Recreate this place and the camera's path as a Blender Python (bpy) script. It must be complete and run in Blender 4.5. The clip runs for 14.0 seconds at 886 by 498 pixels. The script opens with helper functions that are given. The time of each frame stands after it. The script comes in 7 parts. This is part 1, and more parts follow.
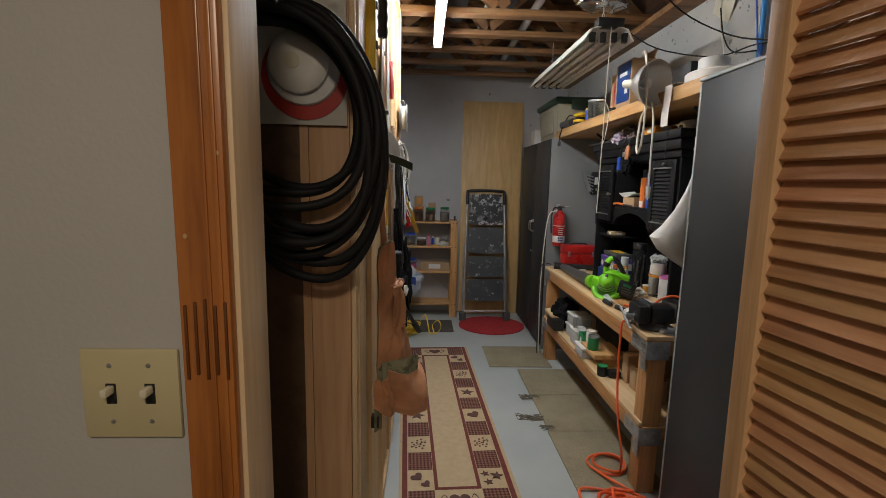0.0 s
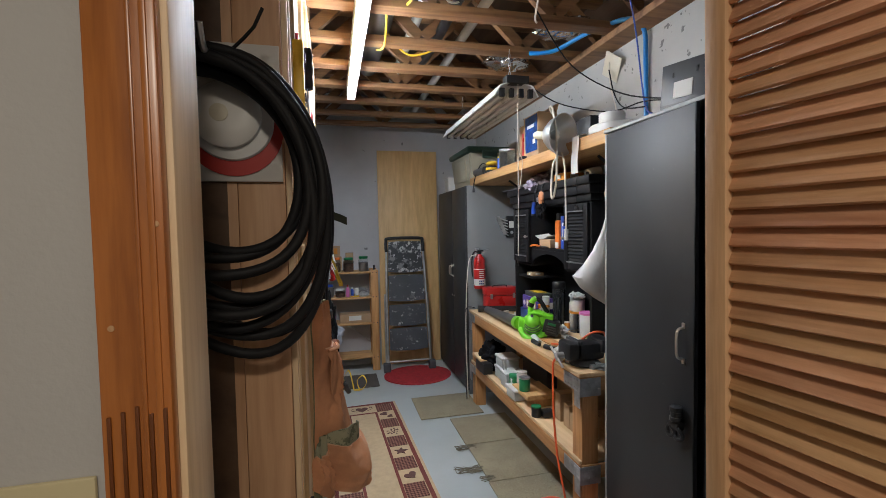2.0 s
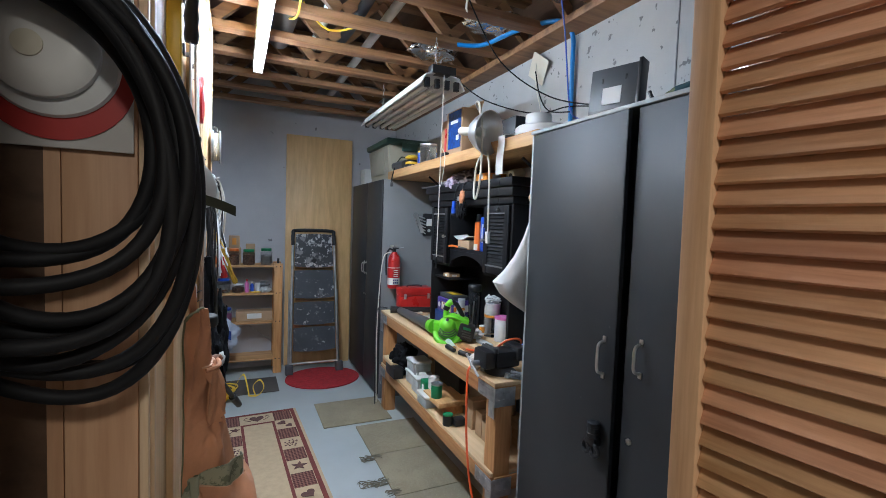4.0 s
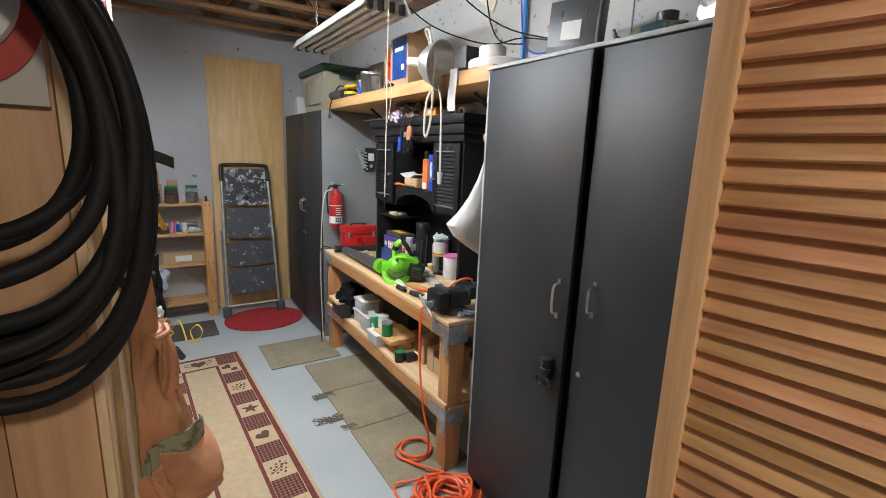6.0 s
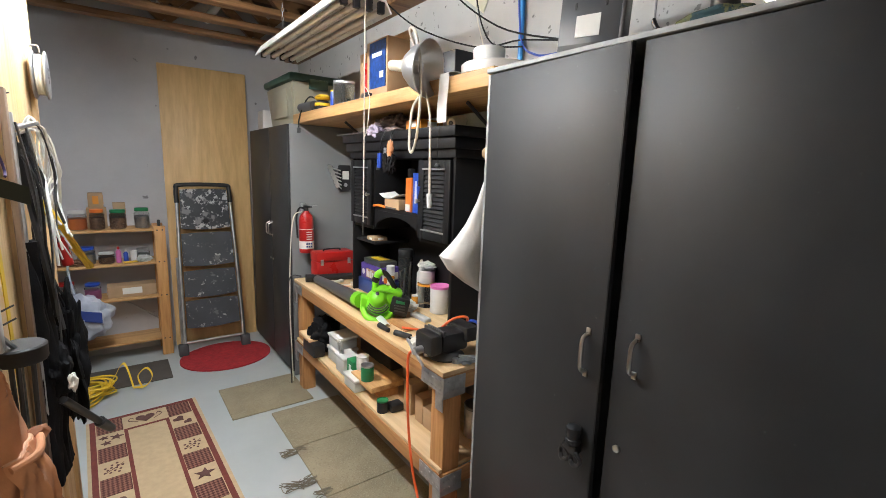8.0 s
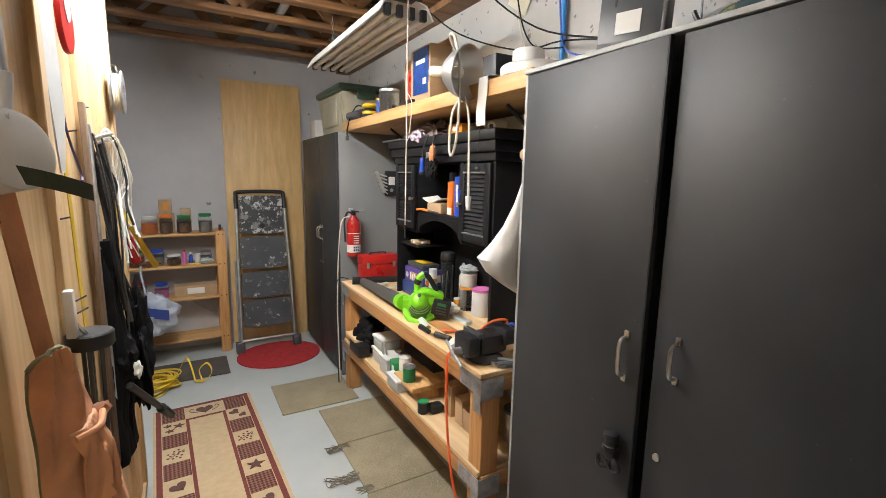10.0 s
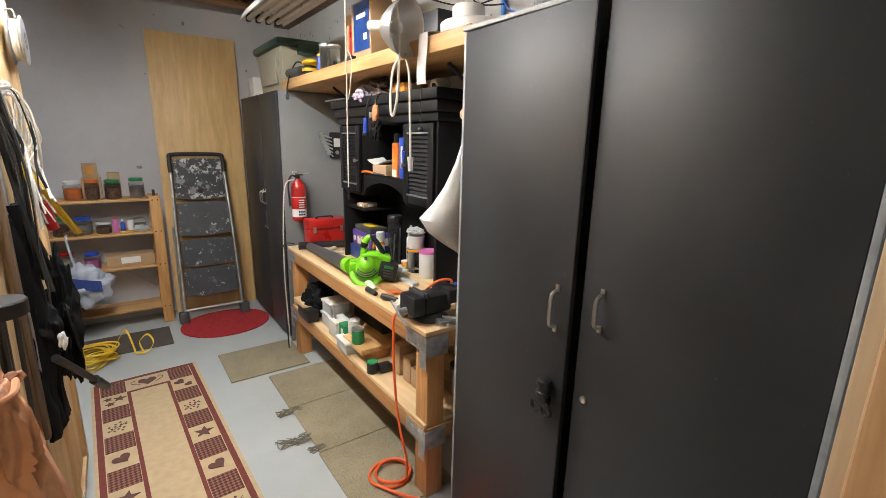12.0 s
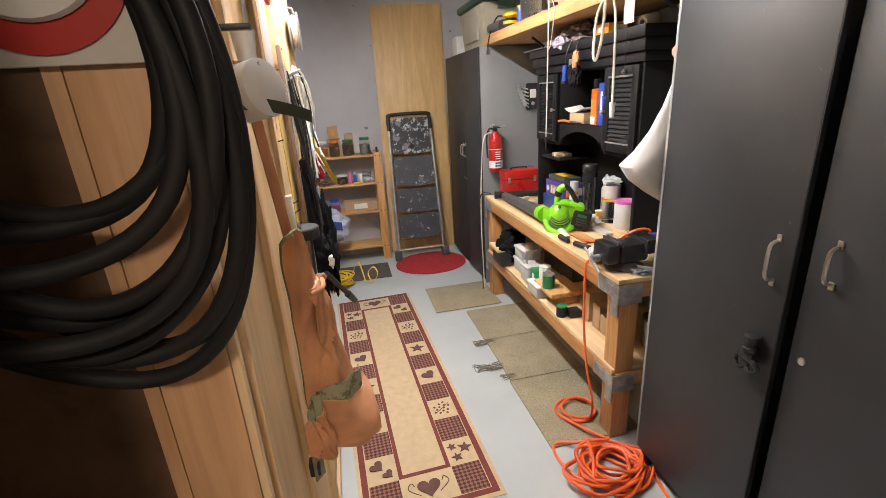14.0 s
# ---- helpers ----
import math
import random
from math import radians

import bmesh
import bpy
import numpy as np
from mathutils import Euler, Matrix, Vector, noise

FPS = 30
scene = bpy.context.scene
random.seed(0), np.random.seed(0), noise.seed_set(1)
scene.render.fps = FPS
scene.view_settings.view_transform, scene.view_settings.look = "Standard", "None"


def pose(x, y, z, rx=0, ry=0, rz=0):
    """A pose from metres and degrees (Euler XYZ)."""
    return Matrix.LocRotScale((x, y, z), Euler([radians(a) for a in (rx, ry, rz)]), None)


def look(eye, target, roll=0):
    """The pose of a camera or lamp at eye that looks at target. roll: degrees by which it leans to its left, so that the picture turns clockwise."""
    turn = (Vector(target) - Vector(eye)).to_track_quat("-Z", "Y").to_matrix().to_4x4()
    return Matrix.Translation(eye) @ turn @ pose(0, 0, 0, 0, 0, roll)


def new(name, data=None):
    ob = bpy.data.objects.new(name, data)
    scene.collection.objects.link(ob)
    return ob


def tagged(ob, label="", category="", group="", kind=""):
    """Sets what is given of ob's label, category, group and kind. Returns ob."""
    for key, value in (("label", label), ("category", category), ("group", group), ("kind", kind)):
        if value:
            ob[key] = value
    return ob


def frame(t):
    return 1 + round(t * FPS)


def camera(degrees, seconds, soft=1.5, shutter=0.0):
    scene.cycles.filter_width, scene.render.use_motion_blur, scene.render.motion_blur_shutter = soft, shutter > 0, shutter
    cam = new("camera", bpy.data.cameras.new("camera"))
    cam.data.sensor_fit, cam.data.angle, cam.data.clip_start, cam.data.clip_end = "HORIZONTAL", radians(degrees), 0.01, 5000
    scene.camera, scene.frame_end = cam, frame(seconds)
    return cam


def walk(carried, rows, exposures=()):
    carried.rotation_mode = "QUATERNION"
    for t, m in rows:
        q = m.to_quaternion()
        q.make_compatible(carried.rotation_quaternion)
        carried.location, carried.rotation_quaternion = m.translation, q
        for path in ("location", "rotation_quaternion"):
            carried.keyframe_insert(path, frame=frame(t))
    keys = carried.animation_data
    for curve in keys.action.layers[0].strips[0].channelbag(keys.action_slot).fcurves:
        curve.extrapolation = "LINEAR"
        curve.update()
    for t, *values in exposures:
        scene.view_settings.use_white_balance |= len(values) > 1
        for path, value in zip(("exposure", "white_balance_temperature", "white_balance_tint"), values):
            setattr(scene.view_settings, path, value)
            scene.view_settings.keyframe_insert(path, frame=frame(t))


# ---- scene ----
cam = camera(89.0, 14.0, soft=0.8)
PATH = [
    (0, (-0.102, -0.109, 1.455), (-0.014, 1.867, 1.160), 1.3),
    (0.5, (-0.097, -0.008, 1.438), (-0.009, 1.976, 1.209), -0.6),
    (1, (-0.120, 0.046, 1.439), (-0.040, 2.040, 1.288), -1.2),
    (1.5, (-0.145, 0.010, 1.445), (0.170, 1.987, 1.376), -1.6),
    (2, (-0.176, -0.05, 1.473), (0.296, 1.891, 1.378), -1.0),
    (2.5, (-0.152, -0.049, 1.479), (0.466, 1.852, 1.413), -1.0),
    (3, (-0.103, 0.012, 1.482), (0.604, 1.882, 1.436), -0.1),
    (5.5, (-0.193, 0.159, 1.51), (0.802, 1.857, 1.158), 2.8),
    (6, (-0.181, 0.201, 1.533), (0.891, 1.839, 1.124), 2.3),
    (6.5, (-0.056, 0.394, 1.51), (1.177, 1.924, 1.136), 3.5),
    (7, (0.001, 0.552, 1.502), (1.259, 2.067, 1.154), 3.3),
    (7.5, (-0.045, 0.547, 1.525), (1.21, 2.065, 1.175), 2.9),
    (8, (-0.058, 0.514, 1.542), (1.113, 2.099, 1.203), 1.9),
    (8.5, (-0.036, 0.498, 1.567), (1.044, 2.156, 1.271), 1.1),
    (11, (-0.03, 0.469, 1.502), (0.948, 2.176, 1.14), 1.5),
    (11.5, (0.005, 0.464, 1.501), (1.052, 2.116, 1.081), 2.1),
    (12, (0.0, 0.439, 1.516), (1.142, 2.014, 1.052), 1.3),
    (12.5, (0.045, 0.422, 1.483), (1.101, 2.049, 0.997), 0.8),
    (13, (0.04, 0.389, 1.501), (0.881, 2.122, 0.962), -1.1),
    (13.5, (0.018, 0.378, 1.508), (0.686, 2.169, 0.919), -2.1),
    (14, (-0.089, 0.341, 1.52), (0.293, 2.195, 0.873), -3.5),
]
EXPOSURES = [(0, -0.65, 6500, 10), (1.0, -0.65, 6500, 10), (1.6, -0.3, 6400, 10), (2.1, -0.2, 5700, 10), (2.6, -0.18, 4750, 7), (3.2, -0.26, 4600, 5), (4.3, 0.1, 5600, 9), (5.3, 0.32, 6000, 10), (7.0, 0.38, 6000, 8), (8.5, 0.42, 6500, 11), (12.0, 0.48, 6700, 11), (13.0, 0.34, 6700, 10), (13.5, 0.3, 6750, 12), (14.0, 0.68, 6800, 16)]
walk(cam, [(t, look(eye, target, roll)) for t, eye, target, roll in PATH], EXPOSURES)

# ---- light and exposure ----
world = bpy.data.worlds.new("world")
scene.world = world
world.use_nodes = True
world.node_tree.nodes["Background"].inputs[0].default_value = (0.02, 0.02, 0.022, 1)
world.node_tree.nodes["Background"].inputs[1].default_value = 0.05
TUBE_STRENGTH = 188.0
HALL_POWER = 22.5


# ---- materials ----
def nodes_of(name):
    m = bpy.data.materials.new(name)
    m.use_nodes = True
    nt = m.node_tree
    return m, nt, nt.nodes["Principled BSDF"], nt.links


def col(c, k=1.0):
    return (min(c[0] * k, 1), min(c[1] * k, 1), min(c[2] * k, 1), 1)


def ramp_node(nt, stops):
    r = nt.nodes.new("ShaderNodeValToRGB")
    r.color_ramp.elements[0].position, r.color_ramp.elements[0].color = stops[0]
    r.color_ramp.elements[1].position, r.color_ramp.elements[1].color = stops[-1]
    for p, c in stops[1:-1]:
        r.color_ramp.elements.new(p).color = c
    return r


def noise_node(nt, vec, scale, detail=4.0, rough=0.55, distort=0.0):
    n = nt.nodes.new("ShaderNodeTexNoise")
    n.inputs["Scale"].default_value = scale
    n.inputs["Detail"].default_value = detail
    n.inputs["Roughness"].default_value = rough
    n.inputs["Distortion"].default_value = distort
    nt.links.new(vec, n.inputs["Vector"])
    return n


def coords(nt, stretch=(1, 1, 1)):
    tc = nt.nodes.new("ShaderNodeTexCoord")
    mp = nt.nodes.new("ShaderNodeMapping")
    mp.inputs["Scale"].default_value = stretch
    nt.links.new(tc.outputs["Object"], mp.inputs["Vector"])
    return mp.outputs["Vector"]


def mix(nt, a, b, fac, mode="MIX"):
    m = nt.nodes.new("ShaderNodeMix")
    m.data_type, m.blend_type = "RGBA", mode
    for sock, v in ((m.inputs[0], fac), (m.inputs[6], a), (m.inputs[7], b)):
        if isinstance(v, (int, float)):
            sock.default_value = v
        elif isinstance(v, tuple):
            sock.default_value = v
        else:
            nt.links.new(v, sock)
    return m.outputs[2]


def bump(nt, height, bsdf, strength, dist=0.002):
    b = nt.nodes.new("ShaderNodeBump")
    b.inputs["Strength"].default_value = strength
    b.inputs["Distance"].default_value = dist
    nt.links.new(height, b.inputs["Height"])
    nt.links.new(b.outputs[0], bsdf.inputs["Normal"])


def vary(nt, colour, amount, hue=0.0):
    info = nt.nodes.new("ShaderNodeObjectInfo")
    hsv = nt.nodes.new("ShaderNodeHueSaturation")
    mr = nt.nodes.new("ShaderNodeMapRange")
    mr.inputs["To Min"].default_value, mr.inputs["To Max"].default_value = 1 - amount, 1 + amount
    nt.links.new(info.outputs["Random"], mr.inputs["Value"])
    nt.links.new(mr.outputs[0], hsv.inputs["Value"])
    if hue:
        mul = nt.nodes.new("ShaderNodeMath")
        mul.operation = "MULTIPLY"
        mul.inputs[1].default_value = 7.31
        fr = nt.nodes.new("ShaderNodeMath")
        fr.operation = "FRACT"
        mh = nt.nodes.new("ShaderNodeMapRange")
        mh.inputs["To Min"].default_value, mh.inputs["To Max"].default_value = 0.5 - hue, 0.5 + hue
        nt.links.new(info.outputs["Random"], mul.inputs[0])
        nt.links.new(mul.outputs[0], fr.inputs[0])
        nt.links.new(fr.outputs[0], mh.inputs["Value"])
        nt.links.new(mh.outputs[0], hsv.inputs["Hue"])
    nt.links.new(colour, hsv.inputs["Color"])
    return hsv.outputs[0]


def plain(name, c, rough=0.5, metal=0.0, var=0.1, scale=8.0, relief=0.1, fine=90.0, wear=0.0, wear_col=(0.6, 0.6, 0.6)):
    m, nt, b, ln = nodes_of(name)
    v = coords(nt)
    n = noise_node(nt, v, scale, 5)
    r = ramp_node(nt, [(0.3, col(c, 1 - var)), (0.7, col(c, 1 + var))])
    ln.new(n.outputs[0], r.inputs[0])
    out = r.outputs[0]
    if wear:
        w = noise_node(nt, v, fine * 0.35, 6, 0.7)
        wr = ramp_node(nt, [(0.72 - wear * 0.3, (0, 0, 0, 1)), (0.76 - wear * 0.3, (1, 1, 1, 1))])
        ln.new(w.outputs[0], wr.inputs[0])
        out = mix(nt, out, col(wear_col), wr.outputs[0])
    ln.new(out, b.inputs["Base Color"])
    b.inputs["Metallic"].default_value = metal
    rr = nt.nodes.new("ShaderNodeMapRange")
    rr.inputs["To Min"].default_value, rr.inputs["To Max"].default_value = max(rough - 0.1, 0.03), min(rough + 0.1, 1)
    f = noise_node(nt, v, fine, 3)
    ln.new(n.outputs[0], rr.inputs["Value"])
    ln.new(rr.outputs[0], b.inputs["Roughness"])
    if relief:
        bump(nt, f.outputs[0], b, relief)
    return m


def wood(name, c, dark, axis=2, scale=26.0, rough=0.55, rand=0.08, hue=0.0, knots=0.35, relief=0.12, coat=0.0, along=0.06, swirl=0.6):
    m, nt, b, ln = nodes_of(name)
    st = [1.0, 1.0, 1.0]
    st[axis] = along
    v = coords(nt, tuple(st))
    info = nt.nodes.new("ShaderNodeObjectInfo")
    add = nt.nodes.new("ShaderNodeVectorMath")
    sc = nt.nodes.new("ShaderNodeVectorMath")
    sc.operation = "SCALE"
    sc.inputs[0].default_value = (13.7, 9.1, 5.3)
    ln.new(info.outputs["Random"], sc.inputs["Scale"])
    ln.new(v, add.inputs[0])
    ln.new(sc.outputs[0], add.inputs[1])
    v = add.outputs[0]
    n = noise_node(nt, v, scale, 6, 0.6, swirl)
    n2 = noise_node(nt, v, scale * 4.5, 4, 0.6)
    r = ramp_node(nt, [(0.32, col(dark)), (0.52, col(c)), (0.72, col(c, 1.12))])
    ln.new(n.outputs[0], r.inputs[0])
    r2 = ramp_node(nt, [(0.35, (0.78, 0.72, 0.66, 1)), (0.6, (1, 1, 1, 1))])
    ln.new(n2.outputs[0], r2.inputs[0])
    out = mix(nt, r.outputs[0], r2.outputs[0], 0.6, "MULTIPLY")
    if knots:
        st2 = [1.0, 1.0, 1.0]
        st2[axis] = 0.4
        kv = coords(nt, tuple(st2))
        vo = nt.nodes.new("ShaderNodeTexVoronoi")
        vo.inputs["Scale"].default_value = 5.5
        ln.new(kv, vo.inputs["Vector"])
        kr = ramp_node(nt, [(0.03, (1, 1, 1, 1)), (0.09, (0, 0, 0, 1))])
        ln.new(vo.outputs["Distance"], kr.inputs[0])
        ks = nt.nodes.new("ShaderNodeMath")
        ks.operation = "MULTIPLY"
        ks.inputs[1].default_value = knots
        ln.new(kr.outputs[0], ks.inputs[0])
        out = mix(nt, out, col(dark, 0.55), ks.outputs[0])
    out = vary(nt, out, rand, hue)
    ln.new(out, b.inputs["Base Color"])
    b.inputs["Roughness"].default_value = rough
    b.inputs["Coat Weight"].default_value = coat
    b.inputs["Coat Roughness"].default_value = 0.25
    bump(nt, n2.outputs[0], b, relief, 0.001)
    return m


def pitted(name, c, stain, pit=0.62, scale=14.0):
    m, nt, b, ln = nodes_of(name)
    v = coords(nt)
    big = noise_node(nt, v, 1.6, 6, 0.6)
    r = ramp_node(nt, [(0.3, col(stain)), (0.65, col(c))])
    ln.new(big.outputs[0], r.inputs[0])
    p = noise_node(nt, v, scale, 3, 0.5)
    pr = ramp_node(nt, [(pit + 0.08, (0, 0, 0, 1)), (pit + 0.11, (1, 1, 1, 1))])
    ln.new(p.outputs[0], pr.inputs[0])
    out = mix(nt, r.outputs[0], col(c, 0.4), pr.outputs[0])
    ln.new(out, b.inputs["Base Color"])
    b.inputs["Roughness"].default_value = 0.85
    f = noise_node(nt, v, 70, 6, 0.65)
    sub = mix(nt, f.outputs[0], (0, 0, 0, 1), pr.outputs[0])
    bump(nt, sub, b, 0.35, 0.004)
    return m


def speckled(name, base, spots, density=0.55, scale=120.0, rough=0.9, relief=0.5, spots2=None):
    m, nt, b, ln = nodes_of(name)
    v = coords(nt)
    big = noise_node(nt, v, 5.0, 4)
    r = ramp_node(nt, [(0.3, col(base, 0.8)), (0.7, col(base, 1.15))])
    ln.new(big.outputs[0], r.inputs[0])
    f = noise_node(nt, v, scale, 4, 0.7)
    s = ramp_node(nt, [(density, (0, 0, 0, 1)), (density + 0.05, (1, 1, 1, 1))])
    ln.new(f.outputs[0], s.inputs[0])
    out = mix(nt, r.outputs[0], col(spots), s.outputs[0])
    if spots2:
        g = noise_node(nt, v, scale * 0.6, 3, 0.6)
        s2 = ramp_node(nt, [(density + 0.02, (0, 0, 0, 1)), (density + 0.07, (1, 1, 1, 1))])
        ln.new(g.outputs[0], s2.inputs[0])
        out = mix(nt, out, col(spots2), s2.outputs[0])
    ln.new(out, b.inputs["Base Color"])
    b.inputs["Roughness"].default_value = rough
    bump(nt, f.outputs[0], b, relief, 0.002)
    return m


def clear(name, tint=(0.9, 0.93, 0.92), rough=0.08, trans=0.85):
    m, nt, b, ln = nodes_of(name)
    b.inputs["Base Color"].default_value = col(tint)
    b.inputs["Roughness"].default_value = rough
    b.inputs["Transmission Weight"].default_value = trans
    b.inputs["IOR"].default_value = 1.12
    return m


def checked(name, a, c, size=0.016):
    m, nt, b, ln = nodes_of(name)
    tc = coords(nt)
    rot = nt.nodes.new("ShaderNodeMapping")
    rot.inputs["Rotation"].default_value = (0, 0, radians(45))
    ln.new(tc, rot.inputs["Vector"])
    ch = nt.nodes.new("ShaderNodeTexChecker")
    ch.inputs["Scale"].default_value = 1 / size
    ch.inputs["Color1"].default_value, ch.inputs["Color2"].default_value = col(a), col(c)
    ln.new(rot.outputs[0], ch.inputs["Vector"])
    n = noise_node(nt, tc, 260, 3)
    out = mix(nt, ch.outputs[0], n.outputs[1], 0.12, "OVERLAY")
    ln.new(out, b.inputs["Base Color"])
    b.inputs["Roughness"].default_value = 0.95
    bump(nt, n.outputs[0], b, 0.6, 0.002)
    return m


def glow(name, c, strength):
    m, nt, b, ln = nodes_of(name)
    b.inputs["Base Color"].default_value = (0.9, 0.9, 0.9, 1)
    b.inputs["Emission Color"].default_value = col(c)
    b.inputs["Emission Strength"].default_value = strength
    return m


PINE_Z = wood("pine upright", (0.66, 0.465, 0.25), (0.57, 0.37, 0.17), 2, 12, knots=0.7, rand=0.06)
PINE_DOOR_Z = wood("clear pine upright", (0.66, 0.42, 0.23), (0.54, 0.30, 0.14), 2, 26, rand=0.05, knots=0.0, rough=0.5)
PINE_DOOR_X = wood("clear pine slat", (0.66, 0.385, 0.205), (0.52, 0.265, 0.125), 0, 42, rand=0.13, hue=0.012, knots=0.16, rough=0.5)
CASING_WOOD = wood("orange stained casing", (0.40, 0.14, 0.028), (0.22, 0.066, 0.012), 2, 28, rand=0.04, knots=0.2, rough=0.35, coat=0.3)
CASING_WOOD_X = wood("orange stained head casing", (0.40, 0.14, 0.028), (0.22, 0.066, 0.012), 0, 28, rand=0.04, knots=0.2, rough=0.35, coat=0.3)
TAN_Z = wood("tan lumber upright", (0.53, 0.325, 0.185), (0.43, 0.245, 0.13), 2, 14, knots=0.5)
JAMB_WOOD = wood("raw jamb pine", (0.70, 0.53, 0.34), (0.62, 0.44, 0.25), 2, 14, knots=0.5)
FIR_Y = wood("fir lumber lengthwise", (0.52, 0.265, 0.10), (0.37, 0.16, 0.05), 1, 20, knots=0.5)
FIR_Z = wood("fir lumber upright", (0.52, 0.265, 0.10), (0.37, 0.16, 0.05), 2, 20, knots=0.5)
FIR_X = wood("fir lumber crosswise", (0.46, 0.25, 0.1), (0.31, 0.14, 0.05), 0, 20, knots=0.5)
SHELF_Y = wood("yellow pine board", (0.60, 0.36, 0.15), (0.44, 0.23, 0.08), 1, 18, knots=0.4)
JOIST_X = wood("weathered joist", (0.30, 0.16, 0.07), (0.16, 0.075, 0.03), 0, 16, knots=0.5, rand=0.2)
GREY_LATH = wood("greyed lath", (0.22, 0.15, 0.10), (0.12, 0.08, 0.055), 2, 22, knots=0.3)
# overhead deck wood; its dark tone also paints the niche's shade
SUBFLOOR_NICHE_SHADE = wood("dark subfloor and niche shade", (0.12, 0.07, 0.04), (0.06, 0.034, 0.02), 1, 9, knots=0.2)
PLY = wood("birch plywood", (0.69, 0.46, 0.205), (0.64, 0.415, 0.175), 2, 6.5, knots=0.3, rough=0.5, along=0.14, swirl=1.8)
PLY_TOP = wood("worn plywood top", (0.72, 0.52, 0.30), (0.6, 0.4, 0.2), 1, 8, knots=0.15, rough=0.6)
RACK_X = wood("rack board", (0.56, 0.33, 0.14), (0.42, 0.22, 0.08), 0, 18, knots=0.3)
RACK_Z = wood("rack post", (0.56, 0.30, 0.11), (0.42, 0.2, 0.07), 2, 18, knots=0.3)

CONCRETE = pitted("grey painted concrete", (0.52, 0.51, 0.515), (0.43, 0.42, 0.43), 0.62, 9)
BLOCKWALL = pitted("white painted block", (0.45, 0.45, 0.44), (0.37, 0.37, 0.36), 0.58, 24)
FLOOR_PAINT = plain("grey floor paint", (0.41, 0.435, 0.43), 0.45, var=0.07, scale=2.2, relief=0.08, fine=60, wear=0.12, wear_col=(0.3, 0.3, 0.29))
DRYWALL = plain("grey wall paint", (0.44, 0.435, 0.425), 0.75, var=0.04, scale=2.0, relief=0.25, fine=140)
HALL_CEIL = plain("white ceiling paint", (0.75, 0.74, 0.72), 0.85, var=0.03, relief=0.2)
HALL_FLOOR = plain("brown hall carpet", (0.22, 0.17, 0.12), 0.95, relief=0.6, fine=300)
SWITCH_PLATE = plain("almond plastic", (0.52, 0.46, 0.28), 0.35, var=0.03, relief=0.02)
IVORY = plain("ivory plastic", (0.62, 0.58, 0.46), 0.35, var=0.03, relief=0.02)
CAB_BLACK = plain("charcoal laminate", (0.031, 0.032, 0.034), 0.46, var=0.2, scale=2.5, relief=0.06, fine=220, wear=0.17, wear_col=(0.10, 0.10, 0.10))
CAB_BLACK.node_tree.nodes["Principled BSDF"].inputs["Specular IOR Level"].default_value = 0.31
CAB_EDGE = plain("worn grey edge band", (0.30, 0.31, 0.31), 0.5, var=0.2, scale=20, relief=0.1)
CAB_SIDE = plain("grey laminate side", (0.20, 0.205, 0.21), 0.45, var=0.06, scale=3, relief=0.05)
BLACK_GAP = plain("black door edge", (0.008, 0.008, 0.009), 0.6, var=0.05)
NICKEL = plain("brushed nickel", (0.62, 0.6, 0.56), 0.3, 1.0, var=0.08, relief=0.03)
STEEL = plain("galvanised steel", (0.45, 0.46, 0.47), 0.42, 0.9, var=0.25, scale=25, relief=0.08)
ALU = plain("aluminium tube", (0.62, 0.63, 0.64), 0.35, 0.9, var=0.15, scale=20, relief=0.05)
CHROME = plain("spun aluminium", (0.74, 0.74, 0.73), 0.33, 0.9, var=0.05, scale=10, relief=0.0)
BLACK_PL = plain("black plastic", (0.014, 0.014, 0.015), 0.42, var=0.2, relief=0.08)
RUBBER = plain("black cable rubber", (0.010, 0.010, 0.011), 0.62, var=0.2, relief=0.05)
RUBBER.node_tree.nodes["Principled BSDF"].inputs["Specular IOR Level"].default_value = 0.22
HUTCH = plain("black painted wood", (0.008, 0.008, 0.009), 0.55, var=0.2, relief=0.1)
HUTCH.node_tree.nodes["Principled BSDF"].inputs["Specular IOR Level"].default_value = 0.25
HUTCH_EDGE = plain("scuffed black paint", (0.16, 0.16, 0.16), 0.45, var=0.3, scale=30)
NYLON = plain("black nylon cloth", (0.008, 0.008, 0.009), 0.85, var=0.3, scale=12, relief=0.5, fine=240)
RED_PAINT = plain("red enamel", (0.42, 0.016, 0.014), 0.3, var=0.1, relief=0.04, wear=0.03, wear_col=(0.3, 0.28, 0.27))
RED_RUG = plain("red pile rug", (0.36, 0.02, 0.025), 0.97, var=0.25, scale=40, relief=0.9, fine=320)
BROWN_MAT = plain("brown rubber mat", (0.085, 0.072, 0.062), 0.85, var=0.15, relief=0.5, fine=160)
NYLON.node_tree.nodes["Principled BSDF"].inputs["Specular IOR Level"].default_value = 0.15
OLIVE_MAT = speckled("olive speckled mat", (0.27, 0.225, 0.145), (0.35, 0.305, 0.215), 0.56, 170, spots2=(0.19, 0.155, 0.095))
RUG_CREAM = plain("cream rug pile", (0.49, 0.365, 0.22), 0.97, var=0.08, scale=30, relief=0.8, fine=320)
RUG_MAROON = plain("maroon rug pile", (0.16, 0.036, 0.028), 0.97, var=0.15, scale=30, relief=0.8, fine=320)
RUG_CHECK = checked("checked maroon pile", (0.075, 0.022, 0.018), (0.22, 0.10, 0.07), 0.013)
RUG_MOTIF = plain("dark plum pile", (0.11, 0.05, 0.042), 0.97, var=0.2, scale=40, relief=0.8, fine=320)
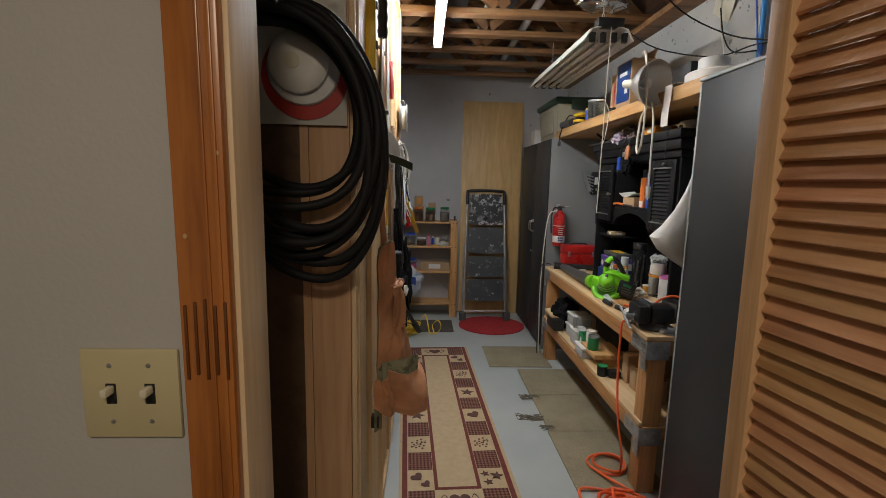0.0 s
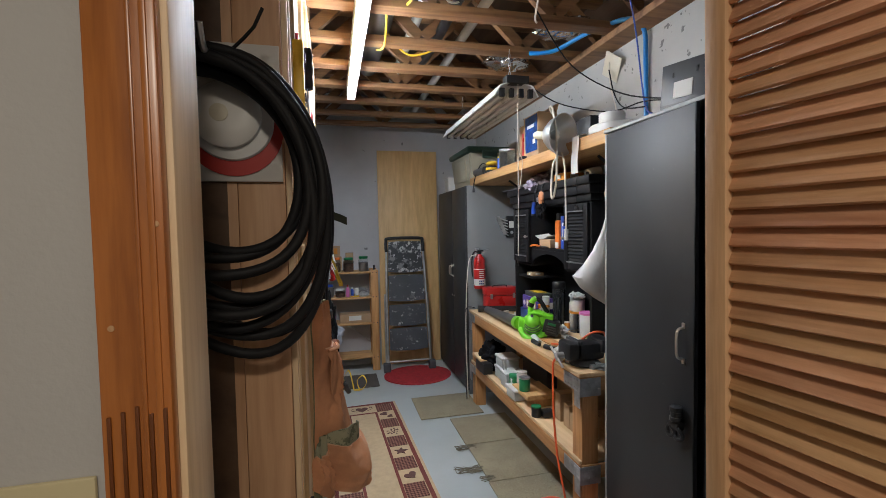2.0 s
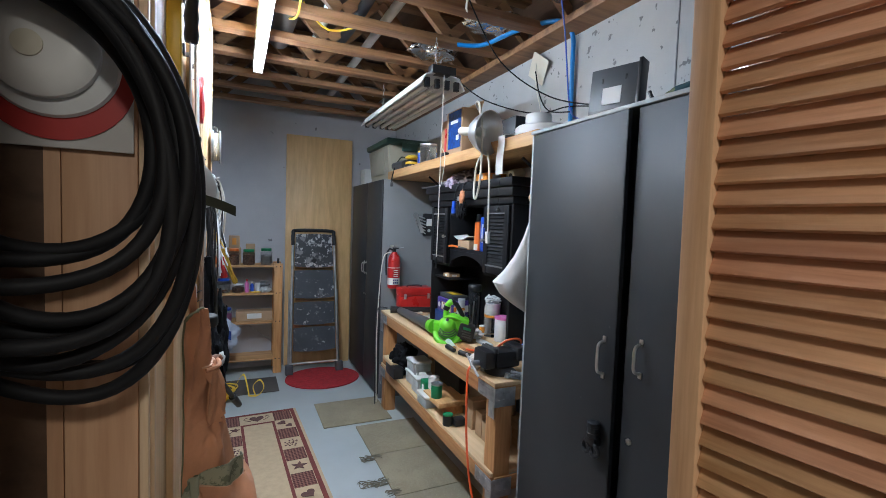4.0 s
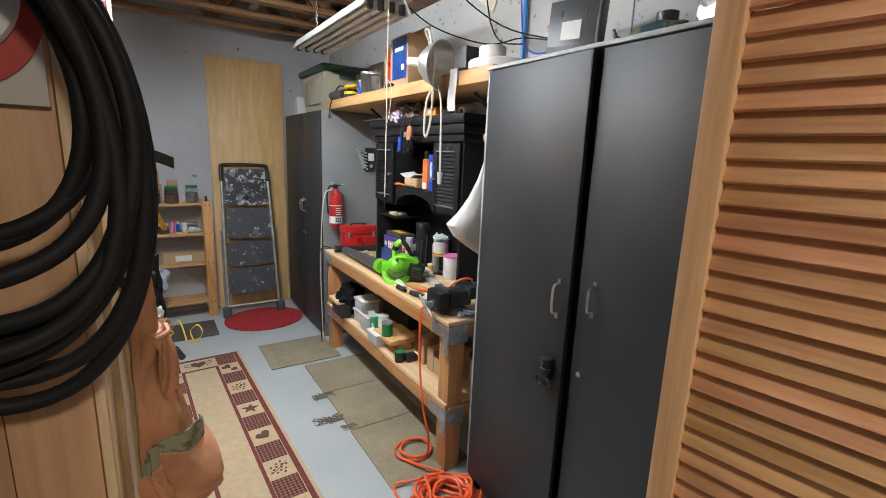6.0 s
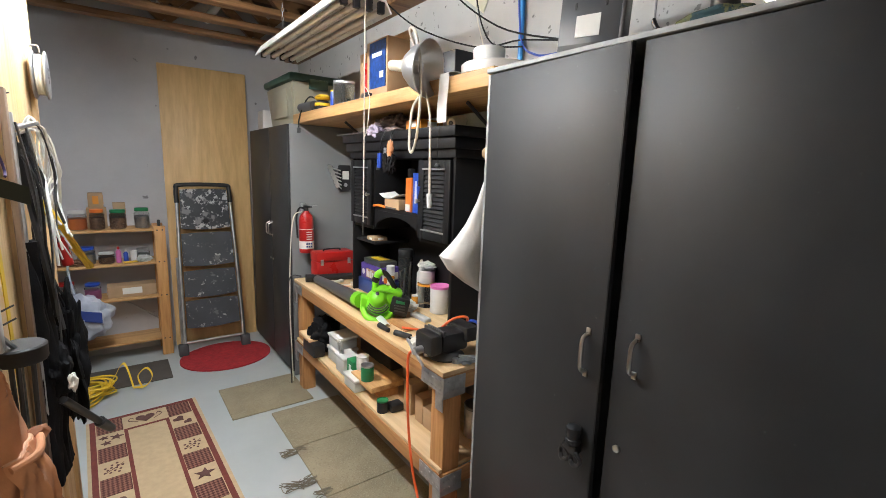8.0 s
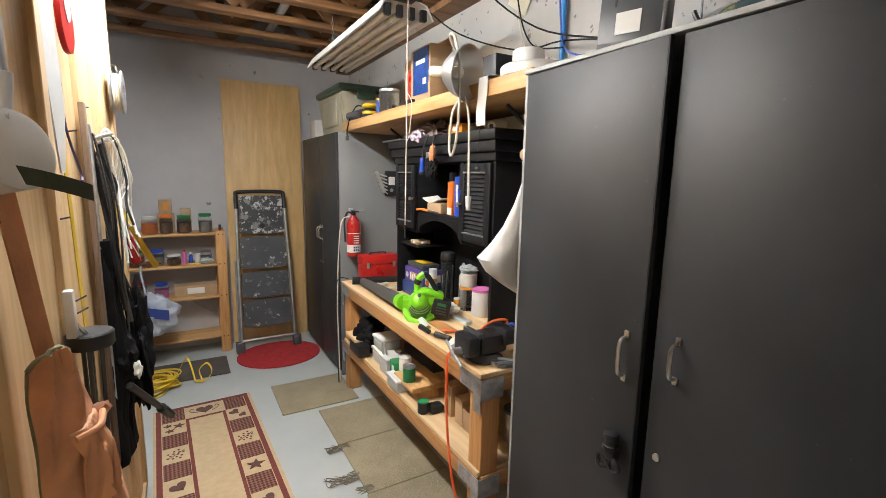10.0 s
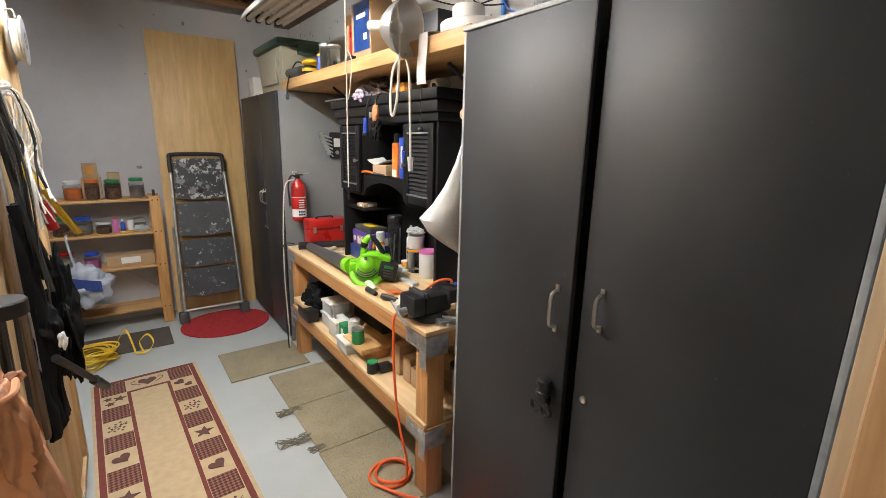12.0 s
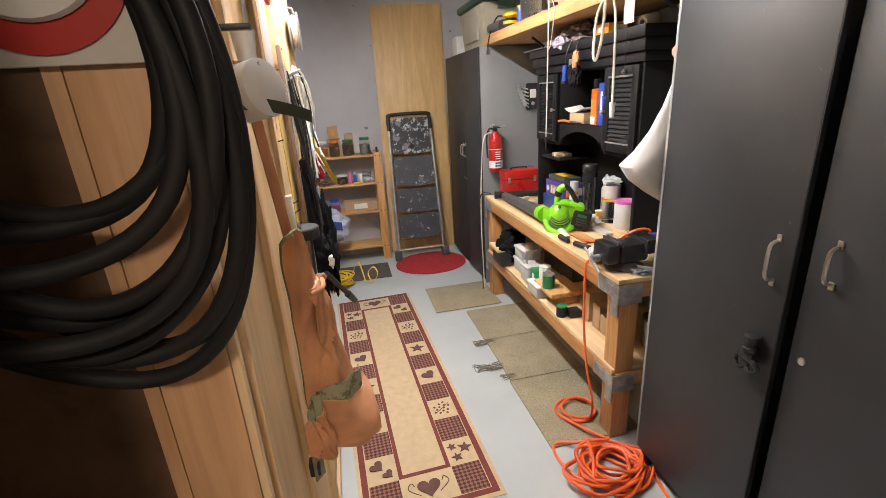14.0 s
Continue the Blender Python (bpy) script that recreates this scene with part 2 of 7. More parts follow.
TWINE = plain("frayed jute", (0.17, 0.15, 0.11), 0.95, var=0.3, scale=40, relief=0.6)
ORANGE = plain("orange cord jacket", (0.78, 0.12, 0.028), 0.42, var=0.08, relief=0.05)
YELLOW = plain("yellow cord jacket", (0.75, 0.50, 0.03), 0.45, var=0.1, relief=0.05)
WHITE_CORD = plain("white cord jacket", (0.62, 0.58, 0.5), 0.5, var=0.06)
BLUE_PIPE = plain("blue tubing", (0.02, 0.20, 0.55), 0.35, var=0.08)
PVC = plain("white pvc", (0.6, 0.6, 0.58), 0.4, var=0.06)
FOIL = plain("crinkled foil", (0.7, 0.7, 0.7), 0.2, 1.0, var=0.1, relief=1.0, fine=40)
LIME = plain("lime green plastic", (0.20, 0.62, 0.02), 0.35, var=0.05, relief=0.05)
DARK_GREY = plain("dark grey plastic", (0.06, 0.06, 0.062), 0.45, var=0.12, relief=0.1)
GREEN_LID = plain("green plastic", (0.02, 0.20, 0.07), 0.4, var=0.08)
TOTE_BEIGE = plain("khaki plastic", (0.36, 0.34, 0.26), 0.45, var=0.06)
TOTE_GREEN = plain("dark green plastic", (0.035, 0.085, 0.065), 0.45, var=0.1)
WHITE_PL = plain("white plastic", (0.68, 0.67, 0.64), 0.4, var=0.04)
FROST = plain("frosted white plastic", (0.58, 0.58, 0.57), 0.45, var=0.08, scale=12)
CLOUDY = clear("cloudy plastic", (0.85, 0.87, 0.86), 0.35, 0.55)
GLASS = clear("jar glass", (0.93, 0.95, 0.95), 0.04, 0.98)
CARDBOARD = plain("brown cardboard", (0.42, 0.28, 0.16), 0.85, var=0.08, scale=15, relief=0.2)
PAPER = plain("white paper", (0.7, 0.69, 0.66), 0.8, var=0.04)
ORANGE_PL = plain("orange plastic", (0.75, 0.19, 0.03), 0.4, var=0.06)
BLUE_CASE = plain("slate blue plastic", (0.03, 0.06, 0.2), 0.4, var=0.1)
BLUE_PL = plain("blue plastic", (0.02, 0.07, 0.42), 0.35, var=0.1)
PURPLE = plain("purple printed card", (0.08, 0.045, 0.25), 0.5, var=0.08)
PINK = plain("pink plastic", (0.62, 0.16, 0.42), 0.4, var=0.05)
AMBER = plain("amber plastic", (0.65, 0.26, 0.03), 0.3, var=0.06)
COPPER_PL = plain("faded orange plastic", (0.55, 0.22, 0.09), 0.5, var=0.2, scale=30)
YELLOW_PL = plain("yellow plastic", (0.75, 0.48, 0.02), 0.4, var=0.05)
RUST = plain("mixed rusty hardware", (0.22, 0.12, 0.07), 0.7, 0.3, var=0.5, scale=80, relief=1.0)
CANVAS = plain("tan suede", (0.52, 0.245, 0.125), 0.85, var=0.22, scale=11, relief=0.7, fine=70)
TRIM_GREEN = plain("green canvas trim", (0.19, 0.18, 0.10), 0.9, var=0.3, scale=24, relief=0.5, fine=260)
LEATHER = plain("brown leather strap", (0.22, 0.085, 0.035), 0.6, var=0.2, scale=20, relief=0.2)
WHITE_BAG = plain("white woven sack", (0.60, 0.59, 0.56), 0.85, var=0.12, scale=9, relief=0.8, fine=60)
GREY_BAG = plain("thin grey plastic bag", (0.42, 0.45, 0.52), 0.4, var=0.12, relief=0.6, fine=35)
NAVY = plain("navy print", (0.02, 0.045, 0.2), 0.5, var=0.06)
DUST_CLOTH = plain("mixed rags", (0.13, 0.10, 0.10), 0.9, var=0.5, scale=30, relief=0.6)
LAVENDER = plain("lavender cloth", (0.42, 0.36, 0.46), 0.9, var=0.3, scale=30, relief=0.5)
HEM = plain("pale canvas hem", (0.55, 0.33, 0.21), 0.9, var=0.1, scale=20, relief=0.3)
CAMO_GREEN = speckled("mottled green lining", (0.27, 0.26, 0.17), (0.15, 0.155, 0.095), 0.52, 32, 0.9, 0.3)
SPLATTER = speckled("paint-splattered step tread", (0.05, 0.054, 0.062), (0.42, 0.42, 0.41), 0.605, 19, 0.45, 0.5, spots2=(0.13, 0.135, 0.14))
SPLATTER_TOP = speckled("heavily smeared step tread", (0.035, 0.037, 0.042), (0.48, 0.48, 0.47), 0.545, 17, 0.35, 0.8, spots2=(0.2, 0.2, 0.2))
STRAP_DARK = plain("dark green webbing", (0.018, 0.022, 0.010), 0.7, var=0.3, scale=30, relief=0.3)
PURPLE_DARK = plain("purple vinyl", (0.06, 0.045, 0.14), 0.4)
DULL_ALU = plain("dull aluminium", (0.58, 0.58, 0.57), 0.5, 0.15, var=0.1, scale=12, relief=0.1)
ELECTRONIC = plain("dark grey casing", (0.055, 0.058, 0.064), 0.4, var=0.08)
CAMO = speckled("blue-green cloth", (0.02, 0.05, 0.06), (0.12, 0.13, 0.06), 0.5, 18)
FIXTURE_WHITE = plain("white enamel", (0.66, 0.66, 0.64), 0.3, var=0.04, relief=0.02)
DEAD_TUBE = plain("unlit white tube", (0.58, 0.57, 0.53), 0.3, var=0.03, relief=0.0)
TUBE_GLOW = glow("lit tube", (0.93, 0.97, 1.0), TUBE_STRENGTH)
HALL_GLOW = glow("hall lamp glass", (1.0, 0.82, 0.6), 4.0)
CARD_RED = plain("red printed card", (0.36, 0.022, 0.016), 0.5, var=0.06)
CARD_GREY = plain("dull white card", (0.5, 0.48, 0.45), 0.6, var=0.05)


# ---- mesh helpers ----
def bx(bm, x0, x1, y0, y1, z0, z1, bev=0.0, m=None):
    r = bmesh.ops.create_cube(bm, size=1)
    vs = r["verts"]
    bmesh.ops.scale(bm, vec=(x1 - x0, y1 - y0, z1 - z0), verts=vs)
    bmesh.ops.translate(bm, vec=((x0 + x1) / 2, (y0 + y1) / 2, (z0 + z1) / 2), verts=vs)
    if bev:
        es = list({e for v in vs for e in v.link_edges})
        g = bmesh.ops.bevel(bm, geom=es, offset=bev, segments=2, affect="EDGES", profile=0.5)
        vs = list({v for f in g["faces"] for v in f.verts} | {v for v in vs if v.is_valid})
    if m is not None:
        bmesh.ops.transform(bm, matrix=m, verts=[v for v in vs if v.is_valid])
    return bm


def box(x0, x1, y0, y1, z0, z1, bev=0.003):
    return bx(bmesh.new(), x0, x1, y0, y1, z0, z1, bev)


def rod(bm, p0, p1, r0, r1=None, seg=12):
    p0, p1 = Vector(p0), Vector(p1)
    d = p1 - p0
    m = Matrix.Translation((p0 + p1) / 2) @ d.to_track_quat("Z", "Y").to_matrix().to_4x4()
    bmesh.ops.create_cone(bm, cap_ends=True, segments=seg, radius1=r0, radius2=r0 if r1 is None else r1, depth=d.length, matrix=m)
    return bm


def sweep(bm, pts, r, seg=8, closed=False):
    pts = [Vector(p) for p in pts]
    n = len(pts)
    rings, normal = [], None
    for i, p in enumerate(pts):
        a = pts[(i - 1) % n] if closed or i else pts[i]
        b = pts[(i + 1) % n] if closed or i < n - 1 else pts[i]
        t = (b - a).normalized()
        if normal is None:
            normal = t.orthogonal().normalized()
        normal = (normal - t * normal.dot(t)).normalized()
        side = t.cross(normal)
        rings.append([bm.verts.new(p + r * (math.cos(k * math.tau / seg) * normal + math.sin(k * math.tau / seg) * side)) for k in range(seg)])
    for i in range(n if closed else n - 1):
        u, w = rings[i], rings[(i + 1) % n]
        for k in range(seg):
            bm.faces.new((u[k], u[(k + 1) % seg], w[(k + 1) % seg], w[k]))
    if not closed:
        bm.faces.new(rings[0][::-1])
        bm.faces.new(rings[-1])
    return bm


def smooth_path(pts, step=6):
    out = []
    p = [Vector(q) for q in pts]
    for i in range(len(p) - 1):
        a, b, c, d = p[max(i - 1, 0)], p[i], p[i + 1], p[min(i + 2, len(p) - 1)]
        for k in range(step):
            t = k / step
            out.append(0.5 * (2 * b + (c - a) * t + (2 * a - 5 * b + 4 * c - d) * t * t + (3 * b - a - 3 * c + d) * t ** 3))
    out.append(p[-1])
    return out


def lathe(bm, prof, m, seg=24):
    rings = []
    for r, z in prof:
        rings.append([bm.verts.new(m @ Vector((r * math.cos(k * math.tau / seg), r * math.sin(k * math.tau / seg), z))) for k in range(seg)])
    for u, w in zip(rings, rings[1:]):
        for k in range(seg):
            bm.faces.new((u[k], u[(k + 1) % seg], w[(k + 1) % seg], w[k]))
    if prof[0][0] > 1e-4:
        bm.faces.new(rings[0][::-1])
    if prof[-1][0] > 1e-4:
        bm.faces.new(rings[-1])
    return bm


def at(x, y, z):
    return Matrix.Translation((x, y, z))


def grid_sheet(fn, nu, nv, thick=0.003):
    """A cloth or film: fn(u, v) gives places, with thickness."""
    bm = bmesh.new()
    g = [[bm.verts.new(fn(i / nu, j / nv)) for j in range(nv + 1)] for i in range(nu + 1)]
    for i in range(nu):
        for j in range(nv):
            bm.faces.new((g[i][j], g[i + 1][j], g[i + 1][j + 1], g[i][j + 1]))
    bm.normal_update()
    bmesh.ops.solidify(bm, geom=bm.faces[:], thickness=thick)
    return bm


def blob(c, s, rough=0.12, freq=6.0, sub=4, seed=0.0):
    bm = bmesh.new()
    bmesh.ops.create_icosphere(bm, subdivisions=sub, radius=1)
    for v in bm.verts:
        d = v.co.normalized()
        k = 1 + rough * noise.noise(d * freq * 0.28 + Vector((seed, seed * 2, 1))) * 1.3 + rough * 0.35 * noise.noise(d * freq * 0.7 + Vector((seed, 3, seed)))
        v.co = Vector((c[0] + d.x * s[0] * k, c[1] + d.y * s[1] * k, c[2] + d.z * s[2] * k))
    return bm


def smooth(bm, angle=40):
    lim = radians(angle)
    for f in bm.faces:
        f.smooth = True
    for e in bm.edges:
        if len(e.link_faces) == 2 and e.calc_face_angle(0) > lim:
            e.smooth = False


def mesh_of(name, bm, material, flat=False):
    me = bpy.data.meshes.new(name)
    bmesh.ops.recalc_face_normals(bm, faces=bm.faces[:])
    if not flat:
        smooth(bm)
    bm.to_mesh(me)
    bm.free()
    me.materials.append(material)
    return me


def thing(name, place, label, category, group="", kind=""):
    ob = new(name)
    ob.location = place
    ob.empty_display_size = 0.05
    return tagged(ob, label, category, group, kind)


def part(name, bm, material, parent, label=""):
    ob = new(name, mesh_of(name, bm, material))
    root = parent
    off = Vector((0, 0, 0))
    while root is not None:
        off += root.location
        root = root.parent
    ob.parent = parent
    if parent.parent is None:
        ob.matrix_parent_inverse = Matrix.Translation(-parent.location)
    return tagged(ob, label)


def solo(name, bm, material, label, category, group="", kind=""):
    ob = new(name, mesh_of(name, bm, material))
    return tagged(ob, label, category, group, kind)


def structure(name, bm, material):
    return tagged(new(name, mesh_of(name, bm, material)), kind="structure")


# ---- setting ----
CEIL, FAR, EAST, WEST = 2.505, 4.88, 1.43, -0.354
structure("floor", box(-1.5, 1.7, 0.43, 5.0, -0.1, 0.0, 0), FLOOR_PAINT)
structure("floor_hall", box(-1.5, 1.7, -2.2, 0.43, -0.1, 0.0, 0), HALL_FLOOR)
structure("wall_north", box(-1.5, 1.58, FAR, 5.0, 0, 2.9, 0), CONCRETE)
structure("wall_east", box(EAST, 1.58, 0.516, FAR, 0, 2.47, 0), BLOCKWALL)
structure("wall_west_back", box(-0.372, -0.279, 0.9385, 2.97, 0, 2.9, 0), PINE_Z)
structure("wall_west_end", box(-0.372, WEST, 0.9, 0.938, 0, 2.9, 0), TAN_Z)
structure("wall_west_far", box(-1.5, -1.38, 2.97, FAR, 0, 2.9, 0), DRYWALL)
structure("wall_west_return", box(-1.38, -0.372, 2.97, 3.0, 0, 2.9, 0), DRYWALL)
# added walls closing the void by the jamb, its shade in their dark colour
structure("wall_niche_side", box(-0.80, -0.75, 0.516, 0.9, 0, 2.9, 0), SUBFLOOR_NICHE_SHADE)
structure("wall_niche_back", box(-0.80, -0.372, 0.9, 0.92, 0, 2.9, 0), SUBFLOOR_NICHE_SHADE)
bm = box(-1.5, -0.34, 0.43, 0.516, 0, 2.9, 0)
bx(bm, 0.51, 1.58, 0.43, 0.516, 0, 2.9)
bx(bm, -0.34, 0.51, 0.43, 0.516, 2.06, 2.9)
structure("wall_south", bm, DRYWALL)
bm = box(-1.5, -1.4, -2.2, 0.43, 0, 2.45, 0)
bx(bm, 0.64, 0.74, -2.2, 0.43, 0, 2.45)
bx(bm, -1.4, 0.64, -2.2, -2.1, 0, 2.45)
structure("wall_hall", bm, DRYWALL)
structure("ceiling_hall", box(-1.5, 0.74, -2.2, 0.43, 2.45, 2.5, 0), HALL_CEIL)
structure("ceiling", box(-1.5, 1.58, 0.43, 5.0, 2.9, 3.0, 0), SUBFLOOR_NICHE_SHADE)
structure("trim_sill_plate", box(1.30, 1.575, 0.56, FAR - 0.01, 2.47, 2.508, 0.003), JOIST_X)
structure("trim_rim_board", box(1.50, 1.575, 0.56, FAR - 0.01, 2.508, 2.898, 0), SUBFLOOR_NICHE_SHADE)
structure("trim_wall_seam", box(EAST - 0.0035, EAST, 1.395, 1.4, 0, 2.46, 0), CAB_SIDE)

# door opening: jambs, head and stained casing
for nm, x0, x1 in (("jamb_left", -0.339, -0.32), ("jamb_right", 0.49, 0.509)):
    structure(nm, box(x0, x1, 0.428, 0.518, 0, 2.04, 0.002), JAMB_WOOD)
structure("jamb_head", box(-0.32, 0.49, 0.428, 0.518, 2.04, 2.059, 0.002), JAMB_WOOD)


def casing(name, x0, x1, inner):
    bm = box(x0, x1, 0.413, 0.4295, 0, 2.11, 0.004)
    for k, w in ((0.010, 0.006), (0.022, 0.004)):
        c = x1 - k if inner > 0 else x0 + k
        bx(bm, c - w / 2, c + w / 2, 0.4105, 0.414, 0, 2.11, 0.0012)
    ob = structure(name, bm, CASING_WOOD)
    return ob


trim_l = casing("trim_casing_left", -0.386, -0.326, 1)
casing("trim_casing_right", 0.496, 0.556, -1)
structure("trim_casing_head", box(-0.386, 0.556, 0.412, 0.4295, 2.045, 2.105, 0.004), CASING_WOOD_X)
bm = bmesh.new()
for k in range(5):
    x = -0.380 + k * 0.0115
    bx(bm, x, x + 0.0035, 0.4105, 0.4135, 1.215 + 0.006 * (k % 2), 1.306 + 0.004 * (k % 3), 0.0008)
structure("trim_casing_finger_joint", bm, plain("dark stained joint", (0.13, 0.04, 0.009), 0.4, var=0.2))
bm = bmesh.new()
for x, z in ((-0.333, 1.481), (-0.373, 1.387), (-0.336, 1.27), (-0.37, 1.05), (-0.34, 1.7)):
    lathe(bm, [(0.003, 0), (0.0028, 0.0012), (0.0, 0.0016)], at(x, 0.4132, z) @ pose(0, 0, 0, 90), 10)
structure("trim_nail_filler", bm, plain("nail filler", (0.5, 0.3, 0.15), 0.7))
structure("baseboard_hall", box(-1.4, -0.386, 0.415, 0.43, 0, 0.09, 0.003), CASING_WOOD_X)

# framed west wall: studs with their narrow faces to the room
studs = thing("stud_wall", (-0.31, 0.95, 0), "open pine stud framing with bare boards behind", "wall frame", kind="structure")
for y in (0.90, 0.939, 1.306, 1.713, 2.12, 2.526, 2.893, 2.932):
    part("stud", box(WEST + 0.0005, -0.265, y, y + 0.038, 0.038, 2.46, 0.003), TAN_Z if y < 0.92 else PINE_Z, studs)
part("bottom_plate", box(WEST + 0.0005, -0.265, 0.9, 2.97, 0.001, 0.037, 0.002), PINE_Z, studs)
part("top_plate", box(WEST + 0.0005, -0.265, 0.9, 2.97, 2.461, 2.5, 0.002), PINE_Z, studs)
part("strip", box(-0.264, -0.252, 0.899, 0.914, 0.04, 2.45, 0.002), JAMB_WOOD, studs)
part("strip", box(-0.264, -0.252, 0.955, 0.972, 0.04, 2.45, 0.002), JAMB_WOOD, studs)

# open-web floor trusses above the room, in the ceiling's own meshes
bm = bmesh.new()
web = bmesh.new()
for i in range(10):
    y = 0.88 + i * 0.4064
    bx(bm, -1.37, 1.50, y, y + 0.089, CEIL + 0.004, CEIL + 0.042, 0.003)
    bx(bm, -1.37, 1.50, y, y + 0.089, 2.85, 2.888, 0.003)
    for k in range(9):
        xa = -1.2 + k * 0.31
        s = 1 if k % 2 else -1
        d = Vector((0.31, 0, s * 0.29))
        m = at(xa + 0.155, y + 0.045, 2.70) @ pose(0, 0, 0, 0, -math.degrees(math.atan2(d.z, d.x)), 0)
        bx(web, -0.20, 0.20, -0.019, 0.019, -0.03, 0.03, 0.0, m)
structure("ceiling_joists", bm, JOIST_X)
structure("ceiling_webs", web, JOIST_X)

# light switch
sw = thing("light_switch", (-0.455, 0.43, 1.19), "almond two-gang toggle switch plate on a grey wall", "light switch")
part("plate", box(-0.513, -0.397, 0.4235, 0.4298, 1.133, 1.247, 0.0025), SWITCH_PLATE, sw)
for x in (-0.478, -0.432):
    part("toggle_slot", box(x - 0.006, x + 0.006, 0.4225, 0.4245, 1.178, 1.204, 0.0006), BLACK_GAP, sw)
    part("toggle", box(x - 0.004, x + 0.004, 0.408, 0.424, 1.192, 1.202, 0.0015), IVORY, sw, "ivory toggle flipped up")
    for z in (1.155, 1.227):
        part("screw", lathe(bmesh.new(), [(0.003, 0), (0.0028, 0.001), (0, 0.0012)], at(x, 0.4236, z) @ pose(0, 0, 0, 90), 10), STEEL, sw)

# ---- louvred bifold door, folded open ----
door = thing("door_1", (0.4, 0.3, 0), "unfinished pine louvred bifold door folded open", "door", kind="structure")
LEAF, HGT, TH = 0.40, 2.0, 0.028
slat_bm = bmesh.new()
bx(slat_bm, -0.168, 0.168, -0.0033, 0.0033, -0.0132, 0.0132, 0.001)
SLAT = mesh_of("slat", slat_bm, PINE_DOOR_X)


def leaf(frame_m):
    def add(name, bm, mat_):
        ob = new(name, mesh_of(name, bm, mat_))
        ob.parent = door
        ob.matrix_parent_inverse = Matrix.Translation(-door.location)
        ob.matrix_basis = frame_m
        return ob
    for x0 in (0.0, LEAF - 0.033):
        bm = box(x0 + 0.001, x0 + 0.032, -TH / 2, TH / 2, 0.015, 0.015 + HGT, 0.003)
        add("stile", bm, PINE_DOOR_Z)
    for z0, z1 in ((0.015, 0.15), (0.93, 1.03), (1.945, 2.015)):
        add("rail", box(0.032, LEAF - 0.032, -TH / 2 + 0.002, TH / 2 - 0.002, z0, z1, 0.002), PINE_DOOR_X)
    for za, zb in ((0.165, 0.92), (1.045, 1.94)):
        for k in range(int((zb - za) / 0.0248)):
            ob = new("slat", SLAT)
            ob.parent = door
            ob.matrix_parent_inverse = Matrix.Translation(-door.location)
            ob.matrix_basis = frame_m @ at(LEAF / 2, 0, za + 0.012 + k * 0.0248) @ pose(0, 0, 0, SLAT_TILT)


SLAT_TILT = -27
FREE, HINGE, PIVOT = Vector((0.358, 0.487, 0)), Vector((0.418, 0.092, 0)), Vector((0.470, 0.487, 0))
d = HINGE - FREE
leaf(Matrix.Translation(FREE) @ pose(0, 0, 0, 0, 0, math.degrees(math.atan2(d.y, d.x))))
d = PIVOT - HINGE
leaf(Matrix.Translation(HINGE + Vector((0.014, 0, 0))) @ pose(0, 0, 0, 0, 0, math.degrees(math.atan2(d.y, d.x))))
# the folded pair hangs a little out of plumb
door.rotation_euler, door.location = (0, radians(-0.9), 0), (0.4145, 0.3, 0)
structure("door_track", box(-0.31, 0.485, 0.475, 0.5, 2.022, 2.0395, 0.001), STEEL)

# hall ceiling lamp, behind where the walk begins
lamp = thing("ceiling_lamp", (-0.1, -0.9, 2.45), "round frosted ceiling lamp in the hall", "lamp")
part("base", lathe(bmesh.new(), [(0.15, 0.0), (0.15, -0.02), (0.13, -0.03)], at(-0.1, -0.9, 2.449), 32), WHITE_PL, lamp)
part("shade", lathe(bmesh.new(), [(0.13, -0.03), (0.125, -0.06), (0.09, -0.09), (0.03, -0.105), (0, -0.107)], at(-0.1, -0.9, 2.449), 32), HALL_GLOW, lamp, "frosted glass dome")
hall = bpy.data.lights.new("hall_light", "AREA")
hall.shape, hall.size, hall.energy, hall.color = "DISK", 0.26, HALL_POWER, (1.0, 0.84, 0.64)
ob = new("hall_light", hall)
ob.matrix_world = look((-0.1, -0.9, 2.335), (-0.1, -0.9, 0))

# ---- lights and services overhead ----
strip = thing("strip_light", (0.0, 2.08, 2.44), "long lit white tube light under the joists", "strip light")
part("housing", box(-0.054, 0.010, 1.60, 3.30, 2.424, 2.503, 0.006), FIXTURE_WHITE, strip)
part("tube", box(-0.046, 0.002, 1.618, 3.282, 2.405, 2.4235, 0.008), TUBE_GLOW, strip, "bright white lit tube")
for y in (1.608, 3.292):
    part("end_cap", box(-0.05, 0.006, y - 0.007, y + 0.007, 2.40, 2.4235, 0.003), WHITE_PL, strip)

fx = thing("shop_light", (0.87, 3.01, 2.25), "unlit white four-tube shop light hung on chains", "shop light")
bm = bmesh.new()
prof = [(-0.135, -0.03), (-0.10, 0.03), (-0.04, 0.045), (0.04, 0.045), (0.10, 0.03), (0.135, -0.03), (0.130, -0.032), (0.095, 0.024), (0.04, 0.039), (-0.04, 0.039), (-0.095, 0.024), (-0.130, -0.032)]
r0 = [bm.verts.new((0.87 + x, 2.39, 2.25 + z)) for x, z in prof]
r1 = [bm.verts.new((0.87 + x, 3.64, 2.25 + z)) for x, z in prof]
for k in range(12):
    bm.faces.new((r0[k], r0[(k + 1) % 12], r1[(k + 1) % 12], r1[k]))
bm.faces.new(r0), bm.faces.new(r1)
part("reflector", bm, FIXTURE_WHITE, fx)
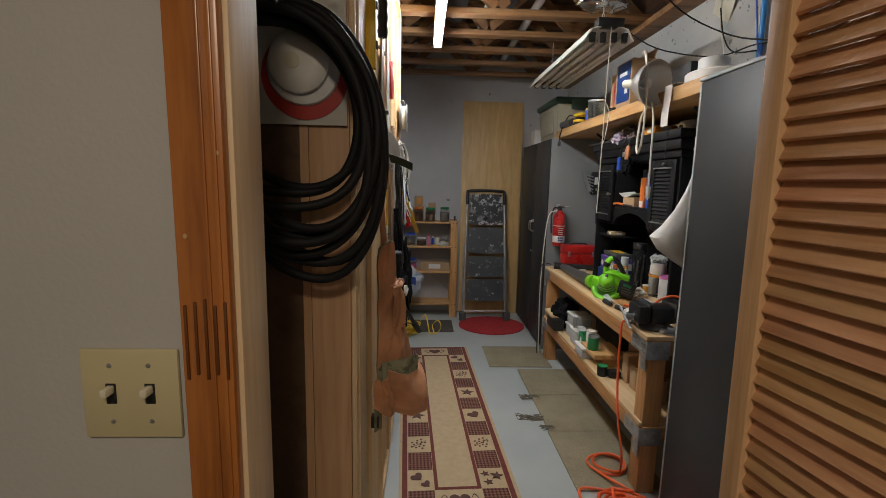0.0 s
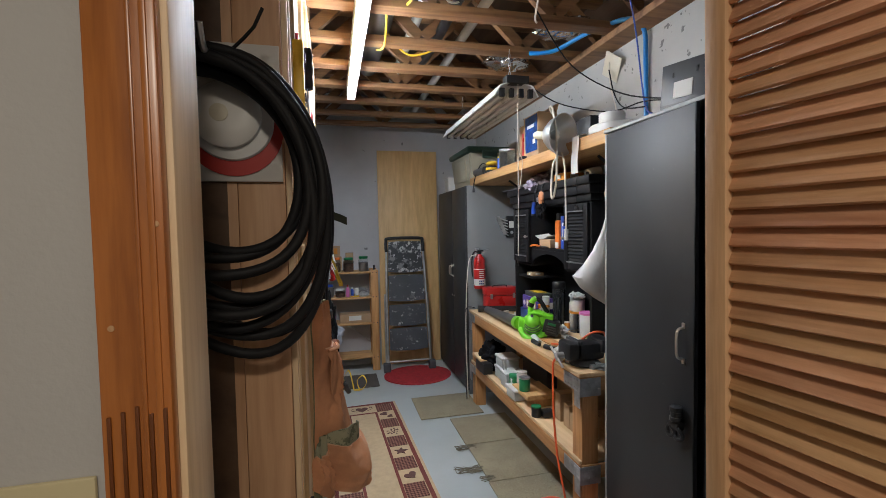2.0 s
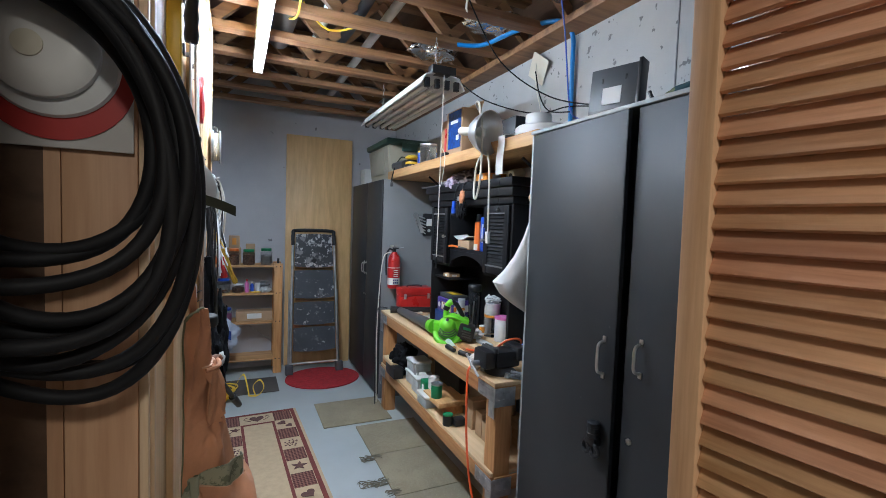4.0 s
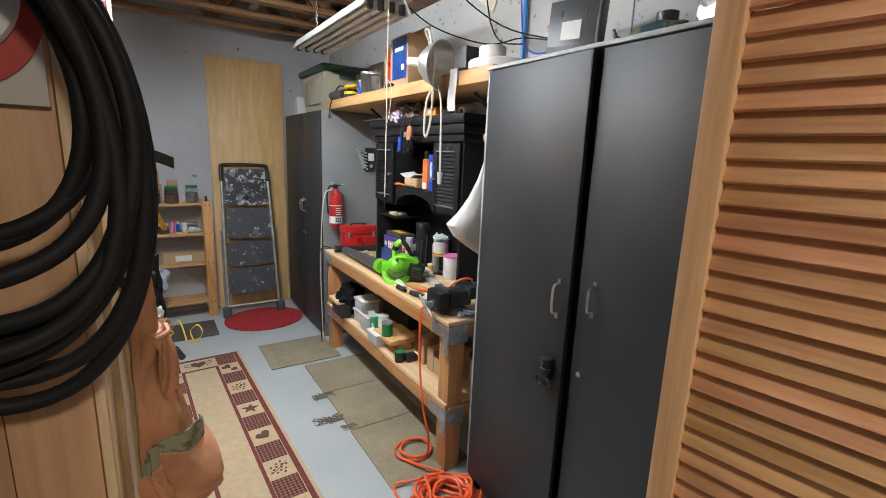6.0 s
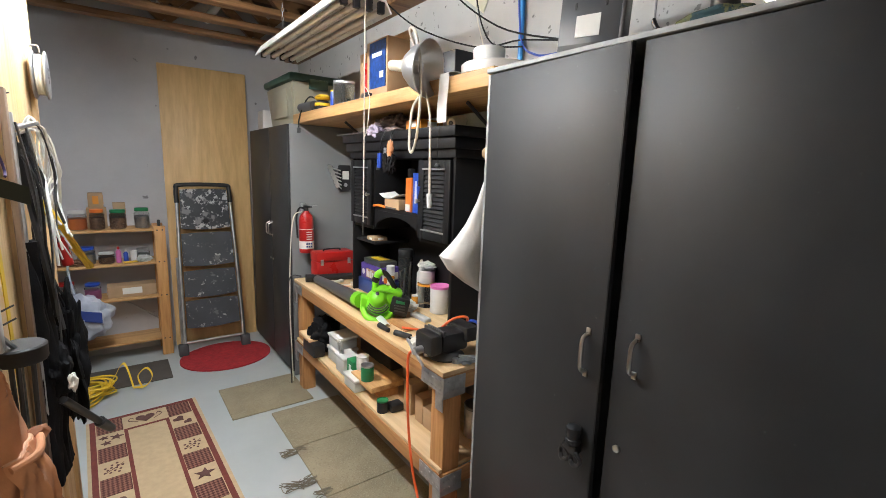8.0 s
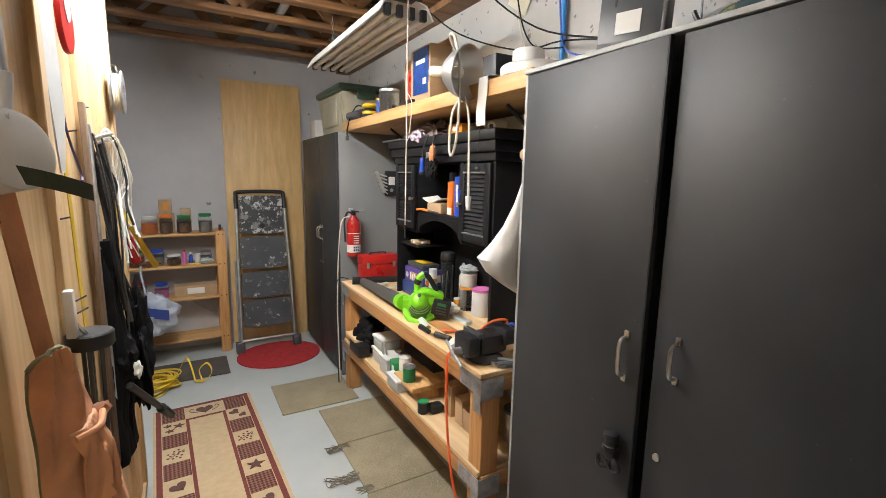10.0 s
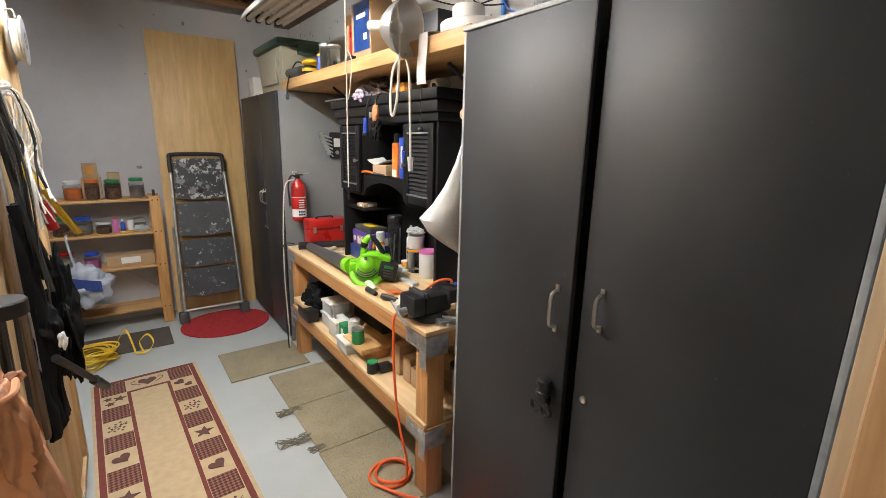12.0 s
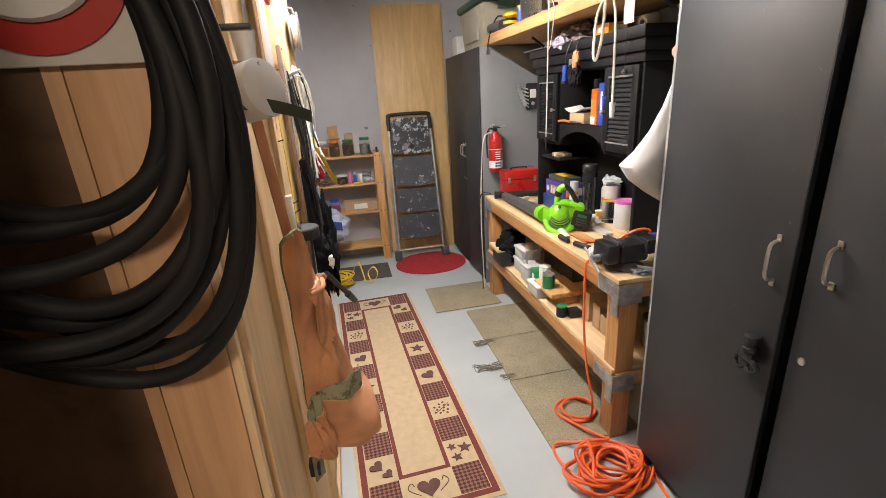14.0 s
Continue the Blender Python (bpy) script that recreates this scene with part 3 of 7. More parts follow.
for k in range(4):
    x = 0.87 + (k - 1.5) * 0.058
    part("tube", rod(bmesh.new(), (x, 2.42, 2.228), (x, 3.61, 2.228), 0.014, seg=12), DEAD_TUBE, fx)
    for y in (2.405, 3.625):
        part("socket", box(x - 0.014, x + 0.014, y - 0.012, y + 0.012, 2.212, 2.262, 0.003), BLACK_PL, fx)
part("ballast_cover", box(0.80, 0.94, 2.375, 2.44, 2.288, 2.33, 0.004), BLACK_PL, fx)
for y in (2.5, 3.5):
    bm = bmesh.new()
    for k in range(9):
        z = 2.30 + k * 0.026
        pts = [(0.87 + (0.006 * math.cos(a) if k % 2 else 0), y + (0 if k % 2 else 0.006 * math.cos(a)), z + 0.015 * math.sin(a)) for a in [j * math.tau / 10 for j in range(10)]]
        sweep(bm, pts, 0.0016, 5, True)
    part("chain", bm, STEEL, fx)
pull = thing("pull_cord", (0.875, 2.40, 1.25), "thin white pull cord with a small black end", "cord")
part("cord", sweep(bmesh.new(), smooth_path([(0.88, 2.40, 2.30), (0.877, 2.4, 2.0), (0.875, 2.4, 1.6), (0.872, 2.4, 1.29)]), 0.0028, 6), WHITE_CORD, pull)
part("weight", rod(bmesh.new(), (0.872, 2.4, 1.30), (0.872, 2.4, 1.24), 0.006, 0.004, 8), BLACK_PL, pull)
part("loop", sweep(bmesh.new(), smooth_path([(0.878, 2.40, 1.90), (0.895, 2.385, 1.85), (0.885, 2.39, 1.72), (0.876, 2.4, 1.68)]), 0.002, 6), WHITE_CORD, pull)


def run(name, pts, r, material, label, cat="cable", seg=8):
    return solo(name, sweep(bmesh.new(), smooth_path(pts), r, seg), material, label, cat)


pipes = "white drain pipes above the trusses"
for x, z, r in ((0.32, 2.66, 0.028), (0.66, 2.68, 0.028)):
    tagged(run("drain_pipe", [(x, 0.9, z), (x, 2.5, z), (x + 0.01, 4.8, z)], r, PVC, "white plastic drain pipe running above the trusses", "pipe", 14), group=pipes)
run("black_pipe", [(0.45, 1.2, 2.62), (0.46, 2.6, 2.60), (0.44, 3.2, 2.62)], 0.03, BLACK_PL, "black corrugated pipe between the trusses", "pipe", 12)
run("duct_sleeve", [(0.10, 1.6, 2.64), (0.11, 2.4, 2.62), (0.10, 3.3, 2.64)], 0.065, DARK_GREY, "dark corrugated sleeve above the tube light", "duct", 16)
for pts in ([(0.15, 1.5, 2.6), (0.2, 1.95, 2.5), (0.17, 2.3, 2.6)], [(0.12, 2.55, 2.62), (0.3, 2.65, 2.50), (0.55, 2.6, 2.58)], [(0.1, 2.1, 2.62), (0.13, 2.5, 2.49), (0.1, 2.9, 2.62)],
            [(-0.22, 1.6, 2.6), (-0.15, 1.9, 2.5), (-0.1, 2.2, 2.6)]):
    tagged(run("yellow_cable", pts, 0.006, YELLOW, "yellow house wiring drooping between the trusses", "cable"), group="yellow wiring")
for pts in ([(0.2, 1.7, 2.62), (0.34, 1.95, 2.5), (0.5, 2.2, 2.62)], [(0.72, 1.7, 2.6), (0.8, 2.0, 2.48), (0.98, 2.3, 2.6)]):
    tagged(run("white_cable", pts, 0.005, WHITE_CORD, "white wiring drooping between the trusses", "cable"), group="white wiring")
run("blue_tube", [(0.98, 2.46, 2.49), (1.10, 2.38, 2.485), (1.22, 2.22, 2.53), (1.33, 2.03, 2.53), (1.395, 1.99, 2.47), (1.408, 1.99, 2.3), (1.408, 1.985, 1.9)], 0.012, BLUE_PIPE, "bright blue plastic tubing bent down the block wall", "tube", 10)
run("blue_wire", [(1.25, 1.9, 2.56), (1.3, 1.92, 2.4), (1.36, 1.94, 2.1), (1.25, 1.75, 1.98), (1.2, 1.6, 1.95)], 0.004, BLUE_PL, "thin blue wire hanging to the cabinet top", "wire")
for pts in ([(0.94, 2.42, 2.30), (1.1, 2.33, 2.17), (1.28, 2.12, 2.08), (1.36, 1.95, 2.09), (1.25, 1.6, 2.0)], [(0.8, 2.0, 2.52), (1.05, 2.1, 2.3), (1.28, 2.0, 2.14), (1.3, 1.65, 2.02)],
            [(1.39, 2.28, 2.36), (1.37, 2.2, 2.2), (1.36, 2.1, 2.1), (1.33, 1.9, 2.05)]):
    tagged(run("black_wire", pts, 0.0035, RUBBER, "thin black wire looped along the block wall", "wire"), group="black wires")
run("white_wire", [(1.4, 2.29, 2.52), (1.395, 2.28, 2.3), (1.38, 2.2, 2.12), (1.3, 2.05, 1.92)], 0.003, WHITE_CORD, "thin white wire hanging on the block wall", "wire")
ob = solo("cover_plate", box(1.405, 1.411, 2.21, 2.35, 2.31, 2.45, 0.002), IVORY, "cream square cover plate hung askew on the wall", "cover plate")
ob.data.transform(at(1.408, 2.28, 2.38) @ pose(0, 0, 0, 38, -14, 0) @ at(-1.408, -2.28, -2.38))
for c, s in (((1.15, 2.35, 2.60), (0.16, 0.12, 0.05)), ((1.0, 2.85, 2.58), (0.15, 0.12, 0.05)), ((1.25, 1.95, 2.66), (0.12, 0.1, 0.06))):
    solo("foil_insulation", blob(c, s, 0.35, 9, 4, c[1]), FOIL, "crumpled silver foil insulation among the trusses", "insulation", "foil bundles")

# ---- things on the far wall ----
m = pose(0, 0, 0, 1.8, 0, 0)
bm = box(-0.325, 0.325, -0.009, 0.009, 0.0, 2.31, 0.002)
ob = solo("plywood_sheet", bm, PLY, "tall sheet of plywood leaning on the grey wall", "plywood")
ob.data.transform(at(0.628, 4.80, 0) @ pose(0, 0, 0, -1.5, 0, 0))

rack = thing("shelf_rack", (-0.12, 4.74, 0), "low pine shelf rack crowded with jars and boxes", "shelf")
for x0 in (-0.53, 0.19):
    part("post", box(x0, x0 + 0.075, 4.62, 4.655, 0.0, 1.05, 0.003), RACK_Z, rack)
    part("post", box(x0, x0 + 0.075, 4.835, 4.87, 0.0, 1.05, 0.003), RACK_Z, rack)
for z in (0.155, 0.505, 0.775, 1.035):
    part("board", box(-0.455, 0.19, 4.61, 4.87, z - 0.018, z, 0.002), RACK_X, rack)
for z in (0.14, 0.5, 0.77, 1.02):
    for k in range(2):
        part("screw_head", lathe(bmesh.new(), [(0.006, 0), (0.005, 0.003), (0, 0.004)], at(0.21 + 0.035 * k, 4.6205, z) @ pose(0, 0, 0, 90), 8), BLACK_PL, rack)
part("brace", rod(bmesh.new(), (-0.1, 4.86, 0.49), (0.19, 4.86, 0.25), 0.006, seg=6), STEEL, rack)


def jar(x, y, z, r, h, lid, fill, label, lid_label=""):
    j = thing("jar", (x, y, z), label, "jar", "jars on the rack")
    part("body", lathe(bmesh.new(), [(r * 0.9, 0.001), (r, 0.008), (r, h * 0.72), (r * 0.82, h * 0.82), (r * 0.82, h * 0.86)], at(x, y, z), 20), GLASS, j, "clear jar")
    part("contents", lathe(bmesh.new(), [(r * 0.85, 0.004), (r * 0.92, 0.01), (r * 0.92, h * 0.58), (r * 0.5, h * 0.62), (0, h * 0.6)], at(x, y, z), 20), fill, j, "small hardware")
    part("lid", lathe(bmesh.new(), [(r * 0.9, h * 0.84), (r * 0.93, h * 0.86), (r * 0.93, h * 0.98), (r * 0.86, h), (0, h)], at(x, y, z), 24), lid, j, lid_label)
    return j


jar(-0.27, 4.72, 1.035, 0.055, 0.14, WHITE_PL, ORANGE_PL, "clear jar of orange parts on the rack top")
jar(-0.155, 4.70, 1.035, 0.045, 0.15, ORANGE_PL, RUST, "clear jar of brown screws with an orange lid", "orange lid")
jar(-0.03, 4.70, 1.035, 0.052, 0.145, GREEN_LID, RUST, "clear jar of dark hardware with a green lid", "green lid")
jar(0.122, 4.70, 1.035, 0.05, 0.155, GREEN_LID, STEEL, "clear jar of steel screws with a green lid", "green lid")
jar(-0.37, 4.70, 0.775, 0.05, 0.14, GREEN_LID, RUST, "glass jar with a green lid on the rack")
jar(-0.24, 4.72, 0.775, 0.055, 0.13, BLUE_PL, STEEL, "wide clear jar of metal bits on the rack")
jar(-0.12, 4.70, 0.775, 0.05, 0.085, WHITE_PL, RUST, "low clear tub with a white lid on the rack")
jar(0.11, 4.70, 0.775, 0.045, 0.10, STEEL, STEEL, "clear jar of nails on the rack")
jar(-0.22, 4.69, 0.505, 0.05, 0.13, BLUE_PL, PINK, "clear jar with a blue lid and pink label", "blue lid")
jar(-0.37, 4.70, 0.505, 0.05, 0.15, RED_PAINT, WHITE_PL, "white tub with a red lid on the rack", "red lid")


def bottle(x, y, z, r, h, body, cap, label, cat="bottle"):
    b = thing("bottle", (x, y, z), label, cat)
    part("body", lathe(bmesh.new(), [(r * 0.94, 0.0), (r, 0.004), (r, h * 0.68), (r * 0.4, h * 0.8), (r * 0.4, h * 0.84)], at(x, y, z), 18), body, b)
    part("cap", lathe(bmesh.new(), [(r * 0.5, h * 0.83), (r * 0.5, h * 0.94), (r * 0.2, h), (0, h)], at(x, y, z), 14), cap, b)
    return b


def can(x, y, z, r, h, body, lid, label, cat="can"):
    c = thing("can", (x, y, z), label, cat)
    part("body", lathe(bmesh.new(), [(r * 0.96, 0), (r, 0.003), (r, h * 0.9), (r * 0.97, h * 0.92)], at(x, y, z), 24), body, c)
    part("lid", lathe(bmesh.new(), [(r * 1.03, h * 0.9), (r * 1.04, h * 0.99), (r * 0.96, h), (r * 0.9, h - 0.004), (0, h - 0.004)], at(x, y, z), 24), lid, c)
    return c


def carton(x0, x1, y0, y1, z0, z1, material, label, cat="box", tape=None, turn=0.0):
    b = thing("carton", ((x0 + x1) / 2, (y0 + y1) / 2, z0), label, cat)
    c = at((x0 + x1) / 2, (y0 + y1) / 2, 0)
    r = c @ pose(0, 0, 0, 0, 0, turn) @ c.inverted()
    bm = box(x0, x1, y0, y1, z0, z1, 0.003)
    bmesh.ops.transform(bm, matrix=r, verts=bm.verts)
    part("body", bm, material, b)
    if tape:
        bm = box(x0 - 0.0015, x1 + 0.0015, y0 + (y1 - y0) * 0.3, y0 + (y1 - y0) * 0.62, z0 + (z1 - z0) * 0.25, z0 + (z1 - z0) * 0.8, 0.0005)
        bx(bm, x0 + (x1 - x0) * 0.3, x0 + (x1 - x0) * 0.7, y0 - 0.0015, y1 + 0.0015, z0 + (z1 - z0) * 0.25, z0 + (z1 - z0) * 0.8, 0.0005)
        bmesh.ops.transform(bm, matrix=r, verts=bm.verts)
        part("label_patch", bm, tape, b, "printed label")
    return b


carton(-0.20, -0.11, 4.76, 4.83, 1.188, 1.30, CARDBOARD, "small brown box stacked on jars", tape=AMBER)
carton(-0.215, -0.095, 4.752, 4.85, 1.036, 1.187, CARDBOARD, "brown box behind the jars")
carton(-0.055, 0.025, 4.77, 4.83, 1.036, 1.225, CARDBOARD, "brown box on the rack top")
carton(-0.135, 0.18, 4.66, 4.8, 0.506, 0.595, CARDBOARD, "long brown box with white labels on the rack", tape=PAPER)
bottle(-0.045, 4.69, 0.775, 0.018, 0.125, PINK, RED_PAINT, "small pink bottle on the rack")
bottle(0.0, 4.69, 0.775, 0.016, 0.1, BLUE_PL, WHITE_PL, "small blue bottle on the rack")
can(0.05, 4.69, 0.775, 0.022, 0.085, WHITE_PL, WHITE_PL, "small white pot on the rack", "pot")
solo("parts_heap", blob((-0.3, 4.68, 0.795), (0.07, 0.045, 0.022), 0.4, 14, 4, 2), RUST, "heap of loose hardware on the rack board", "hardware")
solo("plastic_pouch", blob((0.115, 4.655, 0.80), (0.05, 0.035, 0.026), 0.3, 11, 4, 5), CLOUDY, "clear pouch of nails on the rack board", "pouch")
solo("small_clamp", box(0.215, 0.235, 4.63, 4.65, 1.051, 1.10, 0.004), BLACK_PL, "small dark clamp on the rack post", "clamp")
solo("yellow_marker", rod(bmesh.new(), (-0.02, 4.64, 0.783), (0.07, 4.645, 0.783), 0.008, seg=8), YELLOW_PL, "yellow marker on the rack board", "marker")

bag = thing("shopping_bag", (-0.29, 4.40, 0.3), "grey plastic shopping bag with a blue print, hung from the rack", "bag")
part("sack", blob((-0.27, 4.44, 0.45), (0.14, 0.11, 0.15), 0.3, 8, 5, 3.3), GREY_BAG, bag)
part("handle", sweep(bmesh.new(), smooth_path([(-0.30, 4.45, 0.54), (-0.33, 4.54, 0.66), (-0.345, 4.602, 0.74), (-0.345, 4.612, 0.782), (-0.345, 4.64, 0.785)]), 0.008, 8), GREY_BAG, bag)
part("print", grid_sheet(lambda u, v: Vector((-0.35 + u * 0.18, 4.318 - 0.012 * math.sin(u * 3.1), 0.45 + v * 0.075 + 0.05 * (0.5 - u))), 8, 3, 0.002), NAVY, bag, "blue printed band")

# step ladder, folded, leaning on the plywood
lad = thing("step_ladder", (0.56, 4.5, 0), "folded step ladder with paint-splattered black treads", "step ladder")
LT = at(0.56, 4.50, 0.0) @ pose(0, 0, 0, -9.5, 0, 0)


def lbox(x0, x1, y0, y1, z0, z1, b=0.003):
    bm = box(x0, x1, y0, y1, z0, z1, b)
    bmesh.ops.transform(bm, matrix=LT, verts=bm.verts)
    return bm


for s in (-1, 1):
    bm = sweep(bmesh.new(), [LT @ Vector(p) for p in ((s * 0.222, 0, 0.03), (s * 0.212, 0, 0.7), (s * 0.197, 0, 1.25))], 0.0125, 10)
    part("rail", bm, ALU, lad)
    bm = sweep(bmesh.new(), [LT @ Vector(p) for p in ((s * 0.237, 0.035, 0.03), (s * 0.225, 0.03, 0.8))], 0.011, 8)
    part("rear_leg", bm, ALU, lad)
    part("foot", lbox(s * 0.235 - 0.035, s * 0.235 + 0.035, -0.03, 0.05, 0.0, 0.10, 0.012), DARK_GREY, lad)
pts = [LT @ Vector(p) for p in ((-0.197, 0, 1.24), (-0.195, 0, 1.35), (-0.16, 0, 1.385), (0.16, 0, 1.385), (0.195, 0, 1.35), (0.197, 0, 1.24))]
part("top_grip", sweep(bmesh.new(), smooth_path(pts, 5), 0.017, 10), BLACK_PL, lad)
part("bottom_bar", sweep(bmesh.new(), [LT @ Vector(p) for p in ((-0.22, 0.0, 0.105), (0.22, 0.0, 0.105))], 0.011, 8), ALU, lad)


def tread(z0, z1, w0, w1, paint):
    bm = bmesh.new()
    n = 14
    vs = []
    for k in range(n + 1):
        u = -1 + 2 * k / n
        vs.append(LT @ Vector((u * w0, -0.022, z0 - 0.014 * (1 - u * u))))
    for k in range(n + 1):
        u = 1 - 2 * k / n
        vs.append(LT @ Vector((u * w1, -0.022, z1 + 0.006 * (1 - u * u))))
    f = bm.faces.new([bm.verts.new(v) for v in vs])
    bm.normal_update()
    bmesh.ops.solidify(bm, geom=[f], thickness=0.022)
    part("tread", bm, paint, lad, "black tread spattered with white paint")


for z0, z1, w0, w1 in ((0.225, 0.44, 0.198, 0.195), (0.477, 0.683, 0.195, 0.191), (0.73, 0.99, 0.191, 0.185), (1.032, 1.345, 0.185, 0.172)):
    tread(z0, z1, w0, w1, SPLATTER_TOP if z0 > 1 else SPLATTER)
bm = lathe(bmesh.new(), [(0.022, 0), (0.022, 0.003), (0.015, 0.004), (0.0, 0.002)], LT @ at(0, -0.024, 1.085) @ pose(0, 0, 0, 90), 18)
part("hand_hole_ring", bm, BLACK_GAP, lad)

# ---- floor coverings ----
bm = bmesh.new()
n = 48
ring = [bm.verts.new((0.61 + 0.335 * math.cos(a), 4.34 + 0.29 * math.sin(a), 0.012)) for a in [k * math.tau / n for k in range(n)]]
f = bm.faces.new(ring)
low = bmesh.ops.extrude_face_region(bm, geom=[f])["geom"]
bmesh.ops.translate(bm, vec=(0, 0, -0.010), verts=[v for v in low if isinstance(v, bmesh.types.BMVert)])
solo("round_rug", bm, RED_RUG, "round dark red rug under the step ladder", "rug")
solo("brown_mat", box(-0.36, 0.21, 4.12, 4.49, 0.001, 0.012, 0.005), BROWN_MAT, "brown ribbed door mat on the grey floor", "mat")
for x0, x1, y0, y1, t in ((0.44, 0.945, 3.285, 3.73, 0), (0.655, 1.10, 2.805, 3.235, 0), (0.66, 1.10, 2.345, 2.80, 0), (0.653, 1.10, 1.825, 2.34, 0)):
    solo("carpet_tile", box(x0, x1, y0, y1, 0.001, 0.010, 0.002), OLIVE_MAT, "olive speckled carpet tile with fraying edges", "carpet tile", "carpet tiles along the bench")
random.seed(4)
for x, y, s in ((0.64, 2.77, 0.07), (0.585, 2.50, 0.09), (0.66, 2.38, 0.045)):
    bm = bmesh.new()
    for k in range(9):
        a = random.uniform(0, math.tau)
        pts = [(x + random.uniform(-s, s), y + random.uniform(-s, s) * 0.5, 0.004 + random.uniform(0, 0.012)) for _ in range(5)]
        sweep(bm, smooth_path(pts, 4), 0.0019, 5)
    solo("frayed_twine", bm, TWINE, "tangle of frayed carpet yarn on the floor", "yarn", "frayed yarn", "stuff")

rug = thing("runner_rug", (0.01, 2.68, 0), "long cream and maroon runner with hearts and stars", "rug")
RX0, RX1, RY0, RY1 = -0.262, 0.275, 1.66, 3.70
part("base", box(RX0 - 0.016, RX1 + 0.02, RY0 - 0.02, RY1 + 0.004, 0.001, 0.007, 0.002), RUG_CREAM, rug)
bm = bmesh.new()
T = 0.0085
for x0, x1, y0, y1 in ((RX0, RX0 + 0.026, RY0, RY1), (RX1 - 0.026, RX1, RY0, RY1), (RX0 + 0.026, RX1 - 0.026, RY0, RY0 + 0.026), (RX0 + 0.026, RX1 - 0.026, RY1 - 0.026, RY1)):
    bx(bm, x0, x1, y0, y1, 0.004, T)
part("outer_border", bm, RUG_MAROON, rug)
BW, BH = 0.128, (RY1 - RY0 - 0.056) / 13
IX0, IX1 = RX0 + 0.028 + BW, RX1 - 0.028 - BW
IY0, IY1 = RY0 + 0.028 + BH, RY1 - 0.028 - BH
bm = bmesh.new()
for x0, x1, y0, y1 in ((IX0, IX0 + 0.018, IY0, IY1), (IX1 - 0.018, IX1, IY0, IY1), (IX0 + 0.018, IX1 - 0.018, IY0, IY0 + 0.018), (IX0 + 0.018, IX1 - 0.018, IY1 - 0.018, IY1)):
    bx(bm, x0, x1, y0, y1, 0.004, T)
part("inner_border", bm, RUG_MAROON, rug)


def flat_shape(pts):
    bm = bmesh.new()
    f = bm.faces.new([bm.verts.new((x, y, 0.0088)) for x, y in pts])
    bm.normal_update()
    bmesh.ops.solidify(bm, geom=[f], thickness=0.003)
    return bm


def heart(cx, cy, s, rot=0.0):
    out = []
    for k in range(28):
        a = k * math.tau / 28
        x = 16 * math.sin(a) ** 3 / 17
        y = (13 * math.cos(a) - 5 * math.cos(2 * a) - 2 * math.cos(3 * a) - math.cos(4 * a)) / 17
        out.append((cx + s * (x * math.cos(rot) - y * math.sin(rot)), cy + s * (x * math.sin(rot) + y * math.cos(rot))))
    return out


def star(cx, cy, s, rot=0.0):
    return [(cx + s * (1 if k % 2 == 0 else 0.42) * math.sin(rot + k * math.pi / 5), cy + s * (1 if k % 2 == 0 else 0.42) * math.cos(rot + k * math.pi / 5)) for k in range(10)]


def motif(kind, cx, cy):
    if kind == "dark":
        part("checked_block", box(cx - BW / 2 + 0.002, cx + BW / 2 - 0.002, cy - BH / 2 + 0.002, cy + BH / 2 - 0.002, 0.004, T, 0), RUG_CHECK, rug)
    elif kind == "heart":
        part("heart", flat_shape(heart(cx, cy, 0.042, 0.5)), RUG_MOTIF, rug)
    elif kind == "hearts":
        part("heart", flat_shape(heart(cx - 0.018, cy + 0.02, 0.034, 0.7)), RUG_MOTIF, rug)
        part("heart", flat_shape(heart(cx + 0.024, cy - 0.034, 0.026, 0.7)), RUG_MOTIF, rug)
    elif kind == "star":
        part("star", flat_shape(star(cx, cy, 0.048, 0.2)), RUG_MOTIF, rug)
    elif kind == "stars":
        for dx, dy, s in ((0.026, 0.012, 0.034), (-0.03, 0.03, 0.024), (-0.022, -0.034, 0.026)):
            part("star", flat_shape(star(cx + dx, cy + dy, s, dx * 9)), RUG_MOTIF, rug)
    elif kind == "berries":
        bm = bmesh.new()
        for k in range(13):
            a = k * 2.4
            r = 0.013 * math.sqrt(k + 0.5)
            bmesh.ops.create_cone(bm, cap_ends=True, segments=8, radius1=0.0062, radius2=0.0062, depth=0.003, matrix=at(cx + r * math.cos(a), cy + r * 1.05 * math.sin(a), 0.0075))
        sweep(bm, smooth_path([(cx - 0.042, cy - 0.03, 0.007), (cx, cy, 0.0075), (cx + 0.042, cy + 0.035, 0.007)]), 0.0018, 5)
        part("berry_sprig", bm, RUG_MOTIF, rug)


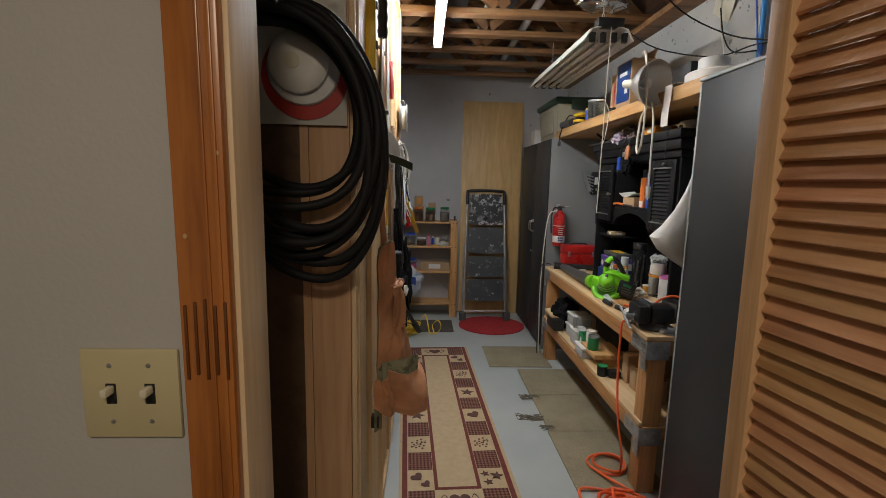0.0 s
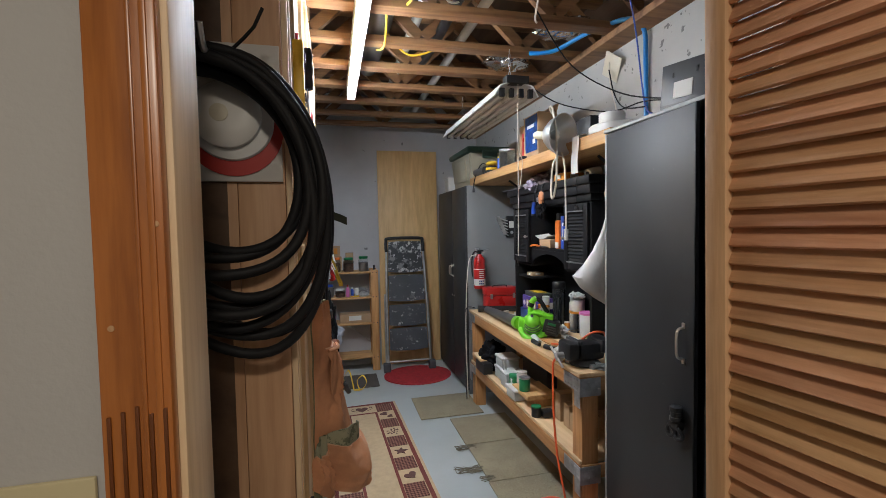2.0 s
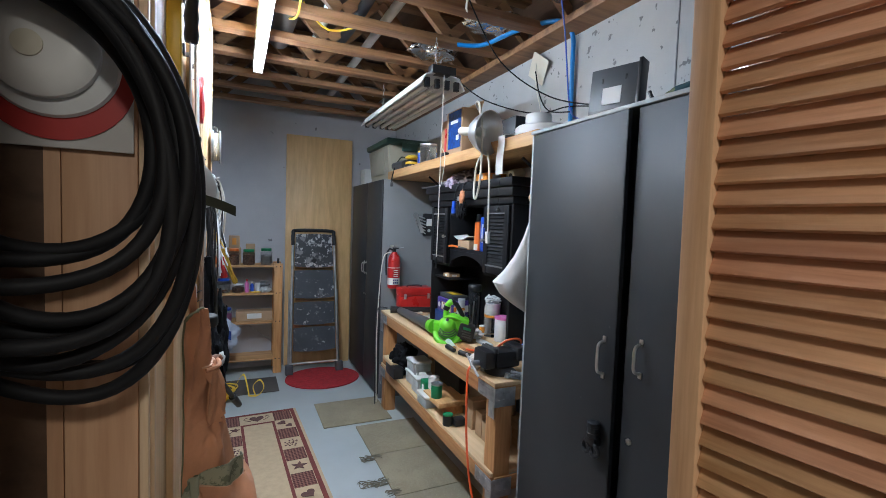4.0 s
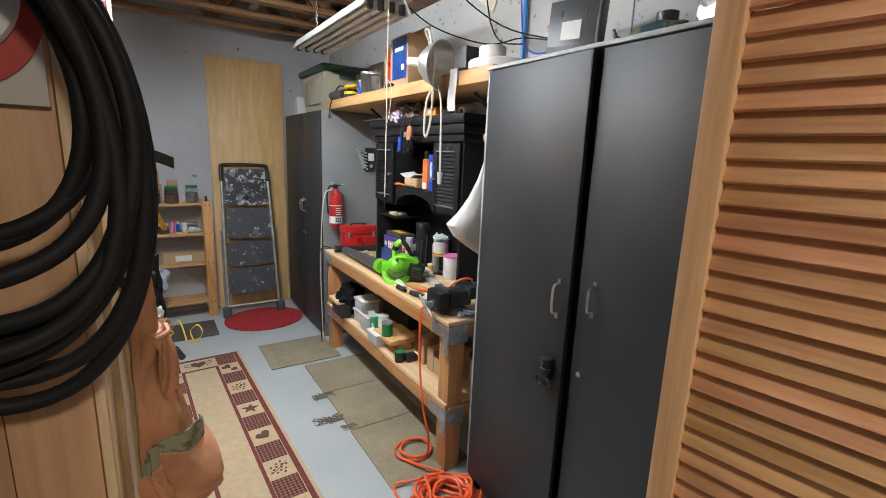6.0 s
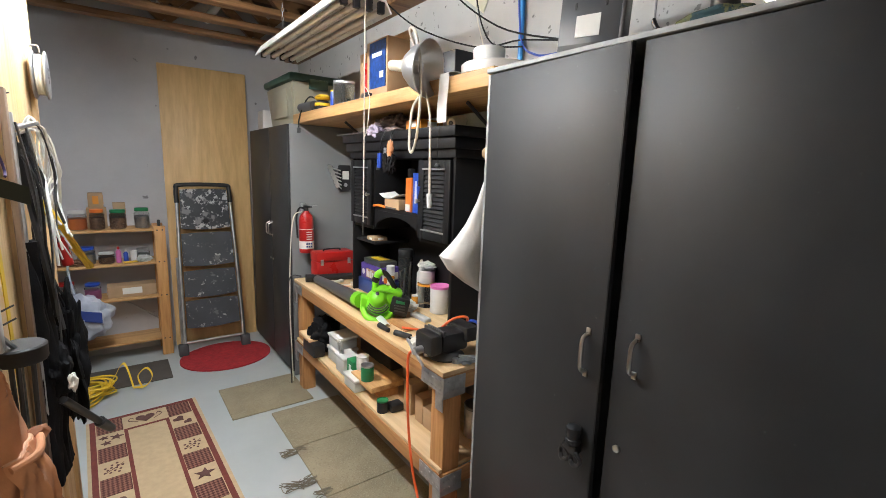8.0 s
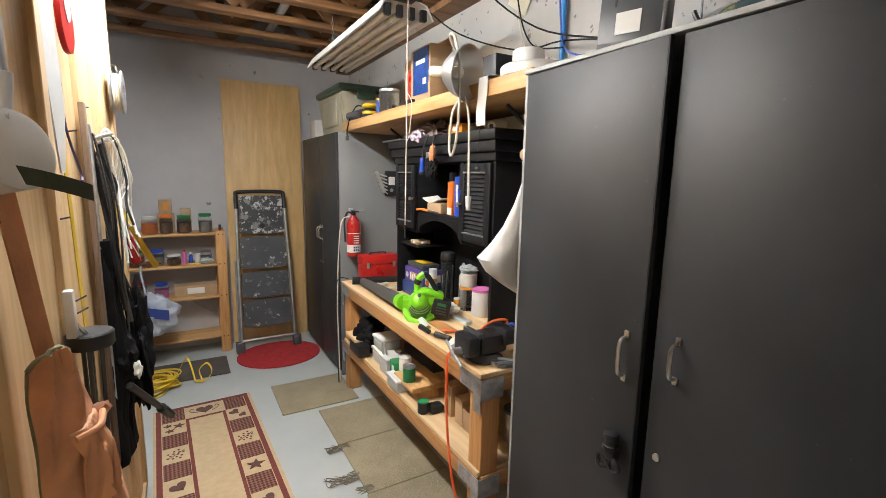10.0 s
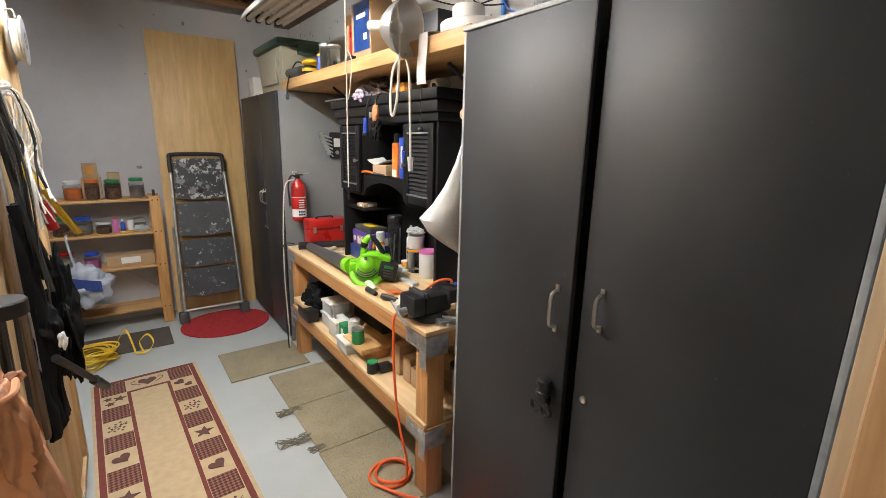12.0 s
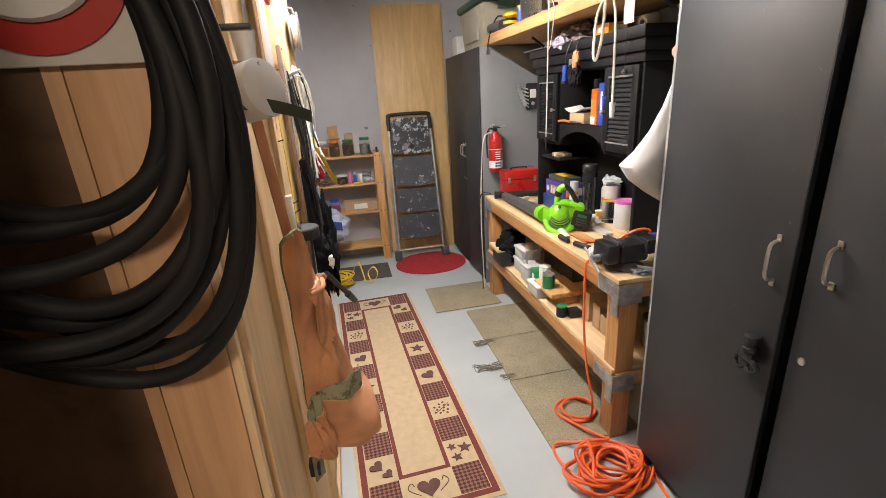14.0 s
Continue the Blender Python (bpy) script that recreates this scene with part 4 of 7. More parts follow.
right = ["dark", "hearts", "dark", "berries", "dark", "star", "dark", "heart", "dark", "berries", "dark", "stars", "dark"]
left = ["dark", "stars", "dark", "berries", "dark", "heart", "dark", "star", "dark", "berries", "dark", "hearts", "dark"]
for k in range(13):
    cy = RY1 - 0.028 - BH * (k + 0.5)
    motif(right[k], RX1 - 0.028 - BW / 2, cy)
    motif(left[k], RX0 + 0.028 + BW / 2, cy)
mid = (IX0 + IX1) / 2
for cy in (RY1 - 0.028 - BH / 2, RY0 + 0.028 + BH / 2):
    part("heart", flat_shape(heart(mid, cy, 0.052)), RUG_MOTIF, rug)
    for s in (-1, 1):
        bm = sweep(bmesh.new(), smooth_path([(mid + s * 0.04, cy - 0.03, 0.0075), (mid + s * 0.085, cy + 0.01, 0.0075), (mid + s * 0.07, cy + 0.04, 0.0075), (mid + s * 0.058, cy + 0.02, 0.0075)]), 0.0022, 5)
        part("scroll", bm, RUG_MOTIF, rug)

rug.rotation_euler, rug.location = (0, 0, radians(2.4)), (0.053, 2.68, 0)

# ---- tall storage cabinets ----
def handle(parent, x, y, z0, z1):
    bm = sweep(bmesh.new(), smooth_path([(x, y, z1 - 0.012), (x - 0.026, y, z1 - 0.022), (x - 0.03, y, (z0 + z1) / 2), (x - 0.026, y, z0 + 0.022), (x, y, z0 + 0.012)], 5), 0.0048, 8)
    h = part("handle", bm, NICKEL, parent, "nickel bow handle")
    for z in (z0 + 0.008, z1 - 0.008):
        part("foot_plate", box(x - 0.004, x + 0.001, y - 0.007, y + 0.007, z - 0.010, z + 0.010, 0.002), NICKEL, h)


cab = thing("tall_cabinet", (1.2, 1.16, 0), "tall charcoal two-door cabinet with worn grey edges", "cabinet")
Y0, Y1, XF = 0.60, 1.69, 0.99
for nm, a in (("side", (XF, 1.425, Y0, Y0 + 0.016, 0.06, 1.862)), ("side", (XF, 1.425, Y1 - 0.016, Y1, 0.06, 1.862)), ("floor_panel", (XF, 1.425, Y0 + 0.016, Y1 - 0.016, 0.06, 0.08)),
              ("back", (1.41, 1.425, Y0 + 0.016, Y1 - 0.016, 0.08, 1.862)), ("plinth", (XF + 0.04, 1.4, Y0 + 0.06, Y1 - 0.06, 0.003, 0.058))):
    part(nm, box(*a, 0.001), CAB_SIDE, cab, "grey laminate panel")
part("top", box(0.968, 1.428, Y0 - 0.002, Y1 + 0.002, 1.863, 1.877, 0.002), CAB_EDGE, cab, "worn grey top")
dr = part("door", box(0.974, 0.989, Y0 + 0.012, 1.143, 0.07, 1.858, 0.002), CAB_BLACK, cab, "charcoal laminate door")
part("edge_band", box(0.9735, 0.9895, Y0 - 0.001, Y0 + 0.011, 0.07, 1.858, 0.001), CAB_EDGE, dr)
handle(dr, 0.974, 1.082, 1.042, 1.158)
lk = part("cylinder_lock", lathe(bmesh.new(), [(0.010, 0), (0.010, 0.005), (0.007, 0.007), (0, 0.007)], at(0.974, 1.108, 0.833) @ pose(0, 0, 0, 0, -90), 18), NICKEL, dr)
# the other door stands slightly ajar, hinged at the far side
HG = at(0.988, Y1 - 0.012, 0) @ pose(0, 0, 0, 0, 0, -2.6) @ at(-0.988, -(Y1 - 0.012), 0)


def ajar(bm):
    bmesh.ops.transform(bm, matrix=HG, verts=bm.verts)
    return bm


dl = part("door", ajar(box(0.974, 0.988, 1.164, Y1 - 0.012, 0.07, 1.858, 0.002)), CAB_BLACK, cab, "charcoal laminate door standing slightly ajar")
part("edge_band", box(0.9735, 0.9885, Y1 - 0.0115, Y1 - 0.001, 0.07, 1.858, 0.001), CAB_EDGE, dl)
part("door_edge", ajar(box(0.975, 0.9895, 1.1615, 1.1635, 0.07, 1.858, 0)), BLACK_GAP, dl)
hb = bmesh.new()
sweep(hb, [HG @ p for p in smooth_path([(0.974, 1.208, 1.126), (0.950, 1.208, 1.116), (0.946, 1.208, 1.072), (0.950, 1.208, 1.028), (0.974, 1.208, 1.018)], 5)], 0.0048, 8)
h = part("handle", hb, NICKEL, dl, "nickel bow handle")
for z in (1.012, 1.132):
    part("foot_plate", ajar(box(0.970, 0.975, 1.201, 1.215, z - 0.010, z + 0.010, 0.002)), NICKEL, dl)
lock = bmesh.new()
lathe(lock, [(0.017, -0.004), (0.021, 0.0), (0.021, 0.012), (0.018, 0.014), (0.018, 0.03), (0.021, 0.032), (0.02, 0.046), (0.013, 0.05), (0, 0.05)], at(0.928, 1.212, 0.812), 18)
bx(lock, 0.914, 0.946, 1.192, 1.236, 0.782, 0.811, 0.006)
for ya in (1.196, 1.232):
    sweep(lock, [(0.922 + 0.004 * math.sin(k), ya + 0.016 * math.cos(k * math.tau / 14), 0.772 + 0.019 * math.sin(k * math.tau / 14)) for k in range(14)], 0.0065, 8, True)
part("latch_block", lock, BLACK_PL, dl, "black plastic cable latch")
for x, y in ((1.01, 0.67), (1.01, 1.65)):
    part("foot", box(x - 0.02, x + 0.02, y - 0.02, y + 0.02, 0.0, 0.05, 0.003), BLACK_PL, cab)

cab2 = thing("storage_cabinet", (1.2, 4.14, 0), "charcoal two-door cabinet standing past the workbench", "cabinet")
A0, A1, AF = 3.69, 4.70, 0.955
for nm, a in (("side", (AF, 1.425, A0, A0 + 0.016, 0.003, 1.83)), ("side", (AF, 1.425, A1 - 0.016, A1, 0.003, 1.83)), ("top", (AF, 1.425, A0 + 0.016, A1 - 0.016, 1.814, 1.83)),
              ("back", (1.41, 1.425, A0 + 0.016, A1 - 0.016, 0.005, 1.814)), ("plinth", (AF + 0.02, 1.40, A0 + 0.02, A1 - 0.02, 0.003, 0.05))):
    part(nm, box(*a, 0.001), CAB_SIDE, cab2, "grey laminate panel")
for y0, y1, yh in ((A0 + 0.003, 4.137, 4.11), (4.142, A1 - 0.003, 4.17)):
    dd = part("door", box(0.939, 0.954, y0, y1, 0.04, 1.826, 0.002), CAB_BLACK, cab2, "charcoal laminate door")
    handle(dd, 0.939, yh, 1.0, 1.12)
    part("cylinder_lock", lathe(bmesh.new(), [(0.009, 0), (0.009, 0.004), (0, 0.005)], at(0.939, yh + 0.0, 0.82) @ pose(0, 0, 0, 0, -90), 12), NICKEL, dd)

# ---- workbench ----
bench = thing("workbench", (1.16, 2.6, 0), "fir-framed workbench with a plywood top and lower shelf", "workbench")
part("top", box(0.912, 1.425, 1.80, 3.535, 0.766, 0.785, 0.002), PLY_TOP, bench, "worn plywood top")
for y in (1.812, 3.437):
    for x in (0.932, 1.325):
        part("leg", box(x, x + 0.086, y, y + 0.088, 0.0, 0.765, 0.004), FIR_Z, bench)
for z0, z1 in ((0.695, 0.7655), (0.275, 0.345)):
    part("front_rail", box(0.916, 0.931, 1.812, 3.527, z0, z1, 0.003), FIR_Y, bench)
    part("back_rail", box(1.412, 1.424, 1.812, 3.527, z0, z1, 0.003), FIR_Y, bench)
    for y in (1.801, 3.526):
        part("end_rail", box(0.932, 1.411, y, y + 0.0105, z0, z1, 0.003), FIR_X, bench)
part("lower_shelf", box(0.92, 1.42, 1.814, 3.525, 0.346, 0.364, 0.002), PLY_TOP, bench, "plywood lower shelf")


def corner(y, z, s, zs):
    bm = bmesh.new()
    bx(bm, 0.912, 0.915, min(y, y + s * 0.15), max(y, y + s * 0.15), z, z + 0.066, 0.001)
    bx(bm, 0.912, 0.915, min(y, y + s * 0.05), max(y, y + s * 0.05), z - 0.075 if zs < 0 else z + 0.066, z if zs < 0 else z + 0.07, 0.001)
    bx(bm, 0.912, 1.02, y - 0.003 if s > 0 else y, y if s > 0 else y + 0.003, z - 0.02, z + 0.066, 0.001)
    b = part("corner_bracket", bm, STEEL, bench, "galvanised corner bracket")
    for k in range(5):
        for j in (0.014, 0.05):
            bm = lathe(bmesh.new(), [(0.005, 0), (0.004, 0.0025), (0, 0.003)], at(0.912, y + s * (0.018 + 0.028 * k), z + j) @ pose(0, 0, 0, 0, -90), 8)
            part("bolt_head", bm, STEEL, b)
    for k in range(4):
        for j in (0.01, 0.045):
            bm = lathe(bmesh.new(), [(0.005, 0), (0.004, 0.0025), (0, 0.003)], at(0.932 + 0.026 * k, y - s * 0.003, z + j) @ pose(0, 0, 0, 90 * s), 8)
            part("bolt_head", bm, STEEL, b)


for y, s in ((1.797, 1), (3.539, -1)):
    corner(y, 0.696, s, -1)
    corner(y, 0.276, s, -1)

# ---- black hutch on the bench ----
HX = 1.15
hutch = thing("hutch", (1.29, 2.59, 0.786), "black painted hutch with louvred doors on the bench", "hutch")
for y in (2.078, 3.09):
    part("side", box(HX, 1.42, y, y + 0.02, 0.786, 1.60, 0.002), HUTCH, hutch)
part("back", box(1.40, 1.42, 2.098, 3.09, 0.786, 1.60, 0.001), HUTCH, hutch)
bm = box(HX - 0.012, 1.42, 2.066, 3.122, 1.601, 1.64, 0.003)
bx(bm, HX - 0.03, 1.42, 2.048, 3.140, 1.64, 1.69, 0.006)
bx(bm, HX - 0.045, 1.42, 2.033, 3.155, 1.69, 1.735, 0.006)
part("crown", bm, HUTCH, hutch)
part("shelf", box(HX + 0.01, 1.40, 2.36, 2.83, 1.312, 1.328, 0.001), HUTCH, hutch)
for y in (2.345, 2.830):
    part("divider", box(HX + 0.005, 1.40, y, y + 0.015, 1.20, 1.60, 0.001), HUTCH, hutch)
for y0, y1 in ((2.098, 2.345), (2.845, 3.09)):
    part("cupboard_floor", box(HX + 0.005, 1.40, y0, y1, 1.20, 1.215, 0.001), HUTCH, hutch)
bm = bmesh.new()
n = 16
top = [bm.verts.new((HX + 0.008, 2.36 + 0.47 * k / n, 1.312)) for k in range(n + 1)]
low = [bm.verts.new((HX + 0.008, 2.36 + 0.47 * k / n, 1.205 + 0.085 * math.sin(math.pi * k / n) ** 0.5)) for k in range(n + 1)]
for k in range(n):
    bm.faces.new((top[k], top[k + 1], low[k + 1], low[k]))
bm.normal_update()
bmesh.ops.solidify(bm, geom=bm.faces[:], thickness=0.015)
part("arched_valance", bm, HUTCH, hutch)
for y0, y1, yk in ((2.092, 2.343, 2.325), (2.832, 3.092, 2.85)):
    z0, z1 = 1.222, 1.592
    bm = bmesh.new()
    for a0, a1, b0, b1 in ((y0, y0 + 0.045, z0, z1), (y1 - 0.045, y1, z0, z1), (y0 + 0.045, y1 - 0.045, z0, z0 + 0.045), (y0 + 0.045, y1 - 0.045, z1 - 0.045, z1)):
        bx(bm, HX - 0.018, HX - 0.001, a0, a1, b0, b1, 0.002)
    d = part("louvred_door", bm, HUTCH, hutch)
    for k in range(14):
        z = z0 + 0.058 + k * 0.0195
        bm = bx(bmesh.new(), -0.003, 0.003, y0 + 0.045, y1 - 0.045, -0.012, 0.012, 0.0, at(HX - 0.008, 0, z) @ pose(0, 0, 0, 0, 32, 0))
        part("louvre", bm, HUTCH, d)
    part("molding", box(HX - 0.0215, HX - 0.0185, y0 + 0.035, y1 - 0.035, z0 + 0.038, z0 + 0.046, 0.001), HUTCH_EDGE, d, "scuffed molding")
    part("molding", box(HX - 0.0215, HX - 0.0185, y0 + 0.035, y1 - 0.035, z1 - 0.046, z1 - 0.038, 0.001), HUTCH_EDGE, d, "scuffed molding")
    part("knob", lathe(bmesh.new(), [(0.005, 0), (0.005, 0.01), (0.011, 0.016), (0.009, 0.024), (0, 0.026)], at(HX - 0.018, yk, 1.40) @ pose(0, 0, 0, 0, -90), 14), NICKEL, d, "nickel knob")

# things in and on the hutch
bt = thing("glue_bottle", (1.2, 2.47, 1.329), "orange adhesive bottle with a white nozzle", "bottle")
part("body", box(1.165, 1.205, 2.46, 2.515, 1.329, 1.505, 0.008), ORANGE_PL, bt)
part("cap", box(1.17, 1.20, 2.47, 2.505, 1.505, 1.55, 0.006), BLACK_PL, bt)
part("label_patch", box(1.163, 1.166, 2.467, 2.508, 1.335, 1.37, 0.0), PAPER, bt)
carton(1.17, 1.21, 2.395, 2.45, 1.329, 1.53, BLUE_PL, "tall blue and white carton in the hutch", tape=PAPER)
carton(1.17, 1.27, 2.585, 2.74, 1.329, 1.385, CARDBOARD, "small open brown box in the hutch cubby")
solo("white_tray", grid_sheet(lambda u, v: Vector((1.165 + u * 0.1, 2.61 + v * 0.18, 1.388 + 0.02 * (2 * v - 1) ** 2 + 0.012 * u)), 4, 8, 0.004), WHITE_PL, "white tray on a box in the hutch", "tray")
sc = thing("scissors", (1.16, 2.70, 1.33), "orange-handled snips lying in the hutch", "snips")
part("handle", sweep(bmesh.new(), smooth_path([(1.15, 2.83, 1.337), (1.152, 2.77, 1.343), (1.158, 2.70, 1.337)]), 0.007, 8), ORANGE_PL, sc)
part("blade", rod(bmesh.new(), (1.158, 2.70, 1.337), (1.162, 2.60, 1.336), 0.007, 0.003, 8), DARK_GREY, sc)
mk = thing("caulk_tube", (1.135, 2.38, 1.26), "blue caulk tube leaning out of the hutch", "tube")
part("body", rod(bmesh.new(), (1.165, 2.372, 1.332), (1.135, 2.335, 1.47), 0.014, 0.014, 12), BLUE_PL, mk)
part("tip", rod(bmesh.new(), (1.135, 2.335, 1.47), (1.130, 2.328, 1.50), 0.008, 0.003, 10), BLACK_PL, mk)
fl = thing("hanging_flashlight", (1.085, 2.64, 1.55), "small blue flashlight hung from the hutch crown", "flashlight")
part("body", rod(bmesh.new(), (1.085, 2.64, 1.625), (1.085, 2.645, 1.55), 0.013, 0.014, 12), BLUE_PL, fl)
part("lens_ring", rod(bmesh.new(), (1.085, 2.645, 1.551), (1.085, 2.646, 1.538), 0.016, 0.016, 12), BLACK_PL, fl)
part("strap", sweep(bmesh.new(), smooth_path([(1.085, 2.64, 1.625), (1.09, 2.63, 1.69), (1.11, 2.62, 1.74)]), 0.004, 6), BLACK_PL, fl)
gl = thing("work_glove", (1.085, 2.52, 1.53), "dark work gloves with an orange clip on the hutch", "gloves")
part("cloth", blob((1.085, 2.55, 1.585), (0.024, 0.035, 0.06), 0.4, 9, 4, 6.1), NYLON, gl)
part("cloth", blob((1.08, 2.51, 1.575), (0.02, 0.028, 0.045), 0.4, 9, 4, 2.1), NYLON, gl)
part("clip", blob((1.075, 2.515, 1.645), (0.014, 0.022, 0.042), 0.3, 8, 3, 1.7), COPPER_PL, gl, "orange clip")
part("cord", sweep(bmesh.new(), smooth_path([(1.08, 2.52, 1.66), (1.09, 2.53, 1.71), (1.11, 2.535, 1.738)]), 0.004, 6), BLACK_PL, gl)
for k in range(3):
    part("key", box(1.069, 1.072, 2.53 + 0.016 * k, 2.541 + 0.016 * k, 1.60 - 0.012 * k, 1.65, 0.001), STEEL, gl)
solo("rag", blob((1.20, 2.68, 1.772), (0.085, 0.14, 0.055), 0.45, 9, 5, 2.2), DUST_CLOTH, "heap of dark rags on the hutch", "rags")
solo("lavender_rag", blob((1.12, 2.755, 1.745), (0.032, 0.07, 0.035), 0.45, 10, 4, 4.2), LAVENDER, "lavender rag spilling over the hutch edge", "rag")
solo("straight_edge", box(1.10, 1.14, 2.86, 3.23, 1.7365, 1.744, 0.001), DARK_GREY, "flat dark metal bar on the hutch", "bar")
carton(1.13, 1.26, 2.33, 2.46, 1.736, 1.78, AMBER, "flat orange-yellow package on the hutch", tape=PAPER)
ro = thing("wire_spool", (1.22, 2.16, 1.79), "spool of pale twine on the hutch", "spool")
part("roll", lathe(bmesh.new(), [(0.010, -0.05), (0.022, -0.05), (0.027, -0.04), (0.027, 0.04), (0.022, 0.05), (0.010, 0.05)], at(1.22, 2.17, 1.763) @ pose(0, 0, 0, 0, 78, 20), 20), WHITE_CORD, ro)
part("core", lathe(bmesh.new(), [(0.011, -0.052), (0.011, 0.052)], at(1.22, 2.17, 1.763) @ pose(0, 0, 0, 0, 78, 20), 16), BLACK_GAP, ro)
bead = thing("bead_pendant", (1.09, 2.145, 1.52), "thin black cord with a grey bead on the hutch", "pendant")
part("cord", sweep(bmesh.new(), smooth_path([(1.105, 2.145, 1.74), (1.10, 2.145, 1.68), (1.098, 2.14, 1.575)]), 0.0018, 6), BLACK_PL, bead)
part("bead", lathe(bmesh.new(), [(0, -0.012), (0.011, -0.006), (0.013, 0.0), (0.009, 0.008), (0, 0.012)], at(1.098, 2.14, 1.566), 14), DARK_GREY, bead)
carton(1.18, 1.27, 2.88, 2.97, 1.12, 1.143, CARDBOARD, "small papers in the hutch pigeonhole", tape=PAPER)
bx_ = part("tray_board", box(HX + 0.02, 1.40, 2.845, 3.09, 1.105, 1.118, 0.001), HUTCH, hutch)

# ---- things on the bench top ----
tb = thing("toolbox", (1.16, 3.47, 0.786), "red steel toolbox on the bench", "toolbox")
part("body", box(1.03, 1.295, 3.41, 3.53, 0.786, 0.905, 0.006), RED_PAINT, tb)
part("lid", box(1.027, 1.298, 3.407, 3.533, 0.908, 0.972, 0.008), RED_PAINT, tb)
part("handle", sweep(bmesh.new(), smooth_path([(1.10, 3.47, 0.972), (1.11, 3.47, 0.984), (1.21, 3.47, 0.984), (1.22, 3.47, 0.972)]), 0.005, 8), BLACK_PL, tb)
for x in (1.065, 1.26):
    part("latch", box(x - 0.01, x + 0.01, 3.401, 3.4095, 0.885, 0.925, 0.002), STEEL, tb)

ext = thing("fire_extinguisher", (1.03, 3.5, 0.9), "red fire extinguisher hung on the cabinet side", "extinguisher")
EX, EY = 1.035, 3.62
part("cylinder", lathe(bmesh.new(), [(0.045, 0.0), (0.05, 0.008), (0.05, 0.23), (0.042, 0.262), (0.022, 0.285), (0.018, 0.295)], at(EX, EY, 0.945), 28), RED_PAINT, ext)
part("label_band", lathe(bmesh.new(), [(0.0506, 0.03), (0.0508, 0.031), (0.0508, 0.17), (0.0506, 0.171)], at(EX, EY, 0.945), 28), PAPER, ext, "white label")
part("label_field", lathe(bmesh.new(), [(0.0511, 0.085), (0.0513, 0.0855), (0.0513, 0.165), (0.0511, 0.1655)], at(EX, EY, 0.945), 28), RED_PAINT, ext)
for k in range(4):
    part("label_bar", bx(bmesh.new(), -0.018, 0.020, -0.0545, -0.0515, 0.098 + k * 0.016, 0.104 + k * 0.016, 0, at(EX, EY, 0.945)), PAPER, ext)
for k in range(2):
    for n in range(3):
        part("label_bar", bx(bmesh.new(), -0.02 + 0.015 * n, -0.01 + 0.015 * n, -0.0545, -0.051, 0.042 + k * 0.02, 0.054 + k * 0.02, 0, at(EX, EY, 0.945)), NAVY, ext)
part("valve", lathe(bmesh.new(), [(0.015, 0.294), (0.017, 0.30), (0.017, 0.325), (0, 0.327)], at(EX, EY, 0.945), 14), BLACK_PL, ext)
part("lever", box(EX - 0.012, EX + 0.012, EY - 0.09, EY + 0.02, 1.268, 1.277, 0.003), BLACK_PL, ext)
part("hose", sweep(bmesh.new(), smooth_path([(EX - 0.01, EY, 1.255), (EX - 0.05, EY - 0.01, 1.26), (EX - 0.068, EY, 1.19), (EX - 0.062, EY, 1.05)]), 0.007, 8), BLACK_PL, ext)
part("wall_hook", box(EX - 0.015, EX + 0.015, EY + 0.05, 3.689, 1.18, 1.29, 0.003), STEEL, ext)
part("pin", rod(bmesh.new(), (EX + 0.01, EY, 1.265), (EX + 0.075, EY - 0.02, 1.28), 0.003, seg=6), STEEL, ext)

cal = thing("wrench_holder", (1.35, 3.67, 1.37), "black plastic wrench holder hung on the cabinet side", "wrench set")
part("holder", box(1.30, 1.395, 3.66, 3.689, 1.375, 1.565, 0.012), BLACK_PL, cal)
part("tag", box(1.325, 1.375, 3.656, 3.6595, 1.46, 1.52, 0.001), PAPER, cal)
part("medallion", lathe(bmesh.new(), [(0.014, 0), (0.014, 0.003), (0, 0.005)], at(1.35, 3.66, 1.42) @ pose(0, 0, 0, 90), 14), STEEL, cal)
for k in range(6):
    y, z = 3.65 - 0.003 * k, 1.53 - 0.026 * k
    bm = rod(bmesh.new(), (1.235 + 0.010 * k, y, z + 0.012), (1.312, y + 0.01, z - 0.008), 0.005, seg=6)
    lathe(bm, [(0.007, -0.004), (0.016, -0.004), (0.016, 0.004), (0.007, 0.004)], at(1.225 + 0.010 * k, y, z + 0.016) @ pose(0, 0, 0, 90), 12)
    part("wrench", bm, CHROME, cal, "chrome spanner")

fl2 = thing("long_flashlight", (1.0, 3.33, 0.79), "black flashlight lying on the bench end", "flashlight")
part("barrel", rod(bmesh.new(), (0.99, 3.385, 0.811), (1.25, 3.335, 0.809), 0.024, 0.022, 16), BLACK_PL, fl2)
part("head", rod(bmesh.new(), (0.945, 3.395, 0.813), (0.995, 3.385, 0.812), 0.027, 0.025, 16), BLACK_PL, fl2)
cr = thing("scraper", (1.06, 3.25, 0.787), "pale plastic scraper lying on the bench", "scraper")
part("blade", bx(bmesh.new(), -0.05, 0.05, -0.035, 0.035, 0, 0.022, 0.006, at(1.06, 3.24, 0.787) @ pose(0, 0, 0, 0, 0, 25)), IVORY, cr)
part("handle", bx(bmesh.new(), 0.045, 0.11, -0.014, 0.014, 0.002, 0.02, 0.005, at(1.06, 3.24, 0.787) @ pose(0, 0, 0, 0, 0, 25)), WHITE_CORD, cr)
ch = thing("socket_wrench", (1.05, 3.08, 0.79), "chrome ratchet lying on the bench", "ratchet")
